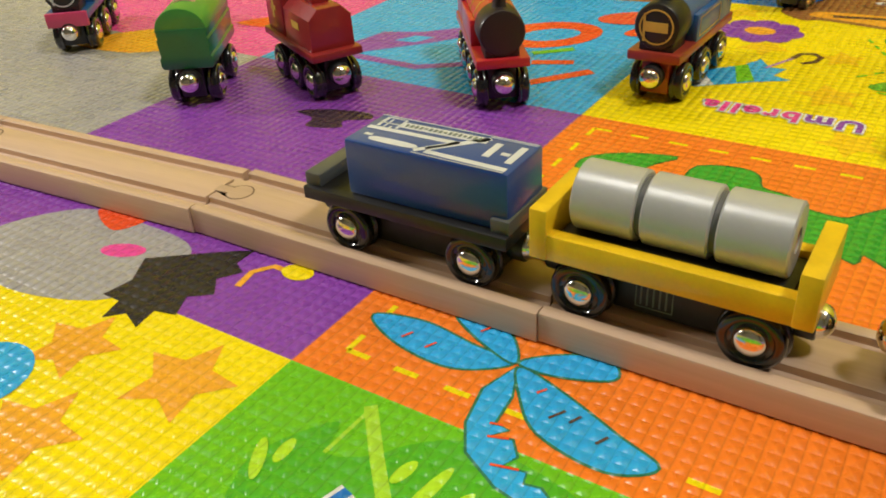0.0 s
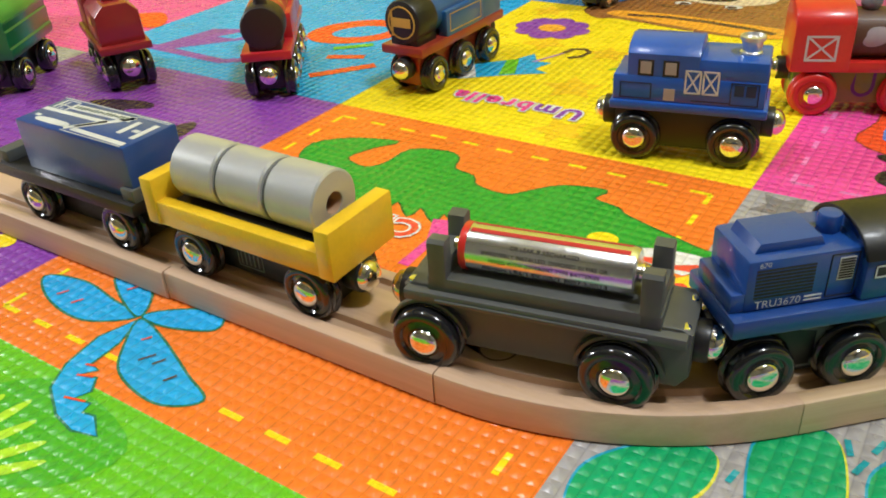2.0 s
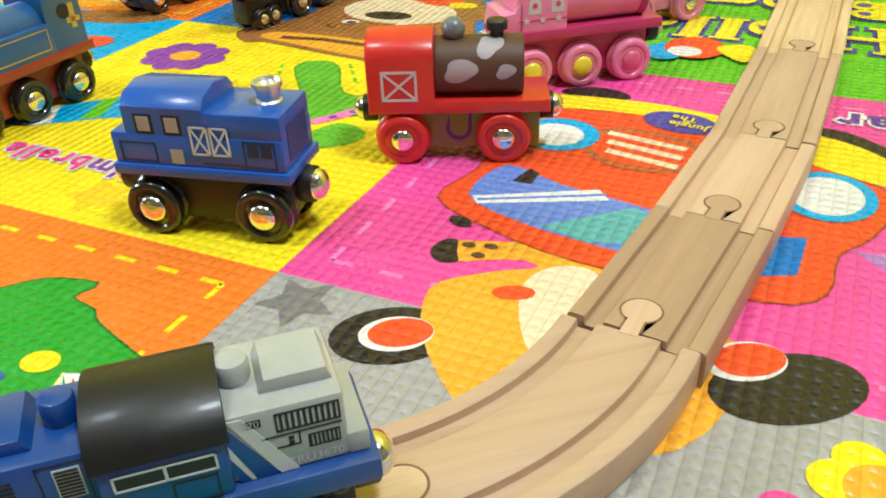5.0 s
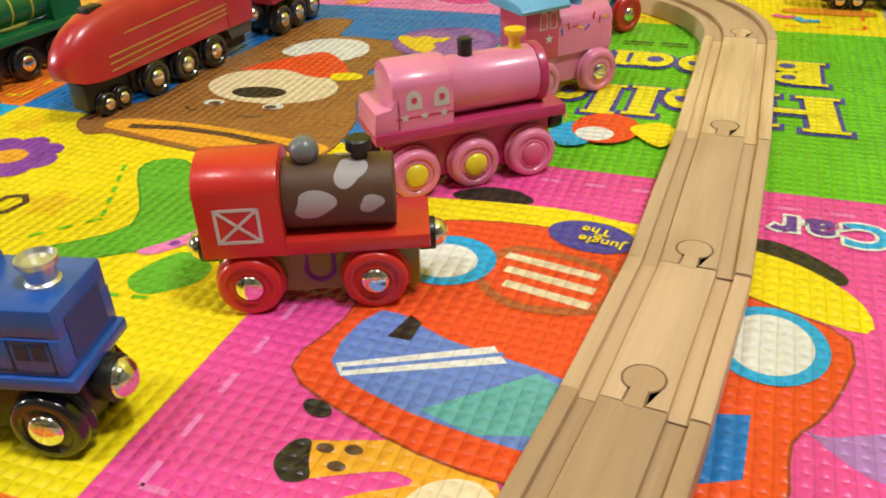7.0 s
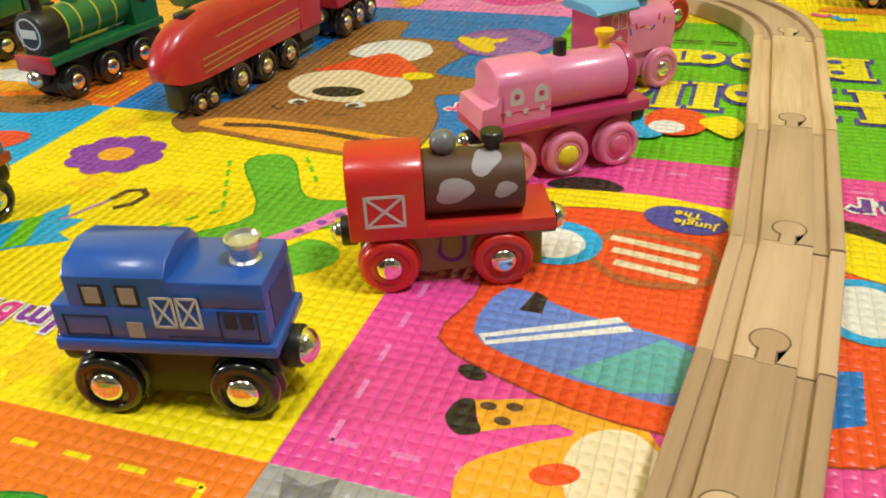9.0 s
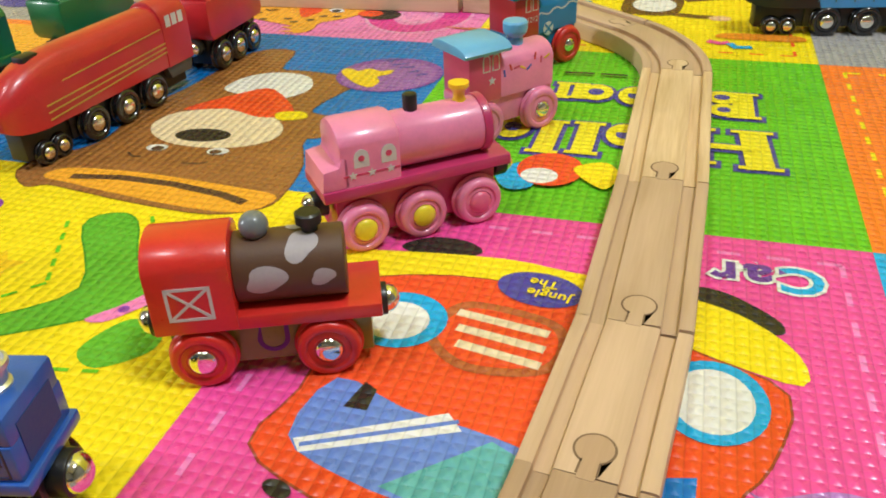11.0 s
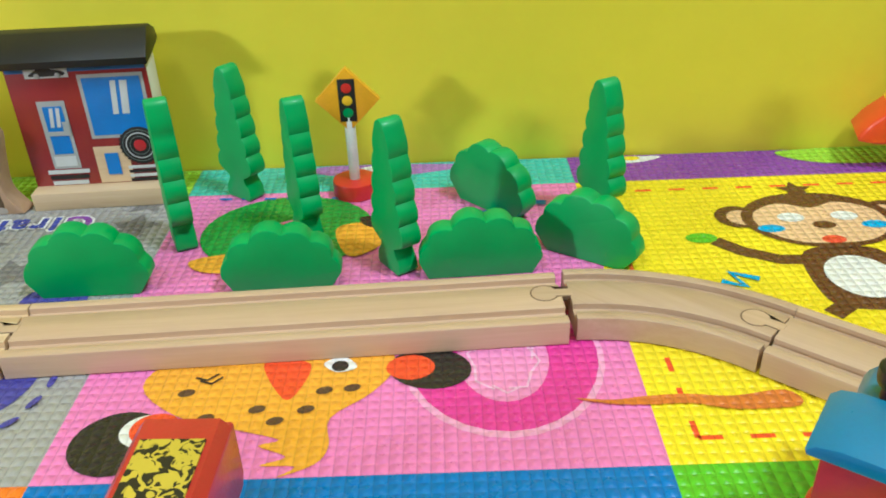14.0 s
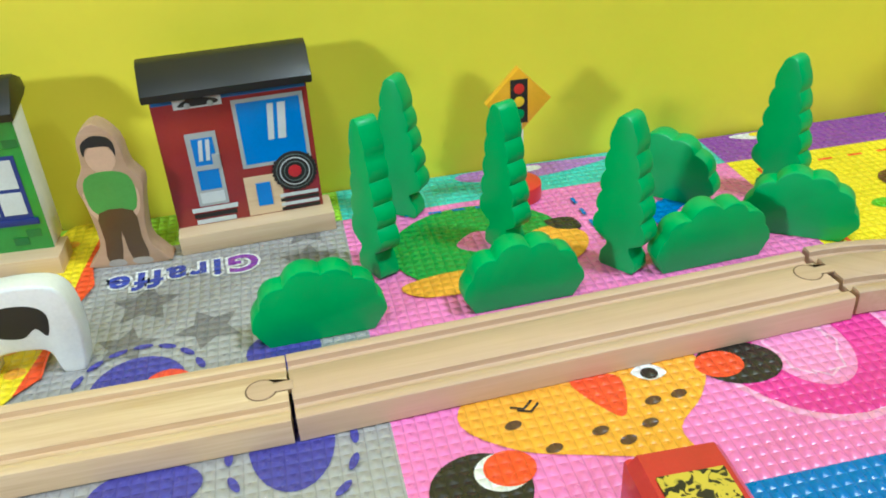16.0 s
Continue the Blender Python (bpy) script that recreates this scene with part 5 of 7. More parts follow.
def pipe_wagon():
    ob = thing("pipe_wagon", "yellow open toy wagon with raised ends, on the track", "toy train", -0.1220, -0.1586, RAIL, 0.3, "train on the track")
    ch = part("chassis", box(-34, 34, -7, 7, 4.5, 21, 0.8), MATTBLACK, ob)
    for s in (1, -1):
        g = frame_bars(-10, 2, 7, 19, 7.0, s, 0.4)
        for k in range(5):
            g = join(g, side_plate(rect(-8.5 + 2 * k, -7.9 + 2 * k, 8, 18), 7.0, s))
        part("printed_vent", g, INKGREY, ch, "fine grey printed lines")
        for x in (27, 30):
            part("printed_line", strip((x, 6), (x + 2, 19), 0.6, 7.0, s), INKGREY, ch, "slanting grey printed line")
        for x in (-26.5, 26.5):
            wheel(ob, x, s, 7.2)
        part("side_board", box(-41, 41, s * 13 - 2.5, s * 13 + 2.5, 20.5, 29.5, 0.5), YELLOWPAINT, ob)
    for x0, x1 in ((-42.5, -36.5), (36.5, 42.5)):
        part("end_board", box(x0, x1, -16, 16, 20.5, 38, 0.6), YELLOWPAINT, ob)
    part("floor", box(-37, 37, -11, 11, 20, 25, 0.4), MATTBLACK, ob)
    part("load_bed", box(-35, 35, -9, 9, 24.8, 28, 0.5), MATTBLACK, ob)
    magnet(ob, 37, 14.5, 5.2)
    magnet(ob, -37, 14.5, 5.2, -1)
    load = thing("pipe_load", "three silver painted hollow rolls in a row", "pipe", -0.1220, -0.1586, RAIL, 0.3)
    for k, x in enumerate((-31.5, -9.6, 12.3)):
        part("roll", lathe([(3.9, 0), (3.9, 20), (10.4, 20), (11.1, 19.4), (11.1, 0.6), (10.4, 0), (3.9, 0)], (x, 0, 38.4), "x", 44), ALU, load, "silver hollow roll")
    part("core", lathe([(4.2, -30), (9.4, -30), (9.4, 31), (4.2, 31)], (0, 0, 38.4), "x", 36), material("dark_roll_core", (0.12, 0.12, 0.12), 0.5), load, "dark joint between the rolls")
    part("bore", lathe([(0, -20), (3.95, -20), (3.95, 31.8), (3.7, 31.8), (3.7, -19)], (0, 0, 38.4), "x", 24), BOARD, load, "bare wood bore")


def container_wagon():
    ob = thing("container_wagon", "black flat toy wagon, on the track", "toy train", -0.2140, -0.1600, RAIL, 0.4, "train on the track")
    part("chassis", box(-34, 34, -7, 7, 4.5, 21, 0.8), MATTBLACK, ob)
    part("deck", box(-42, 42, -16, 16, 20, 25, 0.7), MATTBLACK, ob)
    for x0 in (-42, 35):
        part("headstock", box(x0, x0 + 7, -14, 14, 24.6, 30, 0.7), STEEL, ob)
    for s in (1, -1):
        for x in (-26, 26):
            wheel(ob, x, s, 7.2)
    magnet(ob, 37, 14.5, 5.2)
    magnet(ob, -37, 14.5, 5.2, -1)
    c = thing("container_box", "glossy blue block container with white printed zigzag lines", "container", -0.2050, -0.1600, RAIL + 0.025, 0.4)
    part("body", box(-32, 32, -12.5, 12.5, 0, 21, 1.2), BLUEPAINT, c)
    z = 21.0
    def line(p, q, w):
        d = (Vector(q) - Vector(p)).normalized()
        n = Vector((-d.y, d.x)) * w / 2
        return prism([tuple(Vector(p) + n), tuple(Vector(q) + n), tuple(Vector(q) - n), tuple(Vector(p) - n)], z, z + 0.15, "z", 0)
    def bar(u0, v0, u1, v1, w):
        """A printed line; u runs along the block from its rear, v across it from its left, both 0 to 1."""
        return line((-32 + 64 * u0, 12.5 - 25 * v0), (-32 + 64 * u1, 12.5 - 25 * v1), w)
    code = part("code_band", bar(0.20, 0.27, 0.73, 0.24, 4.2), INKWHITE, c, "pale printed code band")
    z = 21.15
    chars = bar(0.22, 0.27, 0.235, 0.27, 2.0)
    for k in range(1, 16):
        chars = join(chars, bar(0.22 + 0.030 * k, 0.27 - 0.002 * k, 0.238 + 0.030 * k, 0.27 - 0.002 * k, 2.0 if k % 4 else 1.2))
    part("code_bars", chars, INKGREY, code, "small grey unreadable code as bars")
    z = 21.0
    zig = join(bar(0.73, 0.16, 0.48, 0.80, 2.6), bar(0.49, 0.86, 0.97, 0.90, 2.4), bar(0.03, 0.50, 0.60, 0.47, 2.4), bar(0.60, 0.44, 0.43, 0.90, 2.2))
    part("zigzag", zig, INKWHITE, c, "white printed zigzag line")
    part("edge_line", join(bar(0.01, 0.07, 0.99, 0.07, 0.5), bar(0.72, 0.11, 0.99, 0.11, 0.4), bar(0.43, 0.96, 0.97, 0.975, 0.4)), INKWHITE, c, "thin white printed edge line")
    part("cross_bar", join(bar(0.80, 0.24, 0.80, 0.66, 2.6), bar(0.94, 0.22, 0.94, 0.72, 2.6), bar(0.86, 0.50, 0.91, 0.50, 2.0)), INKWHITE, c, "white printed bars at the front")
    pill = part("label_patch", prism(rounded([(-22.5, -9.2), (-6.5, -9.2), (-6.5, -6.2), (-22.5, -6.2)], 4), 21.0, 21.15, "z", 0), INKWHITE, c, "pale rounded printed patch")
    part("small_mark", bar(0.07, 0.72, 0.12, 0.72, 1.6), INKWHITE, c)
    icon = join(bar(0.07, 0.30, 0.19, 0.30, 0.6), bar(0.07, 0.12, 0.19, 0.12, 0.6), bar(0.07, 0.12, 0.07, 0.42, 1.2), bar(0.11, 0.16, 0.11, 0.42, 0.8), bar(0.19, 0.12, 0.19, 0.42, 1.0), bar(0.15, 0.38, 0.15, 0.46, 0.8))
    part("printed_icon", icon, INKWHITE, c, "small white printed icon")


diesel()
battery_wagon()
pipe_wagon()
container_wagon()

# ---- parked toys ----
PARK = "toy engines parked on the mat"


def shunter():
    ob = thing("shunter", "small matt blue toy shunter with chrome funnel, on the mat", "toy train", -0.0380, 0.0234, 0, 12.0, PARK, size=1.06)
    part("chassis", prism([(-29, 10), (-27, 5), (27, 5), (30, 10), (30, 23), (-29, 23)], -8.5, 8.5, "y", 0.7), MATTBLACK, ob)
    deck = part("body", join(box(-31, 32, -13.5, 13.5, 22.5, 26.5, 0.8), box(-30, 30.5, -12.5, 12.5, 26, 37.5, 0.9)), MIDBLUE, ob)
    part("hood", box(2, 30.5, -12, 12, 36.5, 45.5, 1.0), MIDBLUE, ob)
    cab = part("cab", prism([(-12.2, 36), (12.2, 36), (12.2, 46.5), (9, 50.0), (0, 51.8), (-9, 50.0), (-12.2, 46.5)], -24.5, 4.5, "x", 0.9), MIDBLUE, ob)
    f = part("funnel", lathe([(0, 0), (4.4, 0), (4.4, 1.0), (3.6, 1.6), (4.2, 5.5), (5.0, 6.0), (5.0, 7.4), (4.3, 7.6), (3.6, 6.4), (0, 6.0)], (22.5, 0, 45.2), "z"), material("satin_silver_metal", (0.72, 0.72, 0.72), 0.34, metal=0.9, vary=0.04), ob, "satin silver funnel")
    dk = paint("navy_ink", (0.008, 0.02, 0.07), 0.5, 0.0)
    tan = paint("tan_window_ink", (0.40, 0.36, 0.33), 0.5, 0.0)
    for s in (1, -1):
        for x0 in (-20, -10):
            w = part("window", side_plate(rect(x0, x0 + 6.4, 37.5, 44.2), 12.2, s), INKBLACK, cab, "black framed window")
            part("pane", side_plate(rect(x0 + 1, x0 + 5.4, 38.4, 43.4), 12.38, s), tan, w)
        part("door", side_plate(rect(-9, -4.6, 27.5, 32.5), 12.5, s), tan, deck, "small pale hatch")
        part("panel_line", frame_bars(-27, -14, 27.5, 34.5, 12.5, s, 0.5), dk, deck)
        panel = part("panel_line", frame_bars(17, 28, 27.5, 37.0, 12.5, s, 0.5), dk, deck)
        for x0 in (18.5, 23):
            part("vent", side_plate(rect(x0, x0 + 3.7, 31.5, 36), 12.5, s), dk, panel)
        part("lining", strip((2, 28.2), (17, 28.2), 0.5, 12.5, s), dk, deck)
        for x0 in (-1, 6):
            cw = part("cross_window", frame_bars(x0, x0 + 6.5, 31, 41, 12.5, s, 0.7), INKWHITE, ob, "pale printed crossed window")
            part("cross_bar", strip((x0 + 0.4, 31.5), (x0 + 6, 40.6), 0.7, 12.55, s), INKWHITE, cw)
            part("cross_bar", strip((x0 + 0.4, 40.6), (x0 + 6, 31.5), 0.7, 12.6, s), INKWHITE, cw)
        for x in (-20, 20):
            wheel(ob, x, s, 7.4)
    part("grille", prism([(-8, 29), (8, 29), (8, 41), (-8, 41)], 30.5, 30.75, "x", 0), paint("shadow_blue_ink", (0.012, 0.05, 0.2), 0.5, 0.0), deck, "dark blue printed grille")
    magnet(ob, 30, 17, 5.4)
    magnet(ob, -30, 17, 5.4, -1)


def farm_engine():
    ob = thing("farm_engine", "red toy engine with brown and white spotted boiler, on mat", "toy train", 0.0165, 0.1088, 0, 22.3, PARK, size=0.96)
    ch = part("chassis", box(-32, 37, -8.0, 8.0, 5, 24, 0.8), OLIVE, ob)
    part("deck", box(-35, 41, -14, 14, 23, 28.5, 0.7), REDPAINT, ob)
    cabpts = [(-14.5, 24), (14.5, 24), (14.5, 46.5)] + arc(0, 46.5, 14.5, 10, 170, 10, 9.5) + [(-14.5, 46.5)]
    cab = part("cab", prism(cabpts, -35, -7, "x", 1.0), REDPAINT, ob)
    boiler = part("boiler", lathe([(0, 0), (12, 0), (12.4, 0.5), (12.4, 36.5), (12, 37), (0, 37)], (-7, 0, 39.5), "x", 44), COWBROWN, ob, "brown boiler")
    for x, ang, rx, ra in ((4, 6, 7.5, 20), (22.5, 4, 4.2, 13), (16, 58, 5.5, 26), (-1, 64, 3.5, 22), (4, 174, 7.5, 20), (22.5, 176, 4.2, 13), (16, 122, 5.5, 26)):
        part("white_spot", curved_patch(x, ang, rx, ra, 12.5, 39.5), paint("cow_spot_paint", (0.42, 0.37, 0.39), 0.5, 0.05), boiler, "pale painted spot")
    part("steam_dome", lathe([(0, -5)] + [(5 * math.cos(radians(a)), 5 * math.sin(radians(a))) for a in range(-75, 90, 15)] + [(0, 5)], (1, 0, 55), "z"), paint("grey_gloss_paint", (0.16, 0.17, 0.18)), boiler, "grey ball dome")
    part("funnel", lathe([(0, 0), (2.8, 0), (2.8, 3.5), (4.4, 4.2), (4.4, 7.5), (3.8, 8), (0, 8)], (19, 0, 50.5), "z"), MATTBLACK, boiler)
    for s in (1, -1):
        part("barn_frame", frame_bars(-29, -14, 29, 42, 14.5, s, 1.1), INKWHITE, cab, "white printed barn frame")
        part("barn_bar", strip((-28.5, 29.5), (-14.5, 41.5), 1.0, 14.52, s), INKWHITE, cab)
        part("barn_bar", strip((-28.5, 41.5), (-14.5, 29.5), 1.0, 14.56, s), INKWHITE, cab)
        pts = [(-1.5, 21)] + arc(2.5, 14, 5.6, 180, 360, 10) + [(8.1, 21), (6.6, 21)] + arc(2.5, 14, 3.9, 360, 180, 10) + [(-3.1 + 1.7, 21)]
        part("horseshoe", side_plate(pts, 8.0, s), paint("purple_ink", (0.12, 0.03, 0.22), 0.5, 0.0), ch, "purple printed horseshoe")
        for x in (-21.5, 21.5):
            wheel(ob, x, s, 8.2, r=11.2, tyre=REDPAINT, hub_r=5.0, hub=CHROME)
    magnet(ob, 38, 21, 5.0)
    magnet(ob, -34, 21, 5.0, -1)


def pink_engine():
    ob = thing("pink_engine", "glossy pink six-wheeled toy engine with rounded cab", "toy train", 0.0366, 0.2085, 0, 39.5, PARK)
    part("chassis", box(-36, 36, -8, 8, 5, 26, 0.8), MAGENTA, ob)
    part("deck", box(-42, 41, -14, 14, 25.5, 30.5, 0.8), MAGENTA, ob)
    cabpts = [(-13, 30), (13, 30), (13, 47.5)] + arc(0, 46.5, 13.3, 15, 165, 10, 9) + [(-13, 47.5)]
    cab = part("cab", prism(cabpts, -34, -8, "x", 2.0), PINKPAINT, ob)
    part("bunker", prism([(-42, 30), (-30, 30), (-30, 44), (-33, 44), (-34.5, 40), (-41, 39)], -13, 13, "y", 1.0), PINKPAINT, cab)
    boiler = part("boiler", lathe([(0, 0), (11.5, 0), (11.8, 0.4), (11.8, 39), (0, 39)], (-9, 0, 41.5), "x", 44), PINKPAINT, ob)
    part("smokebox", lathe([(0, 0), (12.4, 0), (12.6, 0.6), (12.6, 3.4), (12.0, 4.0), (0, 4.2)], (30, 0, 41.5), "x", 44), MAGENTA, boiler, "magenta front ring")
    part("safety_valve", rod(3.0, 8, (1.5, 0, 52), "z", 0.7), MATTBLACK, boiler)
    part("funnel", lathe([(0, 0), (3.2, 0), (2.4, 2), (2.6, 4.5), (4.4, 6.5), (4.4, 8.2), (3.6, 8.4), (0, 7.6)], (23.5, 0, 52.5), "z"), YELLOWPAINT, boiler, "yellow funnel")
    for s in (1, -1):
        for x in (-29, -17.5):
            pts = [(x + 0.8, 38.5), (x + 7.2, 38.5), (x + 7.2, 42.6)] + arc(x + 4, 42.6, 3.2, 10, 170, 8, 3.6) + [(x + 0.8, 42.6)]
            w = part("window", side_plate(pts, 13.0, s), INKWHITE, cab, "white printed arched window")
            part("window_flower", side_plate(arc(x + 4, 42.4, 1.3, 0, 330, 10), 13.2, s), ROSE, w)
        part("trim_line", strip((-33, 35.5), (-9, 35.5), 0.8, 13.0, s), ROSE, cab)
        for x in (-29, -21, -13):
            st = [(x + (2.0 if k % 2 == 0 else 0.9) * math.cos(radians(90 + 36 * k)), 35.5 + (2.0 if k % 2 == 0 else 0.9) * math.sin(radians(90 + 36 * k))) for k in range(10)]
            part("printed_star", side_plate(st, 13.1, s), INKWHITE, cab)
        for x, h in ((-26, BUTTER), (0, BUTTER), (26, REDHUB)):
            wheel(ob, x, s, 8.2, r=10.6, tyre=PINKPAINT, hub_r=5.0, hub=h)
    magnet(ob, 39, 20, 4.6)
    magnet(ob, -39, 20, 4.6, -1)


def small_engine(x, y, heading, body, cabcol, roof, wheels, funnel, label, sprinkle, number):
    ob = thing("small_engine", label, "toy train", x, y, 0, heading, PARK, size=0.92)
    low = part("body", prism([(-29, 9), (28, 9), (30, 12), (30, 27), (-30, 27), (-30, 12)], -9.5, 9.5, "y", 0.8), body, ob)
    hood = [(-11.5, 25), (11.5, 25), (11.5, 42)] + arc(0, 41, 11.5, 10, 170, 10, 9) + [(-11.5, 42)]
    b = part("boiler", prism(hood, -10, 29.5, "x", 1.0), body, ob)
    cab = part("cab", box(-29.5, -8, -13, 13, 25, 54, 0.8), cabcol, ob)
    part("foot_plate", box(-31, -8, -12, 12, 22, 28, 1.5), body, ob)
    part("roof", prism([(-16.5, 52.6), (16.5, 52.6), (17.2, 54.4), (14.5, 57), (8, 58.4), (-8, 58.4), (-14.5, 57), (-17.2, 54.4)], -34.5, -3.5, "x", 0.9), roof, ob)
    part("funnel", lathe([(0, 0), (4.6, 0), (4.6, 2), (4.2, 4.5), (6.6, 7), (7.0, 9), (7.0, 12.6), (6.2, 13.6), (0, 13.8)], (10.5, 0, 48.8), "z"), funnel, b)
    for s in (1, -1):
        for x0 in (-20.5, -14.3):
            pts = [(x0, 42), (x0 + 4.8, 42), (x0 + 4.8, 49)] + arc(x0 + 2.4, 48.6, 2.4, 10, 170, 8, 3) + [(x0, 49)]
            inn = [(x0 + 0.7, 42.7), (x0 + 4.1, 42.7), (x0 + 4.1, 48.6)] + arc(x0 + 2.4, 48.3, 1.8, 10, 170, 8, 2.4) + [(x0 + 0.7, 48.6)]
            w = part("window", side_plate(pts, 13.0, s), INKWHITE, cab, "white printed window outline")
            part("pane", side_plate(inn, 13.17, s), cabcol, w)
        if number:
            side_text(number, 3.6, cab, INKWHITE, -14.5, 36.5, 13.2, s)
            part("round_mark", side_plate(arc(2, 27, 4.6, 0, 345, 22), 11.5, s), INKWHITE, b, "white printed round mark")
            part("round_mark", join(strip((-1.4, 24), (5.4, 30), 1.5, 11.7, s), strip((5.0, 24), (-1.0, 30), 1.5, 11.72, s)), TEALBLUE, b)
        else:
            st = [(-14.5 + (2.6 if k % 2 == 0 else 1.2) * math.cos(radians(90 + 36 * k)), 36.5 + (2.6 if k % 2 == 0 else 1.2) * math.sin(radians(90 + 36 * k))) for k in range(10)]
            part("printed_star", side_plate(st, 13.0, s), INKWHITE, cab)
        wave = [(-9 + 3.8 * k, 37 + 1.4 * math.sin(k * 1.7) + 0.35 * k) for k in range(11)]
        g = strip(wave[0], wave[1], 1.0, 11.5, s)
        for a, c in zip(wave[1:], wave[2:]):
            g = join(g, strip(a, c, 1.0, 11.5, s))
        if number:
            part("wave_line", g, INKWHITE, b, "white printed wavy line")
        else:
            g.free()
        if sprinkle:
            random.seed(3)
            for k in range(8):
                px, pz, a = -5 + 4.2 * k, 41 + random.uniform(-2, 3) - (0 if k % 2 else 2), random.uniform(0, 180)
                d = (2.0 * math.cos(radians(a)), 2.0 * math.sin(radians(a)))
                part("sprinkle", strip((px - d[0], pz - d[1]), (px + d[0], pz + d[1]), 1.1, 11.52, s), (MIDBLUE, REDPAINT, ROSE, YELLOWPAINT)[k % 4], b)
        for wx in (-19.5, 19.5):
            wheel(ob, wx, s, 9.8, r=12.3, tyre=wheels, hub_r=4.8, hub=CHROME, width=5.5)
    magnet(ob, -30, 19, 5.2, -1)
    return ob


def streamliner(x, y, heading, body, snout, lines, label, k=1.0, bands=False):
    ob = thing("streamlined_engine", label, "toy train", x, y, 0, heading, PARK, size=0.95)
    bm = bmesh.new()
    rings = []
    stations = [(-66, 1.0, 1.0, 0), (-44, 1.0, 1.0, 0), (-20, 1.0, 1.0, 0), (10, 1.0, 1.0, 0), (36, 1.0, 1.0, 0), (48, 0.985, 0.97, 0), (58, 0.95, 0.91, 0), (66, 0.88, 0.82, 0.6), (73, 0.77, 0.69, 1.8), (78.5, 0.60, 0.54, 3.8), (81.8, 0.38, 0.41, 6.5), (82.6, 0.16, 0.34, 8.5)]

    def ring_at(wy, hz, lift, grow=0.0):
        """The cross-section of the casing: its width and height shares, the rise of its lower edge, and a coat of paint."""
        z = 20 + lift - grow
        h = 37 * hz - lift + 2 * grow
        half = [(12.5 * wy + grow, z + 0.54 * h), (12.0 * wy + grow, z + 0.73 * h), (9.6 * wy + grow, z + 0.89 * h), (5.2 * wy + grow, z + 0.98 * h), (0, z + h)]
        return [(-12.2 * wy - grow, z)] + [(-u, v) for u, v in half] + [(u, v) for u, v in half[::-1][1:]] + [(12.2 * wy + grow, z)]
    for sx, wy, hz, lift in stations:
        rings.append([bm.verts.new((sx * k, u, v)) for u, v in ring_at(wy, hz, lift)])
    for a, b in zip(rings, rings[1:]):
        for i in range(len(a)):
            j = (i + 1) % len(a)
            bm.faces.new((a[i], a[j], b[j], b[i]))
    bm.faces.new(rings[0])
    bm.faces.new(rings[-1][::-1])
    shell = part("shell", bm, [body], ob)
    if snout:
        bm = bmesh.new()
        rr = []
        for sx, wy, hz, lift in stations[4:]:
            lean = 0.3 if sx < 40 else 0
            rr.append([bm.verts.new(((sx + (v - 36) * lean + (0.25 if sx > 80 else 0)) * k, u, v)) for u, v in ring_at(wy, hz, lift, 0.2)])
        for a, b in zip(rr, rr[1:]):
            for i in range(len(a)):
                j = (i + 1) % len(a)
                bm.faces.new((a[i], a[j], b[j], b[i]))
        bm.faces.new(rr[-1][::-1])
        part("nose_cover", bm, [snout], ob, "black painted nose")
    cab = part("cab", prism([(-12.9, 20), (12.9, 20), (12.9, 46)] + arc(0, 46, 12.9, 8, 172, 12, 13.5) + [(-12.9, 46)], -66.5 * k, -42 * k, "x", 0.6), body, ob)
    part("chimney", box(44 * k, 56 * k, -4.0, 4.0, 50, 57.0, 1.5), MATTBLACK, ob)
    part("chassis", box(-62 * k, 40 * k, -7, 7, 5, 20.5, 0.8), MATTBLACK, ob)
    part("bogie", box(36 * k, 72 * k, -6, 6, 5, 20.5, 0.8), MATTBLACK, ob)
    part("skirt", prism([(-66 * k, 21), (-40 * k, 21), (-44 * k, 12), (-64 * k, 12)], -11.5, 11.5, "y", 0.6), STEEL, ob)
    for s in (1, -1):
        if lines:
            for j, z in enumerate((26, 29.5, 33)):
                part("gold_line", strip((-64 * k, z + 5 - j), (56 * k, z - 2 + j * 0.4), 0.8, 12.6, s), lines, shell, "gold printed speed line")
            part("gold_line", strip((-40 * k, 44.5), (42 * k, 41.0), 0.7, 12.55, s), lines, shell, "thin gold printed upper line")
        if bands:
            for bx in (-50, -38, -26, -14, -2, 10, 22, 33):
                pts = [(-12.75, 24), (-12.75, 40), (-12.2, 47.4), (-9.8, 53.4), (-5.3, 56.8), (0, 57.3), (5.3, 56.8), (9.8, 53.4), (12.2, 47.4), (12.75, 40), (12.75, 24)]
                if s > 0:
                    part("boiler_band", prism(pts, bx * k, (bx + 0.8) * k, "x", 0), paint("band_ink", (0.05, 0.13, 0.16), 0.5, 0.0), shell)
            part("lime_line", join(strip((-60 * k, 45), (10 * k, 43.6), 0.8, 12.62, s), strip((10 * k, 43.6), (40 * k, 38), 0.8, 12.62, s)), paint("lime_ink", (0.45, 0.60, 0.05), 0.5, 0.0), shell)
            part("name_plate", side_plate(rect(28 * k, 42 * k, 34.2, 37.2), 12.65, s), INKBLACK, shell, "small dark name plate")
            part("name_plate_bar", side_plate(rect(29 * k, 41 * k, 35.2, 36.2), 12.85, s), GOLD, shell)
            part("red_line", join(strip((44 * k, 30), (50 * k, 42), 0.7, 12.75, s), strip((50 * k, 42), (47 * k, 50), 0.7, 12.4, s)), ROSE, shell)
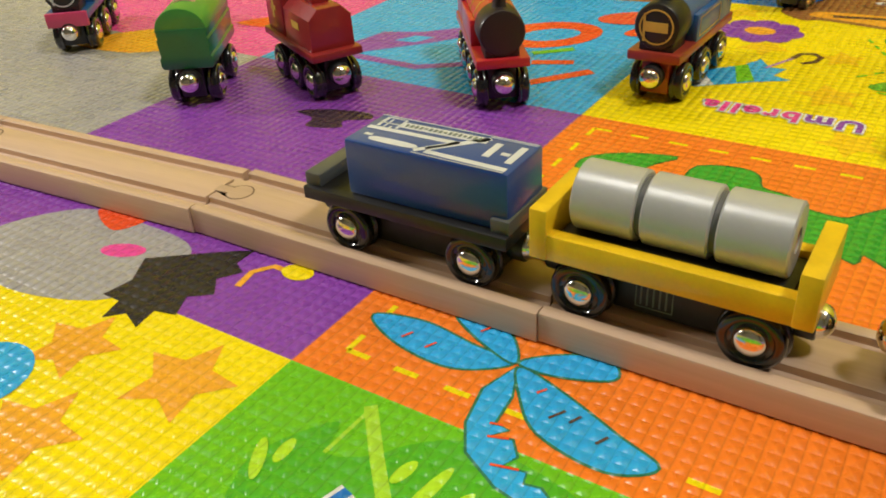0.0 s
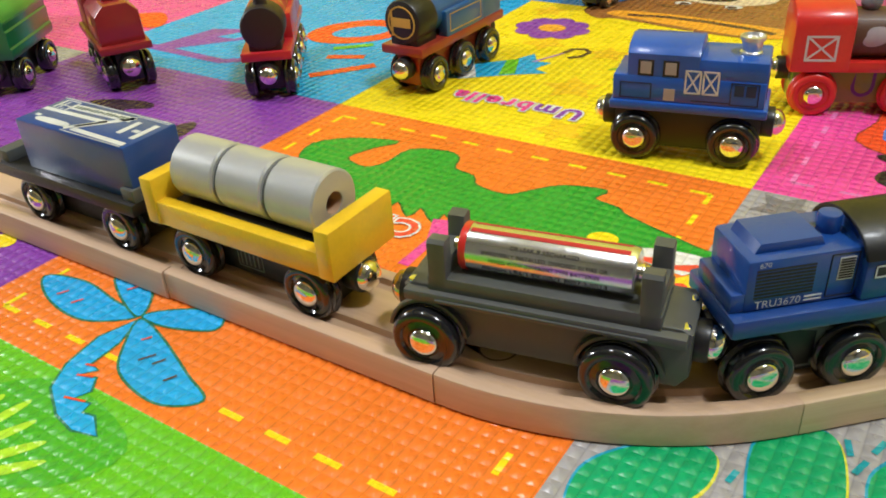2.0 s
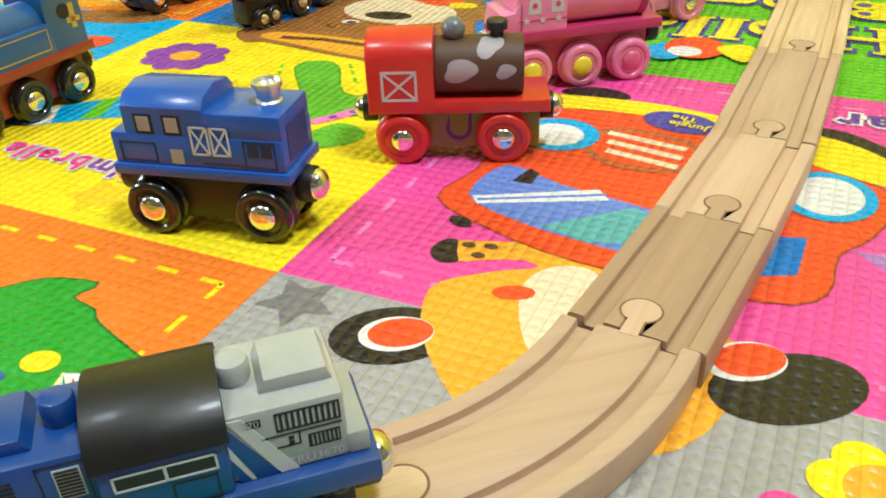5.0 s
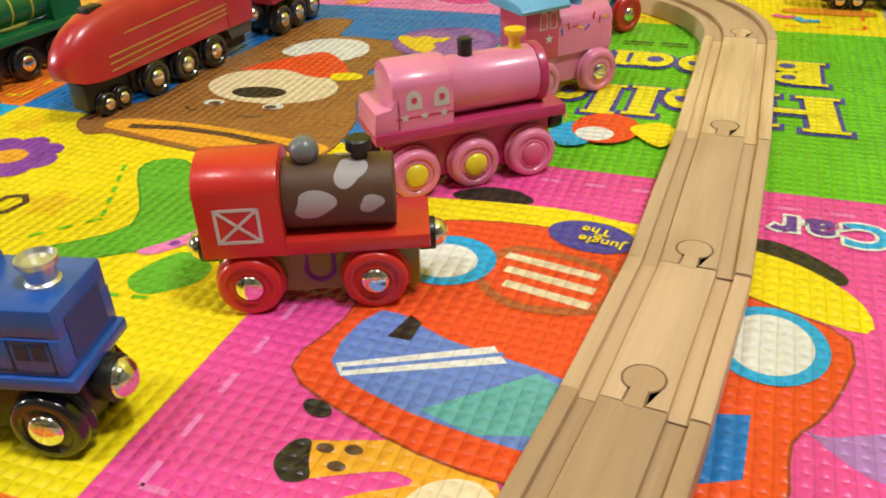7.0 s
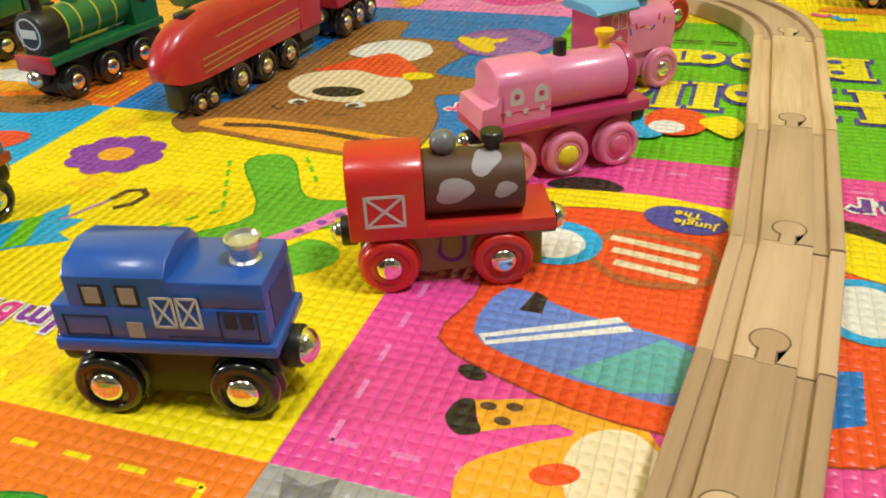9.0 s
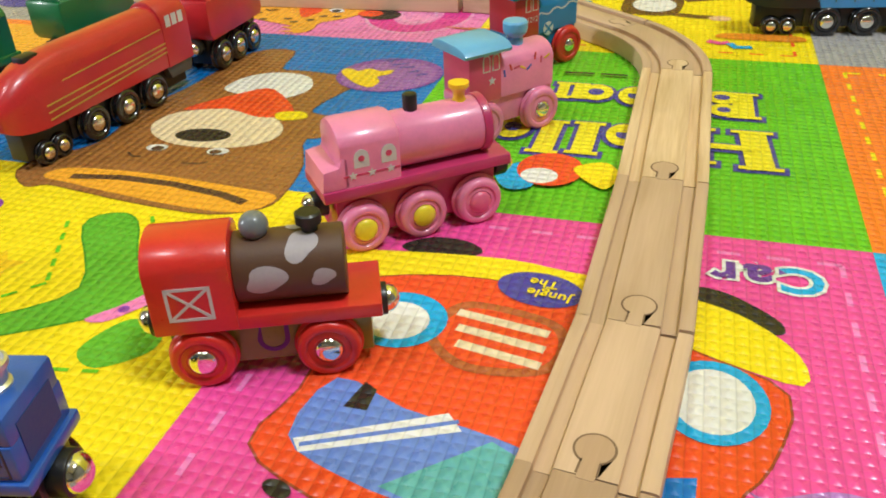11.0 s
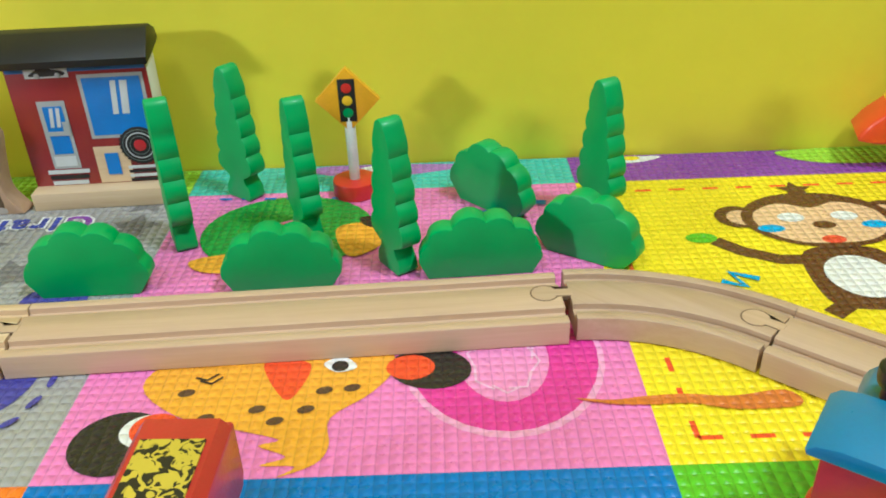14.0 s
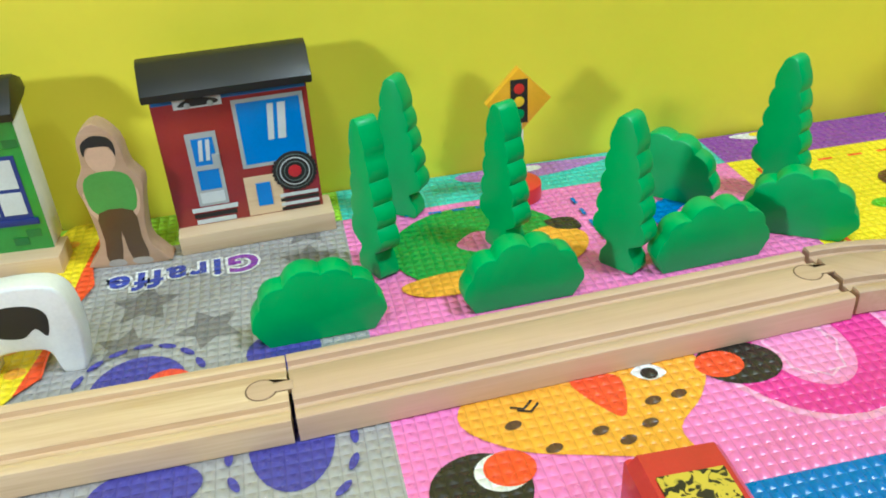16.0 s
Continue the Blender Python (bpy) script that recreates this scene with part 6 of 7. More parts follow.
        for x0 in (-62, -56, -50):
            part("cab_window", side_plate(rect(x0 * k, (x0 + 4.5) * k, 44, 51), 12.9, s), INKWHITE, cab, "white printed window")
        for wx in (24, 0, -24):
            wheel(ob, wx * k * 1.08, s, 7.4, r=10.2)
        for wx in (50, 61):
            wheel(ob, wx * k, s, 5.5, r=6.6, hub_r=3.6, width=5)
    return ob


def tender(x, y, heading, body, label, load=None, k=1.0):
    ob = thing("tender", label, "toy train", x, y, 0, heading, PARK)
    part("chassis", box(-28, 28, -7, 7, 5, 23, 0.8), MATTBLACK, ob)
    b = part("body", prism([(-30, 22), (30, 22), (33, 26), (33, 45), (32, 46.5), (-32, 46.5), (-33, 45), (-33, 26)], -14, 14, "y", 1.0), body, ob)
    part("rim", prism([(-14, 46.2), (14, 46.2), (11.2, 49.6), (-11.2, 49.6)], -30.5, 30.5, "x", 0.6), body, b)
    if load:
        part("coal_top", box(-21, 24, -9.6, 9.6, 49.4, 50.4, 0.3), load, b, "gold and black mottled load")
    for s in (1, -1):
        for x0 in (-19, 0, 19):
            wheel(ob, x0, s, 7.4, r=9.6)
    magnet(ob, 30, 17, 4.6)
    magnet(ob, -30, 17, 4.6, -1)
    return ob


def steam_engine(x, y, heading, body, plate, boxc, label, front=None, beam=None, dome=None, bands=None, trim=None, long=0, cab_h=60, wheels=(28, 0, -28), chassis=None, tanks=True):
    ob = thing("steam_engine", label, "toy train", x, y, 0, heading, PARK)
    part("chassis", box(-38 - long, 38, -7.5, 7.5, 5, 24, 0.8), chassis or MATTBLACK, ob)
    part("running_plate", box(-42 - long, 43, -14, 14, 23, 28, 0.8), plate, ob)
    if beam:
        part("buffer_beam", box(41, 44.5, -13.5, 13.5, 19, 28.5, 0.7), beam, ob, "red front beam")
    boiler = part("boiler", lathe([(0, 0), (11, 0), (11, 60 + long), (0, 60 + long)], (-22 - long, 0, 40.5), "x", 40), body, ob)
    sm = part("smokebox", lathe([(0, 0), (11.9, 0), (12.1, 0.5), (12.1, 15.5), (11.4, 16.6), (9.6, 17), (0, 17.2)], (24, 0, 40.5), "x", 40), boxc, ob)
    part("saddle", box(22, 40, -9, 9, 27, 36, 0.8), boxc, ob)
    part("funnel", lathe([(0, 0), (4.4, 0), (3.4, 2.5), (3.4, 7), (5.2, 8.2), (5.2, 10.2), (4.4, 10.5), (0, 9.8)], (32, 0, 51), "z"), boxc, sm)
    part("dome", lathe([(0, 0), (5, 0), (4.6, 4), (3.4, 6.4), (0, 7.4)], (8, 0, 50), "z"), dome or body, boiler, "rounded dome")
    cabpts = [(-13, 27), (13, 27), (13, cab_h - 9)] + arc(0, cab_h - 9, 13.4, 5, 175, 12, 9) + [(-13, cab_h - 9)]
    cab = part("cab", prism(cabpts, -40 - long, -18 - long, "x", 0.8), body, ob)
    for s in (1, -1):
        if tanks:
            part("side_tank", box(-20, 18, s * 10.5 - 3.2, s * 10.5 + 3.2, 27.5, 42, 0.8), body, ob)
        if trim:
            part("trim_line", join(frame_bars(-17, 15, 30, 40, 13.7, s, 0.5)), trim, ob, "fine printed border")
            part("cab_number", join(strip((-34, 36), (-34, 48), 3, 13.0, s), strip((-38, 40), (-30, 40), 2.5, 13.0, s)), trim, cab, "yellow printed figure as a bar")
        part("cab_window", side_plate(arc(-29 - long, cab_h - 15, 3.6, 0, 345, 16), 13.0, s), INKBLACK, cab)
        for wx in wheels:
            wheel(ob, wx, s, 7.6)
    if front:
        part("front_ring", join(lathe([(8.2, 0), (9.0, 0), (9.0, 0.3), (8.2, 0.3)], (41.1, 0, 40.5), "x", 32), prism(rect(-6, 6, 38, 43), 41.1, 41.4, "x", 0), prism(rect(-7, -5.8, 33, 47), 41.1, 41.4, "x", 0)), front, sm, "gold printed ring and bars")
    if bands:
        for bx in (-30, -16, -2, 12, 22):
            part("boiler_band", lathe([(11.0, 0), (11.25, 0.1), (11.25, 1.1), (11.0, 1.2)], (bx, 0, 40.5), "x", 40), bands, boiler, "printed boiler band")
    for zz in (1, -1):
        magnet(ob, 40 if zz > 0 else -40 - long, 15.5, 5.2, zz)
    return ob


shunter()
farm_engine()
pink_engine()
small_engine(0.0520, 0.3155, 48.1, PINKPAINT, ROSE, BABYBLUE, PINKPAINT, BABYBLUE, "pink toy engine with pale blue roof and printed sprinkles", True, "")
small_engine(0.0510, 0.4210, 54.0, TEALBLUE, CRIMSON, TEALBLUE, REDPAINT, MATTBLACK, "teal toy engine with red cab, red wheels and black funnel", False, "1212")
streamliner(-0.1670, 0.2850, -97.0, CRIMSON, None, GOLD, "glossy crimson streamlined toy engine with gold lines, on mat")
MOTTLE = material("gold_black_mottle", (0.55, 0.40, 0.03), 0.55, vary=0.2)
nt = MOTTLE.node_tree
spots = nt.nodes.new("ShaderNodeTexNoise")
spots.inputs["Scale"].default_value, spots.inputs["Detail"].default_value, spots.inputs["Distortion"].default_value = 260, 1, 1.2
nt.links.new([n for n in nt.nodes if n.type == "TEX_COORD"][0].outputs["Object"], spots.inputs["Vector"])
cut = nt.nodes.new("ShaderNodeValToRGB")
cut.color_ramp.elements[0].position, cut.color_ramp.elements[0].color = 0.47, (0.02, 0.015, 0.01, 1)
cut.color_ramp.elements[1].position, cut.color_ramp.elements[1].color = 0.51, (0.62, 0.47, 0.04, 1)
nt.links.new(spots.outputs["Fac"], cut.inputs["Fac"])
nt.links.new(cut.outputs["Color"], nt.nodes["Principled BSDF"].inputs["Base Color"])
tender(-0.1560, 0.3960, -92.0, CRIMSON, "crimson toy tender with a mottled gold and black load", MOTTLE)
streamliner(0.2560, 0.5250, 191.0, SKYBLUE, MATTBLACK, None, "bright blue streamlined toy engine with a black nose", 1.05, True)
steam_engine(-0.1980, 0.0690, -91.0, paint("engine_blue_paint", (0.02, 0.10, 0.30)), paint("brick_red_paint", (0.30, 0.035, 0.02)), MATTBLACK, "blue toy engine on red frames with gold-ringed black front", GOLD, None, YELLOWPAINT, None, GOLD, chassis=paint("brick_red_paint", (0.30, 0.035, 0.02)))
steam_engine(-0.2900, 0.0215, -52.0, CRIMSON, CRIMSON, paint("black_brown_paint", (0.022, 0.012, 0.010), 0.5, 0.1), "red toy engine with a blank dark smokebox front", None, None, YELLOWPAINT, GOLD, None, 10, wheels=(32, 8, -16, -38))
steam_engine(-0.2630, 0.2630, -97.0, GREENPAINT, GREENPAINT, MATTBLACK, "dark green toy engine with yellow boiler bands, on the mat", INKWHITE, CRIMSON, None, paint("band_yellow_ink", (0.55, 0.55, 0.04), 0.5, 0.0), None, 8, 58, tanks=False)
tender(-0.2470, 0.3800, -97.0, GREENPAINT, "dark green toy tender, on the mat", None)
steam_engine(-0.3650, 0.2850, -97.0, GREENPAINT, MATTBLACK, MATTBLACK, "green and black toy engine, on the mat", None, CRIMSON, None, None, None, 4, 58)
steam_engine(-0.6000, -0.0150, -50.0, paint("engine_blue_paint", (0.02, 0.10, 0.30)), paint("engine_blue_paint", (0.02, 0.10, 0.30)), MATTBLACK, "blue toy engine with a pinkish red front beam", INKWHITE, ROSE, None, None, None)


def maroon_tank():
    ob = thing("tank_engine", "maroon toy tank engine with sloped tank top, on the mat", "toy train", -0.3830, -0.0205, 0, -27.0, PARK)
    part("chassis", box(-34, 30, -7, 7, 5, 24, 0.8), MATTBLACK, ob)
    part("running_plate", box(-40, 34, -15, 15, 23.5, 28, 0.9), MAROON, ob)
    tank = part("tank", prism([(-13, 27.5), (13, 27.5), (12.5, 45), (7, 50.5), (-7, 50.5), (-12.5, 45)], -9, 29, "x", 0.9), MAROON, ob)
    part("filler", box(8, 18, -5, 5, 50, 54.5, 0.8), MAROON, tank)
    cab = part("cab", prism([(-13, 27.5), (13, 27.5), (13, 52)] + arc(0, 52, 13, 8, 172, 10, 8) + [(-13, 52)], -36, -10, "x", 0.9), MAROON, ob)
    for s in (1, -1):
        part("printed_figure", join(strip((-24, 36), (-24, 48), 3, 13.0, s), strip((-27, 42), (-20, 42), 2.4, 13.0, s)), GOLD, cab, "gold printed figure as a bar")
        part("printed_plate", side_plate(rect(4, 14, 37, 41), 13.0, s), GOLD, tank)
        for x in (-24, 0, 22):
            wheel(ob, x, s, 7.6)
    magnet(ob, 30, 15, 5.6)
    magnet(ob, -36, 15, 5.2, -1)


def green_tender():
    ob = thing("arched_tender", "green toy tender with an arched coal top, on the mat", "toy train", -0.4400, -0.0550, 0, -56.0, PARK)
    part("chassis", box(-28, 28, -7, 7, 5, 23, 0.8), MATTBLACK, ob)
    part("body", prism([(-13.5, 22), (13.5, 22), (14.5, 24), (14.5, 28), (13.6, 29), (14.2, 38), (13.4, 39), (14, 44), (-14, 44), (-13.4, 39), (-14.2, 38), (-13.6, 29), (-14.5, 28), (-14.5, 24)], -30, 30, "x", 0.7), GREENPAINT, ob)
    part("arched_top", prism(arc(0, 43, 14, 0, 180, 16, 12), -28, 29.4, "x", 0.8), BRIGHTGREEN, ob)
    part("coal", prism(arc(0, 44, 10, 0, 180, 12, 12.5), -24, 14, "x", 1.0), BOARD, ob)
    for s in (1, -1):
        for x in (-18, 18):
            wheel(ob, x, s, 7.6)
    magnet(ob, 29, 15.5, 5.4)
    magnet(ob, -29, 15.5, 5.2, -1)


def express(x, y, heading, lead):
    ob = thing("express_car", "orange-red and grey toy express " + ("nose car with sloped front" if lead else "coach, on the mat"), "toy train", x, y, 0, heading, PARK)
    if lead:
        side = [(-46, 20), (45, 20), (50, 17), (74, 15.5), (83, 16.5), (84.5, 19.5), (79, 28), (66, 40), (50, 50.5), (32, 56.5), (14, 58), (-43, 58), (-46, 56)]
    else:
        side = [(-46, 20), (60, 20), (60, 56), (57, 58), (-43, 58), (-46, 56)]
    body = part("body", prism(side, -14.5, 14.5, "y", 2.6, 4), EXPRESSRED, ob)
    for s in (1, -1):
        x1 = 18 if lead else 56
        pts = [(-44, 21.5), (x1 + (10 if lead else 0), 21.5), (x1 + (8 if lead else 0), 32)] + ([(x1 + 5, 38), (x1 - 1, 43.5), (x1 - 9, 46.6), (x1 - 18, 47.5)] if lead else [(x1 + 2, 42), (x1 - 6, 47.5)]) + [(-44, 47.5)]
        part("grey_flank", side_plate(pts, 14.5, s, 0.25), WARMGREY, body, "warm grey painted flank")
        win = part("window_strip", side_plate([(-22, 33), (10, 33), (13, 36), (11, 43.5), (-22, 43.5)], 14.7, s, 0.2), INKBLACK, body, "black window strip")
        part("pane", join(frame_bars(-20, -6, 34.5, 42, 14.85, s, 0.5), frame_bars(-4, 9, 34.5, 42, 14.85, s, 0.5)), INKWHITE, win)
        hatch = side_plate(rect(-42, -28, 22, 46.5), 14.7, s, 0.2)
        h = part("hatched_panel", hatch, INKWHITE, body, "black and white striped panel")
        g = None
        for k in range(9):
            zz = 22.2 + 2.6 * k
            st = strip((-41.8, zz), (-35.2, min(46.2, zz + 3.6)), 1.1, 14.88, s)
            st = join(st, strip((-28.2, zz), (-34.8, min(46.2, zz + 3.6)), 1.1, 14.88, s))
            g = st if g is None else join(g, st)
        part("hatching", g, INKBLACK, h)
        if lead:
            part("cab_window", side_plate([(37, 34), (42, 34), (44, 40), (41, 45), (36, 43)], 14.55, s, 0.2), INKBLACK, body)
            part("printed_mark", join(strip((19, 40), (21, 34), 1.2, 14.75, s), strip((21, 34), (24, 42), 1.0, 14.75, s), strip((11, 37), (20, 38), 1.2, 14.77, s), strip((14, 35), (18, 41), 1.0, 14.77, s)), EXPRESSRED, body, "red printed mark")
        for wx in ((19.5, -19.5) if lead else (38, -24)):
            part("wheel_box", box(wx - 11, wx + 11, -11, 11, 6, 20.5, 0.7), MATTBLACK, ob)
            wheel(ob, wx, s, 11.2, r=10.4, hub=BUTTER if wx > 0 and lead else CHROME, width=4)
    if lead:
        part("windscreen", prism([(70, 36.5), (50, 50.6), (32, 56.7), (14, 58.2), (6, 58.2), (6, 56.0), (14, 51.8), (34, 49.0), (52, 42.5), (64, 36.5)], -14.62, 14.62, "y", 0.1), YELLOWPAINT, body, "yellow edged windscreen")
        part("windscreen_glass", prism([(67, 39.0), (50, 50.9), (32, 57.0), (16, 58.4), (13, 57.2), (18, 53.6), (35, 50.8), (53, 44.2), (63, 38.6)], -14.75, 14.75, "y", 0.1), paint("dark_glass_paint", (0.05, 0.05, 0.03)), body, "dark painted glass")
    part("underframe", box(-44, 24 if lead else 52, -9, 9, 12, 20.5, 0.5), MATTBLACK, ob)
    magnet(ob, -44, 15, 5.2, -1)
    if not lead:
        magnet(ob, 56, 15, 5.2)


maroon_tank()
green_tender()
express(0.2470, 0.6715, 164.0, True)
express(0.3600, 0.6450, 166.0, False)

# ---- trees, bushes, sign, houses, figures by the wall ----
def tree(x, y, heading, h=80, w=26, lean=0):
    ob = thing("toy_tree", "tall green painted wooden toy tree with scalloped edges", "toy tree", x, y, 0, heading, "toy trees by the wall")
    right = []
    n = 5
    z0 = 17.0
    for i in range(n):
        a, b = z0 + (h - 6 - z0) * i / n, z0 + (h - 6 - z0) * (i + 1) / n
        wid = w / 2 * 1.08 * (1 - 0.68 * ((a - z0) / (h - z0)) ** 1.15)
        wid2 = w / 2 * 1.08 * (1 - 0.68 * ((b - z0) / (h - z0)) ** 1.15)
        for j in range(5):
            t = j / 5
            right.append(((wid + (wid2 - wid) * t) * (0.85 + 0.17 * math.sin(math.pi * t) ** 0.7) + 0.3, a + (b - a) * t))
    top = arc(0, h - 6, w / 2 * 0.36, 10, 170, 8, 6)
    right = [(8.5, 0), (10.0, 2.0), (9.5, 7), (6.5, 11.5), (6.2, 13.5)] + right
    pts = right + top + [(-u, v) for u, v in right[::-1]]
    part("board", prism(pts, -5.5, 5.5, "y", 0.9), TREEGREEN, ob)
    return ob


for x, y, a, h, w in ((-0.2128, 0.6200, -66, 80, 25), (-0.1905, 0.6740, -38, 78, 26), (-0.1480, 0.6230, -64, 77, 25), (-0.0998, 0.5895, -56, 78, 27), (0.0063, 0.6330, -62, 77, 27)):
    tree(x, y, a, h, w)


def bush(x, y, heading, length=57, h=35):
    ob = thing("toy_bush", "low green painted wooden toy bush with a lobed top", "toy bush", x, y, 0, heading, "toy bushes by the track")
    hl = length / 2
    # the outline is the outer edge of round lobes, as the jigsaw cut it
    lobes = [(u * hl, v * h, r * h) for u, v, r in ((-0.56, 0.30, 0.34), (-0.52, 0.56, 0.25), (-0.14, 0.71, 0.28), (0.26, 0.70, 0.25), (0.56, 0.53, 0.25), (0.64, 0.28, 0.28), (0, 0.40, 0.40))]
    pts = [(hl - 7, 0)]
    for k in range(81):
        a = math.pi * k / 80
        d, o = Vector((math.cos(a), math.sin(a))), Vector((0, 0.25 * h))
        far = 0
        for u, v, r in lobes:
            w = Vector((u, v)) - o
            along = w.dot(d)
            q = r * r - (w.length_squared - along * along)
            if q > 0:
                far = max(far, along + math.sqrt(q))
        pts.append(tuple(o + d * far))
    pts.append((-hl + 7, 0))
    part("board", prism(pts, -5.5, 5.5, "y", 0.9), TREEGREEN, ob)
    return ob


bush(-0.2450, 0.5765, 2, 60, 36)
bush(-0.1540, 0.5760, 2, 60, 33)
bush(-0.0600, 0.5825, 3, 64, 33)
bush(-0.0060, 0.5930, -34, 54, 35)
bush(-0.0500, 0.6490, -48, 54, 38)


def road_sign():
    ob = thing("toy_road_sign", "yellow diamond traffic-light sign on white post with red base", "toy sign", -0.1268, 0.6720, 0, 0)
    part("base", rod(12.8, 9.5, (0, 0, 0), "z", 1.0, 40), REDPAINT, ob)
    part("post", rod(3.0, 42, (0, 0, 9), "z", 0.3), WHITEPAINT, ob)
    d = part("board", prism([(0, 39), (17.6, 57), (0, 75), (-17.6, 57)], -2.6, 2.6, "y", 0.5), paint("sign_yellow_paint", (0.85, 0.42, 0.01)), ob)
    p = part("signal_panel", box(-4.6, 4.6, -2.95, -2.55, 45, 69, 0.1), INKBLACK, d, "black printed signal panel")
    for z, c in ((64, REDPAINT), (57, YELLOWPAINT), (50, LAMPGREEN)):
        part("signal_dot", rod(2.8, 0.2, (0, -2.9, z), "-y", 0.05, 20), c, p)


def toy_house(x, y, heading, wallc, label, garage):
    ob = thing("toy_house", label, "toy house", x, y, 0, heading, "toy houses by the wall")
    part("foot_block", box(-38, 42, -10, 12, 0, 10.5, 0.5), PLY, ob, "bare wooden foot block")
    body = part("body", box(-37.5, 37.5, 1.5, 20, 10, 85, 0.4), WHITEPAINT, ob)
    face = part("front", box(-37.6, 37.6, 0.9, 1.6, 10.4, 86, 0.1), wallc, ob, "printed house front")
    part("roof", prism([(-4.5, 80.5), (-5.5, 84.5), (6, 96.5), (13, 97.5), (22, 93), (24, 87), (20, 85), (2, 81.5)], -40.5, 40.5, "x", 0.7), MATTBLACK, ob, "black painted wedge roof")
    y0 = 0.9

    def pr(x0, x1, z0, z1, c, lift=0.2, nm="printed_panel", parent=face, lab=""):
        return part(nm, box(x0, x1, y0 - lift, y0 - lift + 0.25, z0, z1, 0), c, parent, lab)
    if garage:
        pr(-37, 37, 77, 84, paint("band_blue_ink", (0.02, 0.12, 0.36), 0.5, 0.0), 0.2, "blue_band")
        pr(-27, -4, 74, 81, INKWHITE, 0.4, "sign_plate", face, "pale sign plate with a dark shape")
        part("sign_shape", prism(rounded([(-25, 75.6), (-21, 75.0), (-9, 75.0), (-5.5, 76), (-7, 77.6), (-12, 78.6), (-17, 80), (-22, 77.8)], 3), y0 - 0.6, y0 - 0.4, "y", 0), INKBLACK, face)
        for cx in (-20.5, -9.5):
            part("sign_wheel", rod(1.5, 0.3, (cx, y0 - 0.55, 75.4), "-y", 0.05, 16), SILVER, face)
        d = pr(-25, -10, 21, 61, SILVER, 0.4, "door", face, "printed door in a pale frame")
        part("door_glass", box(-22.5, -12, y0 - 0.6, y0 - 0.4, 30, 58, 0), WINDOWBLUE, d)
        part("glare", join(prism([(-20.5, 46), (-18.5, 46), (-17, 57), (-19, 57)], y0 - 0.8, y0 - 0.6, "y", 0), prism([(-17, 46), (-15, 46), (-13.5, 57), (-15.5, 57)], y0 - 0.8, y0 - 0.6, "y", 0)), INKWHITE, d)
        part("door_rivets", box(-23.5, -11.5, y0 - 0.7, y0 - 0.55, 22.5, 28.5, 0), INKWHITE, d)
        part("door_handle", join(box(-23, -12, y0 - 0.9, y0 - 0.6, 41, 43.5, 0), box(-14, -10.5, y0 - 1.0, y0 - 0.6, 41, 49, 0)), SILVER, d)
        for k in range(3):
            pr(-28 - k * 0.6, -8 + k, 11 + 3.4 * k, 13.4 + 3.4 * k, INKWHITE if k != 1 else INKBLACK, 0.45, "step", face)
        w = pr(0, 35, 38, 75, SILVER, 0.4, "window", face, "big printed window in a grey frame")
        part("window_glass", box(2, 33, y0 - 0.6, y0 - 0.4, 40, 73, 0), WINDOWBLUE, w)
        part("glare", join(prism([(15, 52), (18, 52), (20, 71), (17, 71)], y0 - 0.8, y0 - 0.6, "y", 0), prism([(20, 52), (24, 52), (26, 71), (22, 71)], y0 - 0.8, y0 - 0.6, "y", 0)), INKWHITE, w)
        b = pr(-1, 18, 11, 33, PLY, 0.4, "plate", face, "cream plate")
        part("plate_bar", box(4.5, 12, y0 - 0.8, y0 - 0.5, 16, 29, 0), WINDOWBLUE, b, "blue bar on the plate")
        for k in range(4):
            pr(16, 36, 11 + 2.6 * k, 12.8 + 2.6 * k, INKWHITE if k % 2 else INKBLACK, 0.45, "stack_line", face)
        t = part("tyre", lathe([(0, 0), (11.0, 0), (11.0, 0.5), (9, 0.9), (5, 0.7), (0, 0.7)], (25.5, y0 - 0.4, 33), "-y", 32), INKBLACK, face, "black printed tyre")
        tread = [(25.5 + (11.9 if k % 2 else 10.9) * math.cos(math.pi * k / 28), 33 + (11.9 if k % 2 else 10.9) * math.sin(math.pi * k / 28)) for k in range(56)]
        part("tyre_tread", prism(tread, y0 - 0.55, y0 - 0.2, "y", 0), INKBLACK, t)
        for kr in (5.2, 9.2):
            part("tyre_ring", lathe([(kr, 0), (kr + 0.35, 0), (kr + 0.35, 0.2), (kr, 0.2)], (25.5, y0 - 1.25, 33), "-y", 28), INKGREY, t)
        part("tyre_hub", rod(3.4, 0.4, (25.5, y0 - 1.0, 33), "-y", 0.1, 20), CRIMSON, t)
        part("tyre_ring", lathe([(7.2, 0), (7.8, 0), (7.8, 0.2), (7.2, 0.2)], (25.5, y0 - 1.15, 33), "-y", 28), INKWHITE, t)
    else:
        pr(-37, 37, 66, 84, paint("house_green", (0.05, 0.30, 0.04)), 0.2, "green_band")
        for k in range(8):
            pr(-36 + 8.6 * k, -31.8 + 8.6 * k, 66, 76, YELLOWPAINT if k % 2 else INKWHITE, 0.5, "awning_stripe", face)
        w = pr(5, 33, 28, 62, NAVYINK, 0.4, "window", face, "dark blue framed window")
        part("pane", join(box(8, 18, y0 - 0.6, y0 - 0.4, 45, 60, 0), box(20, 31, y0 - 0.6, y0 - 0.4, 45, 60, 0), box(8, 18, y0 - 0.6, y0 - 0.4, 31, 43, 0), box(20, 31, y0 - 0.6, y0 - 0.4, 31, 43, 0)), INKWHITE, w)
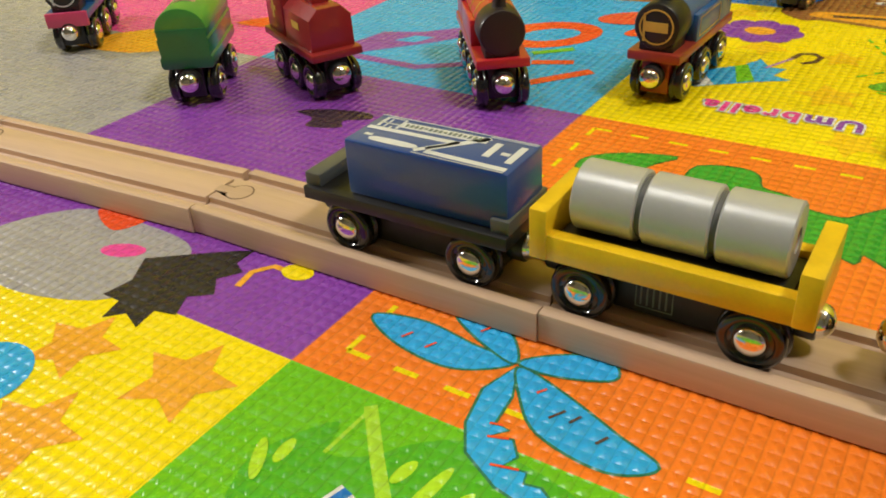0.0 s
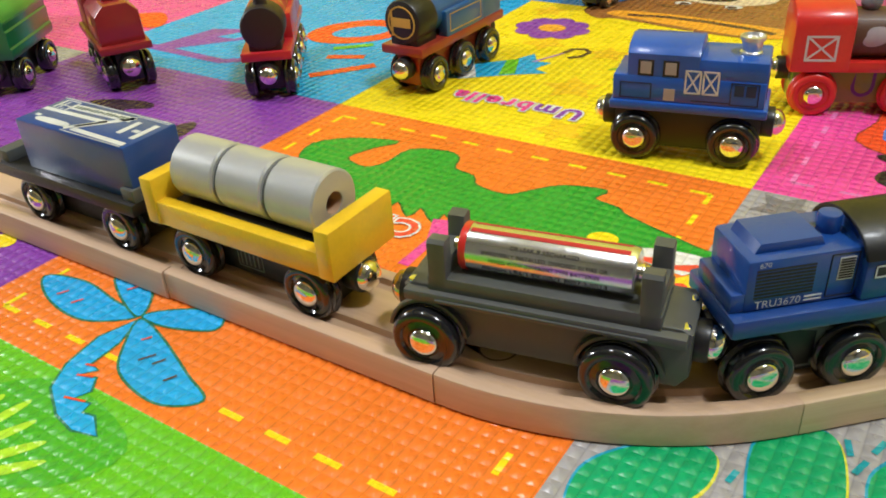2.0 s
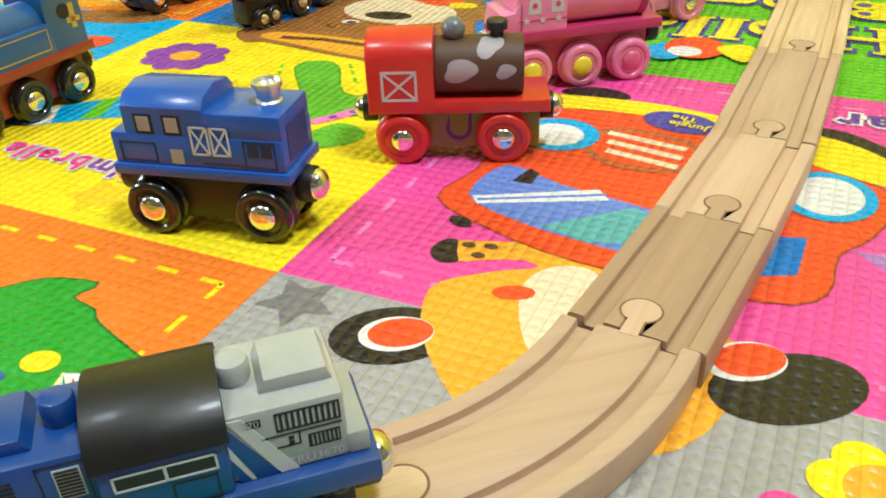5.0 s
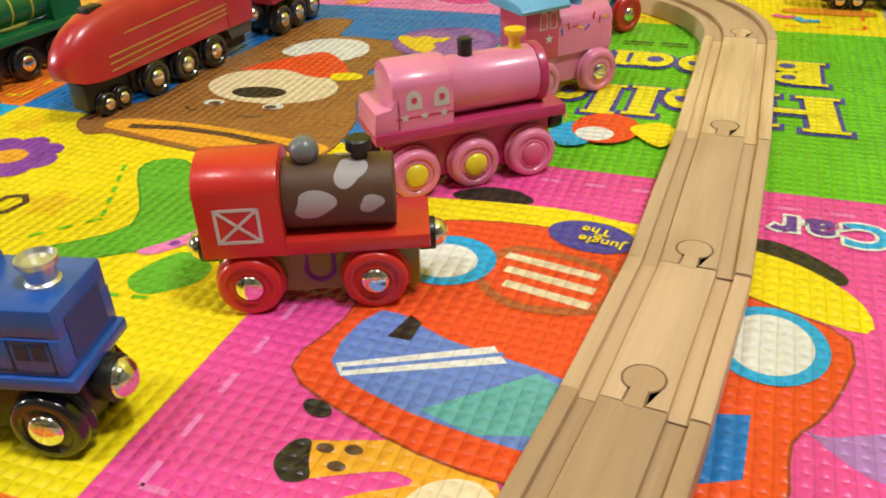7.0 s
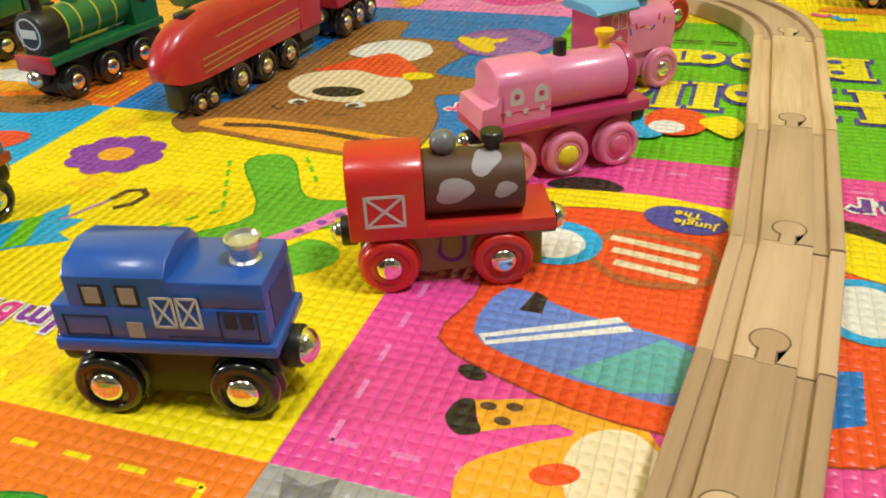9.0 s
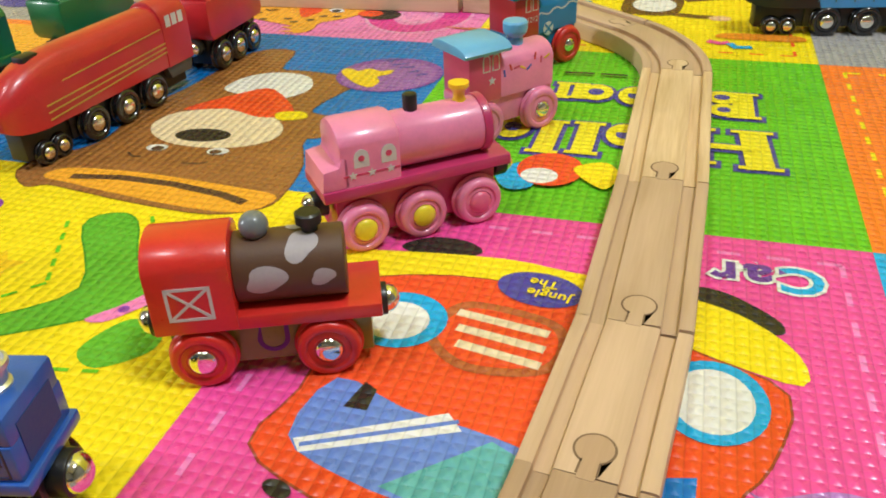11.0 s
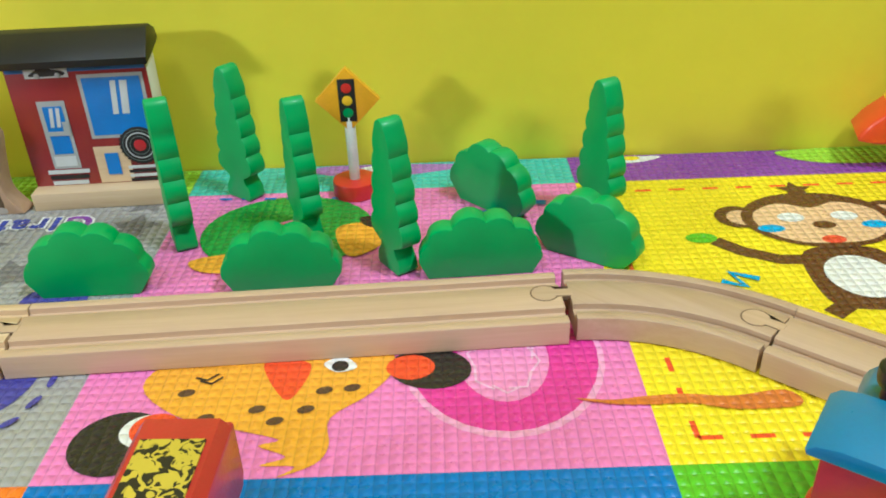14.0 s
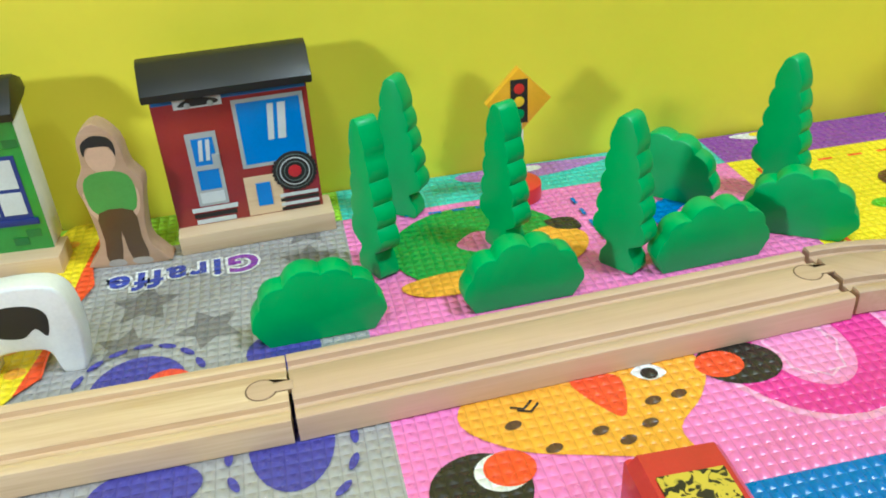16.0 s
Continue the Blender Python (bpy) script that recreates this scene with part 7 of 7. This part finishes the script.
        part("vase", prism(rounded([(11, 31.5), (16, 31.5), (17, 36), (14.5, 40), (15, 42), (12, 42), (12.5, 40), (10, 36)], 3), y0 - 0.8, y0 - 0.6, "y", 0), paint("vase_orange", (0.80, 0.25, 0.02)), w, "orange printed vase")
        part("sill", box(4, 35, y0 - 0.9, y0 - 0.4, 25, 28.5, 0.1), NAVYINK, w)
        d = part("door", prism([(-22, 14), (-4, 14), (-4, 46)] + arc(-13, 46, 9, 5, 175, 10, 9) + [(-22, 46)], y0 - 0.5, y0 - 0.2, "y", 0), YELLOWPAINT, face, "arched door with a yellow frame")
        part("door_leaf", prism([(-20, 14), (-6, 14), (-6, 46)] + arc(-13, 46, 7, 5, 175, 10, 7) + [(-20, 46)], y0 - 0.8, y0 - 0.5, "y", 0), WINDOWBLUE, d)
        for k in range(3):
            pr(-28 + k, 0 - k * 2, 10.8 + 2.4 * k, 12.4 + 2.4 * k, NAVYINK if k % 2 else YELLOWPAINT, 0.5, "step", face)
        for bx, bz in ((27, 18), (20, 14), (30, 66), (8, 66), (-30, 40), (-33, 22)):
            part("brick_mark", join(prism(rect(bx, bx + 7, bz, bz + 4), y0 - 0.4, y0 - 0.2, "y", 0)), paint("brick_green", (0.02, 0.16, 0.03)), face)


NAVYINK = paint("navy_house_ink", (0.015, 0.03, 0.20), 0.5, 0.0)
road_sign()
toy_house(-0.2715, 0.6740, 2.9, MAROON, "red toy garage block with black roof, by the wall", True)
toy_house(-0.4085, 0.6740, -3.0, paint("house_green", (0.05, 0.30, 0.04)), "green toy shop block with black roof, by the wall", False)


def board_figure():
    """A flat cut-out standing figure kept as one plain painted board."""
    out = rounded([(-18, 0), (18, 0), (18, 4), (12, 14), (14, 34), (16, 46), (11, 54), (9, 68), (0, 77), (-9, 70), (-10, 56), (-15, 46), (-13, 34), (-12, 14), (-18, 4)], 3)
    bm = prism(out, -6, 6, "y", 0.9)

    def flat(pts, i, lift):
        b = prism(rounded(pts, 3), -6.05 - lift, -5.9, "y", 0)
        for f in b.faces:
            f.material_index = i
        return b
    for side in (-1, 1):
        bm = join(bm, flat([(side * 9, 44), (side * 13, 42), (side * 12, 32), (side * 8, 27), (side * 7, 31), (side * 9.5, 36)], 3, 0.06))
    bm = join(bm, flat([(-6.5, 62), (0, 68), (6.5, 62), (5.5, 55), (0, 51.5), (-5.5, 55)], 3, 0.08), flat([(-7.5, 61), (-7.5, 67), (-2, 71), (5, 70), (7.5, 66), (7, 60), (5, 65), (-2, 65.5), (-5.5, 65)], 4, 0.14), flat([(-9, 4), (-10, 0.8), (-2, 0.8), (-3, 4)], 5, 0.14), flat([(2, 4), (3, 0.8), (11, 0.8), (10, 4)], 5, 0.14))
    bm = join(bm, flat([(-10, 50), (0, 53), (10, 50), (12, 40), (8, 30), (-8, 30), (-12, 40)], 1, 0.1), flat([(-8, 31), (8, 31), (9, 16), (10, 4), (2, 4), (0, 20), (-3, 4), (-10, 4), (-9, 16)], 2, 0.12))
    ob = tagged(new("wooden_figure", mesh_of("wooden_figure", bm, [BOARD, paint("shirt_green", (0.10, 0.32, 0.06)), paint("trouser_brown", (0.10, 0.055, 0.02)), paint("pale_tan_paint", (0.62, 0.40, 0.27)), INKBLACK, WARMGREY])), "flat wooden cut-out toy figure painted green and brown", "toy figure")
    ob.matrix_basis = pose(-0.3340, 0.6670, 0, 0, 0, -4.8)


def board_animal():
    """A thick white cut-out with black patches, kept plain."""
    out = rounded([(-26, 14), (-25, 3), (-22, 0), (-15, 0), (-13, 6), (-9, 12), (4, 13), (10, 11), (12, 3), (14, 0), (21, 0), (23, 3), (25, 18), (24, 34), (19, 42), (8, 44), (-8, 43), (-20, 42), (-27, 34)], 3)
    bm = prism(out, -6, 6, "y", 1.6, 3)
    for pts in ([(-8, 22), (2, 20), (8, 24), (12, 20), (14, 30), (8, 35), (-4, 35), (-9, 30)], [(-22, 24), (-16, 16), (-13, 24), (-16, 32), (-22, 32)]):
        b = prism(rounded(pts, 4), -6.1, -5.95, "y", 0)
        for f in b.faces:
            f.material_index = 1
        bm = join(bm, b)
    ob = tagged(new("wooden_animal", mesh_of("wooden_animal", bm, [WHITEPAINT, INKBLACK])), "thick white cut-out toy with black painted patches", "toy figure")
    ob.matrix_basis = pose(-0.3660, 0.5850, 0, 0, 0, -4.0)


board_figure()
board_animal()
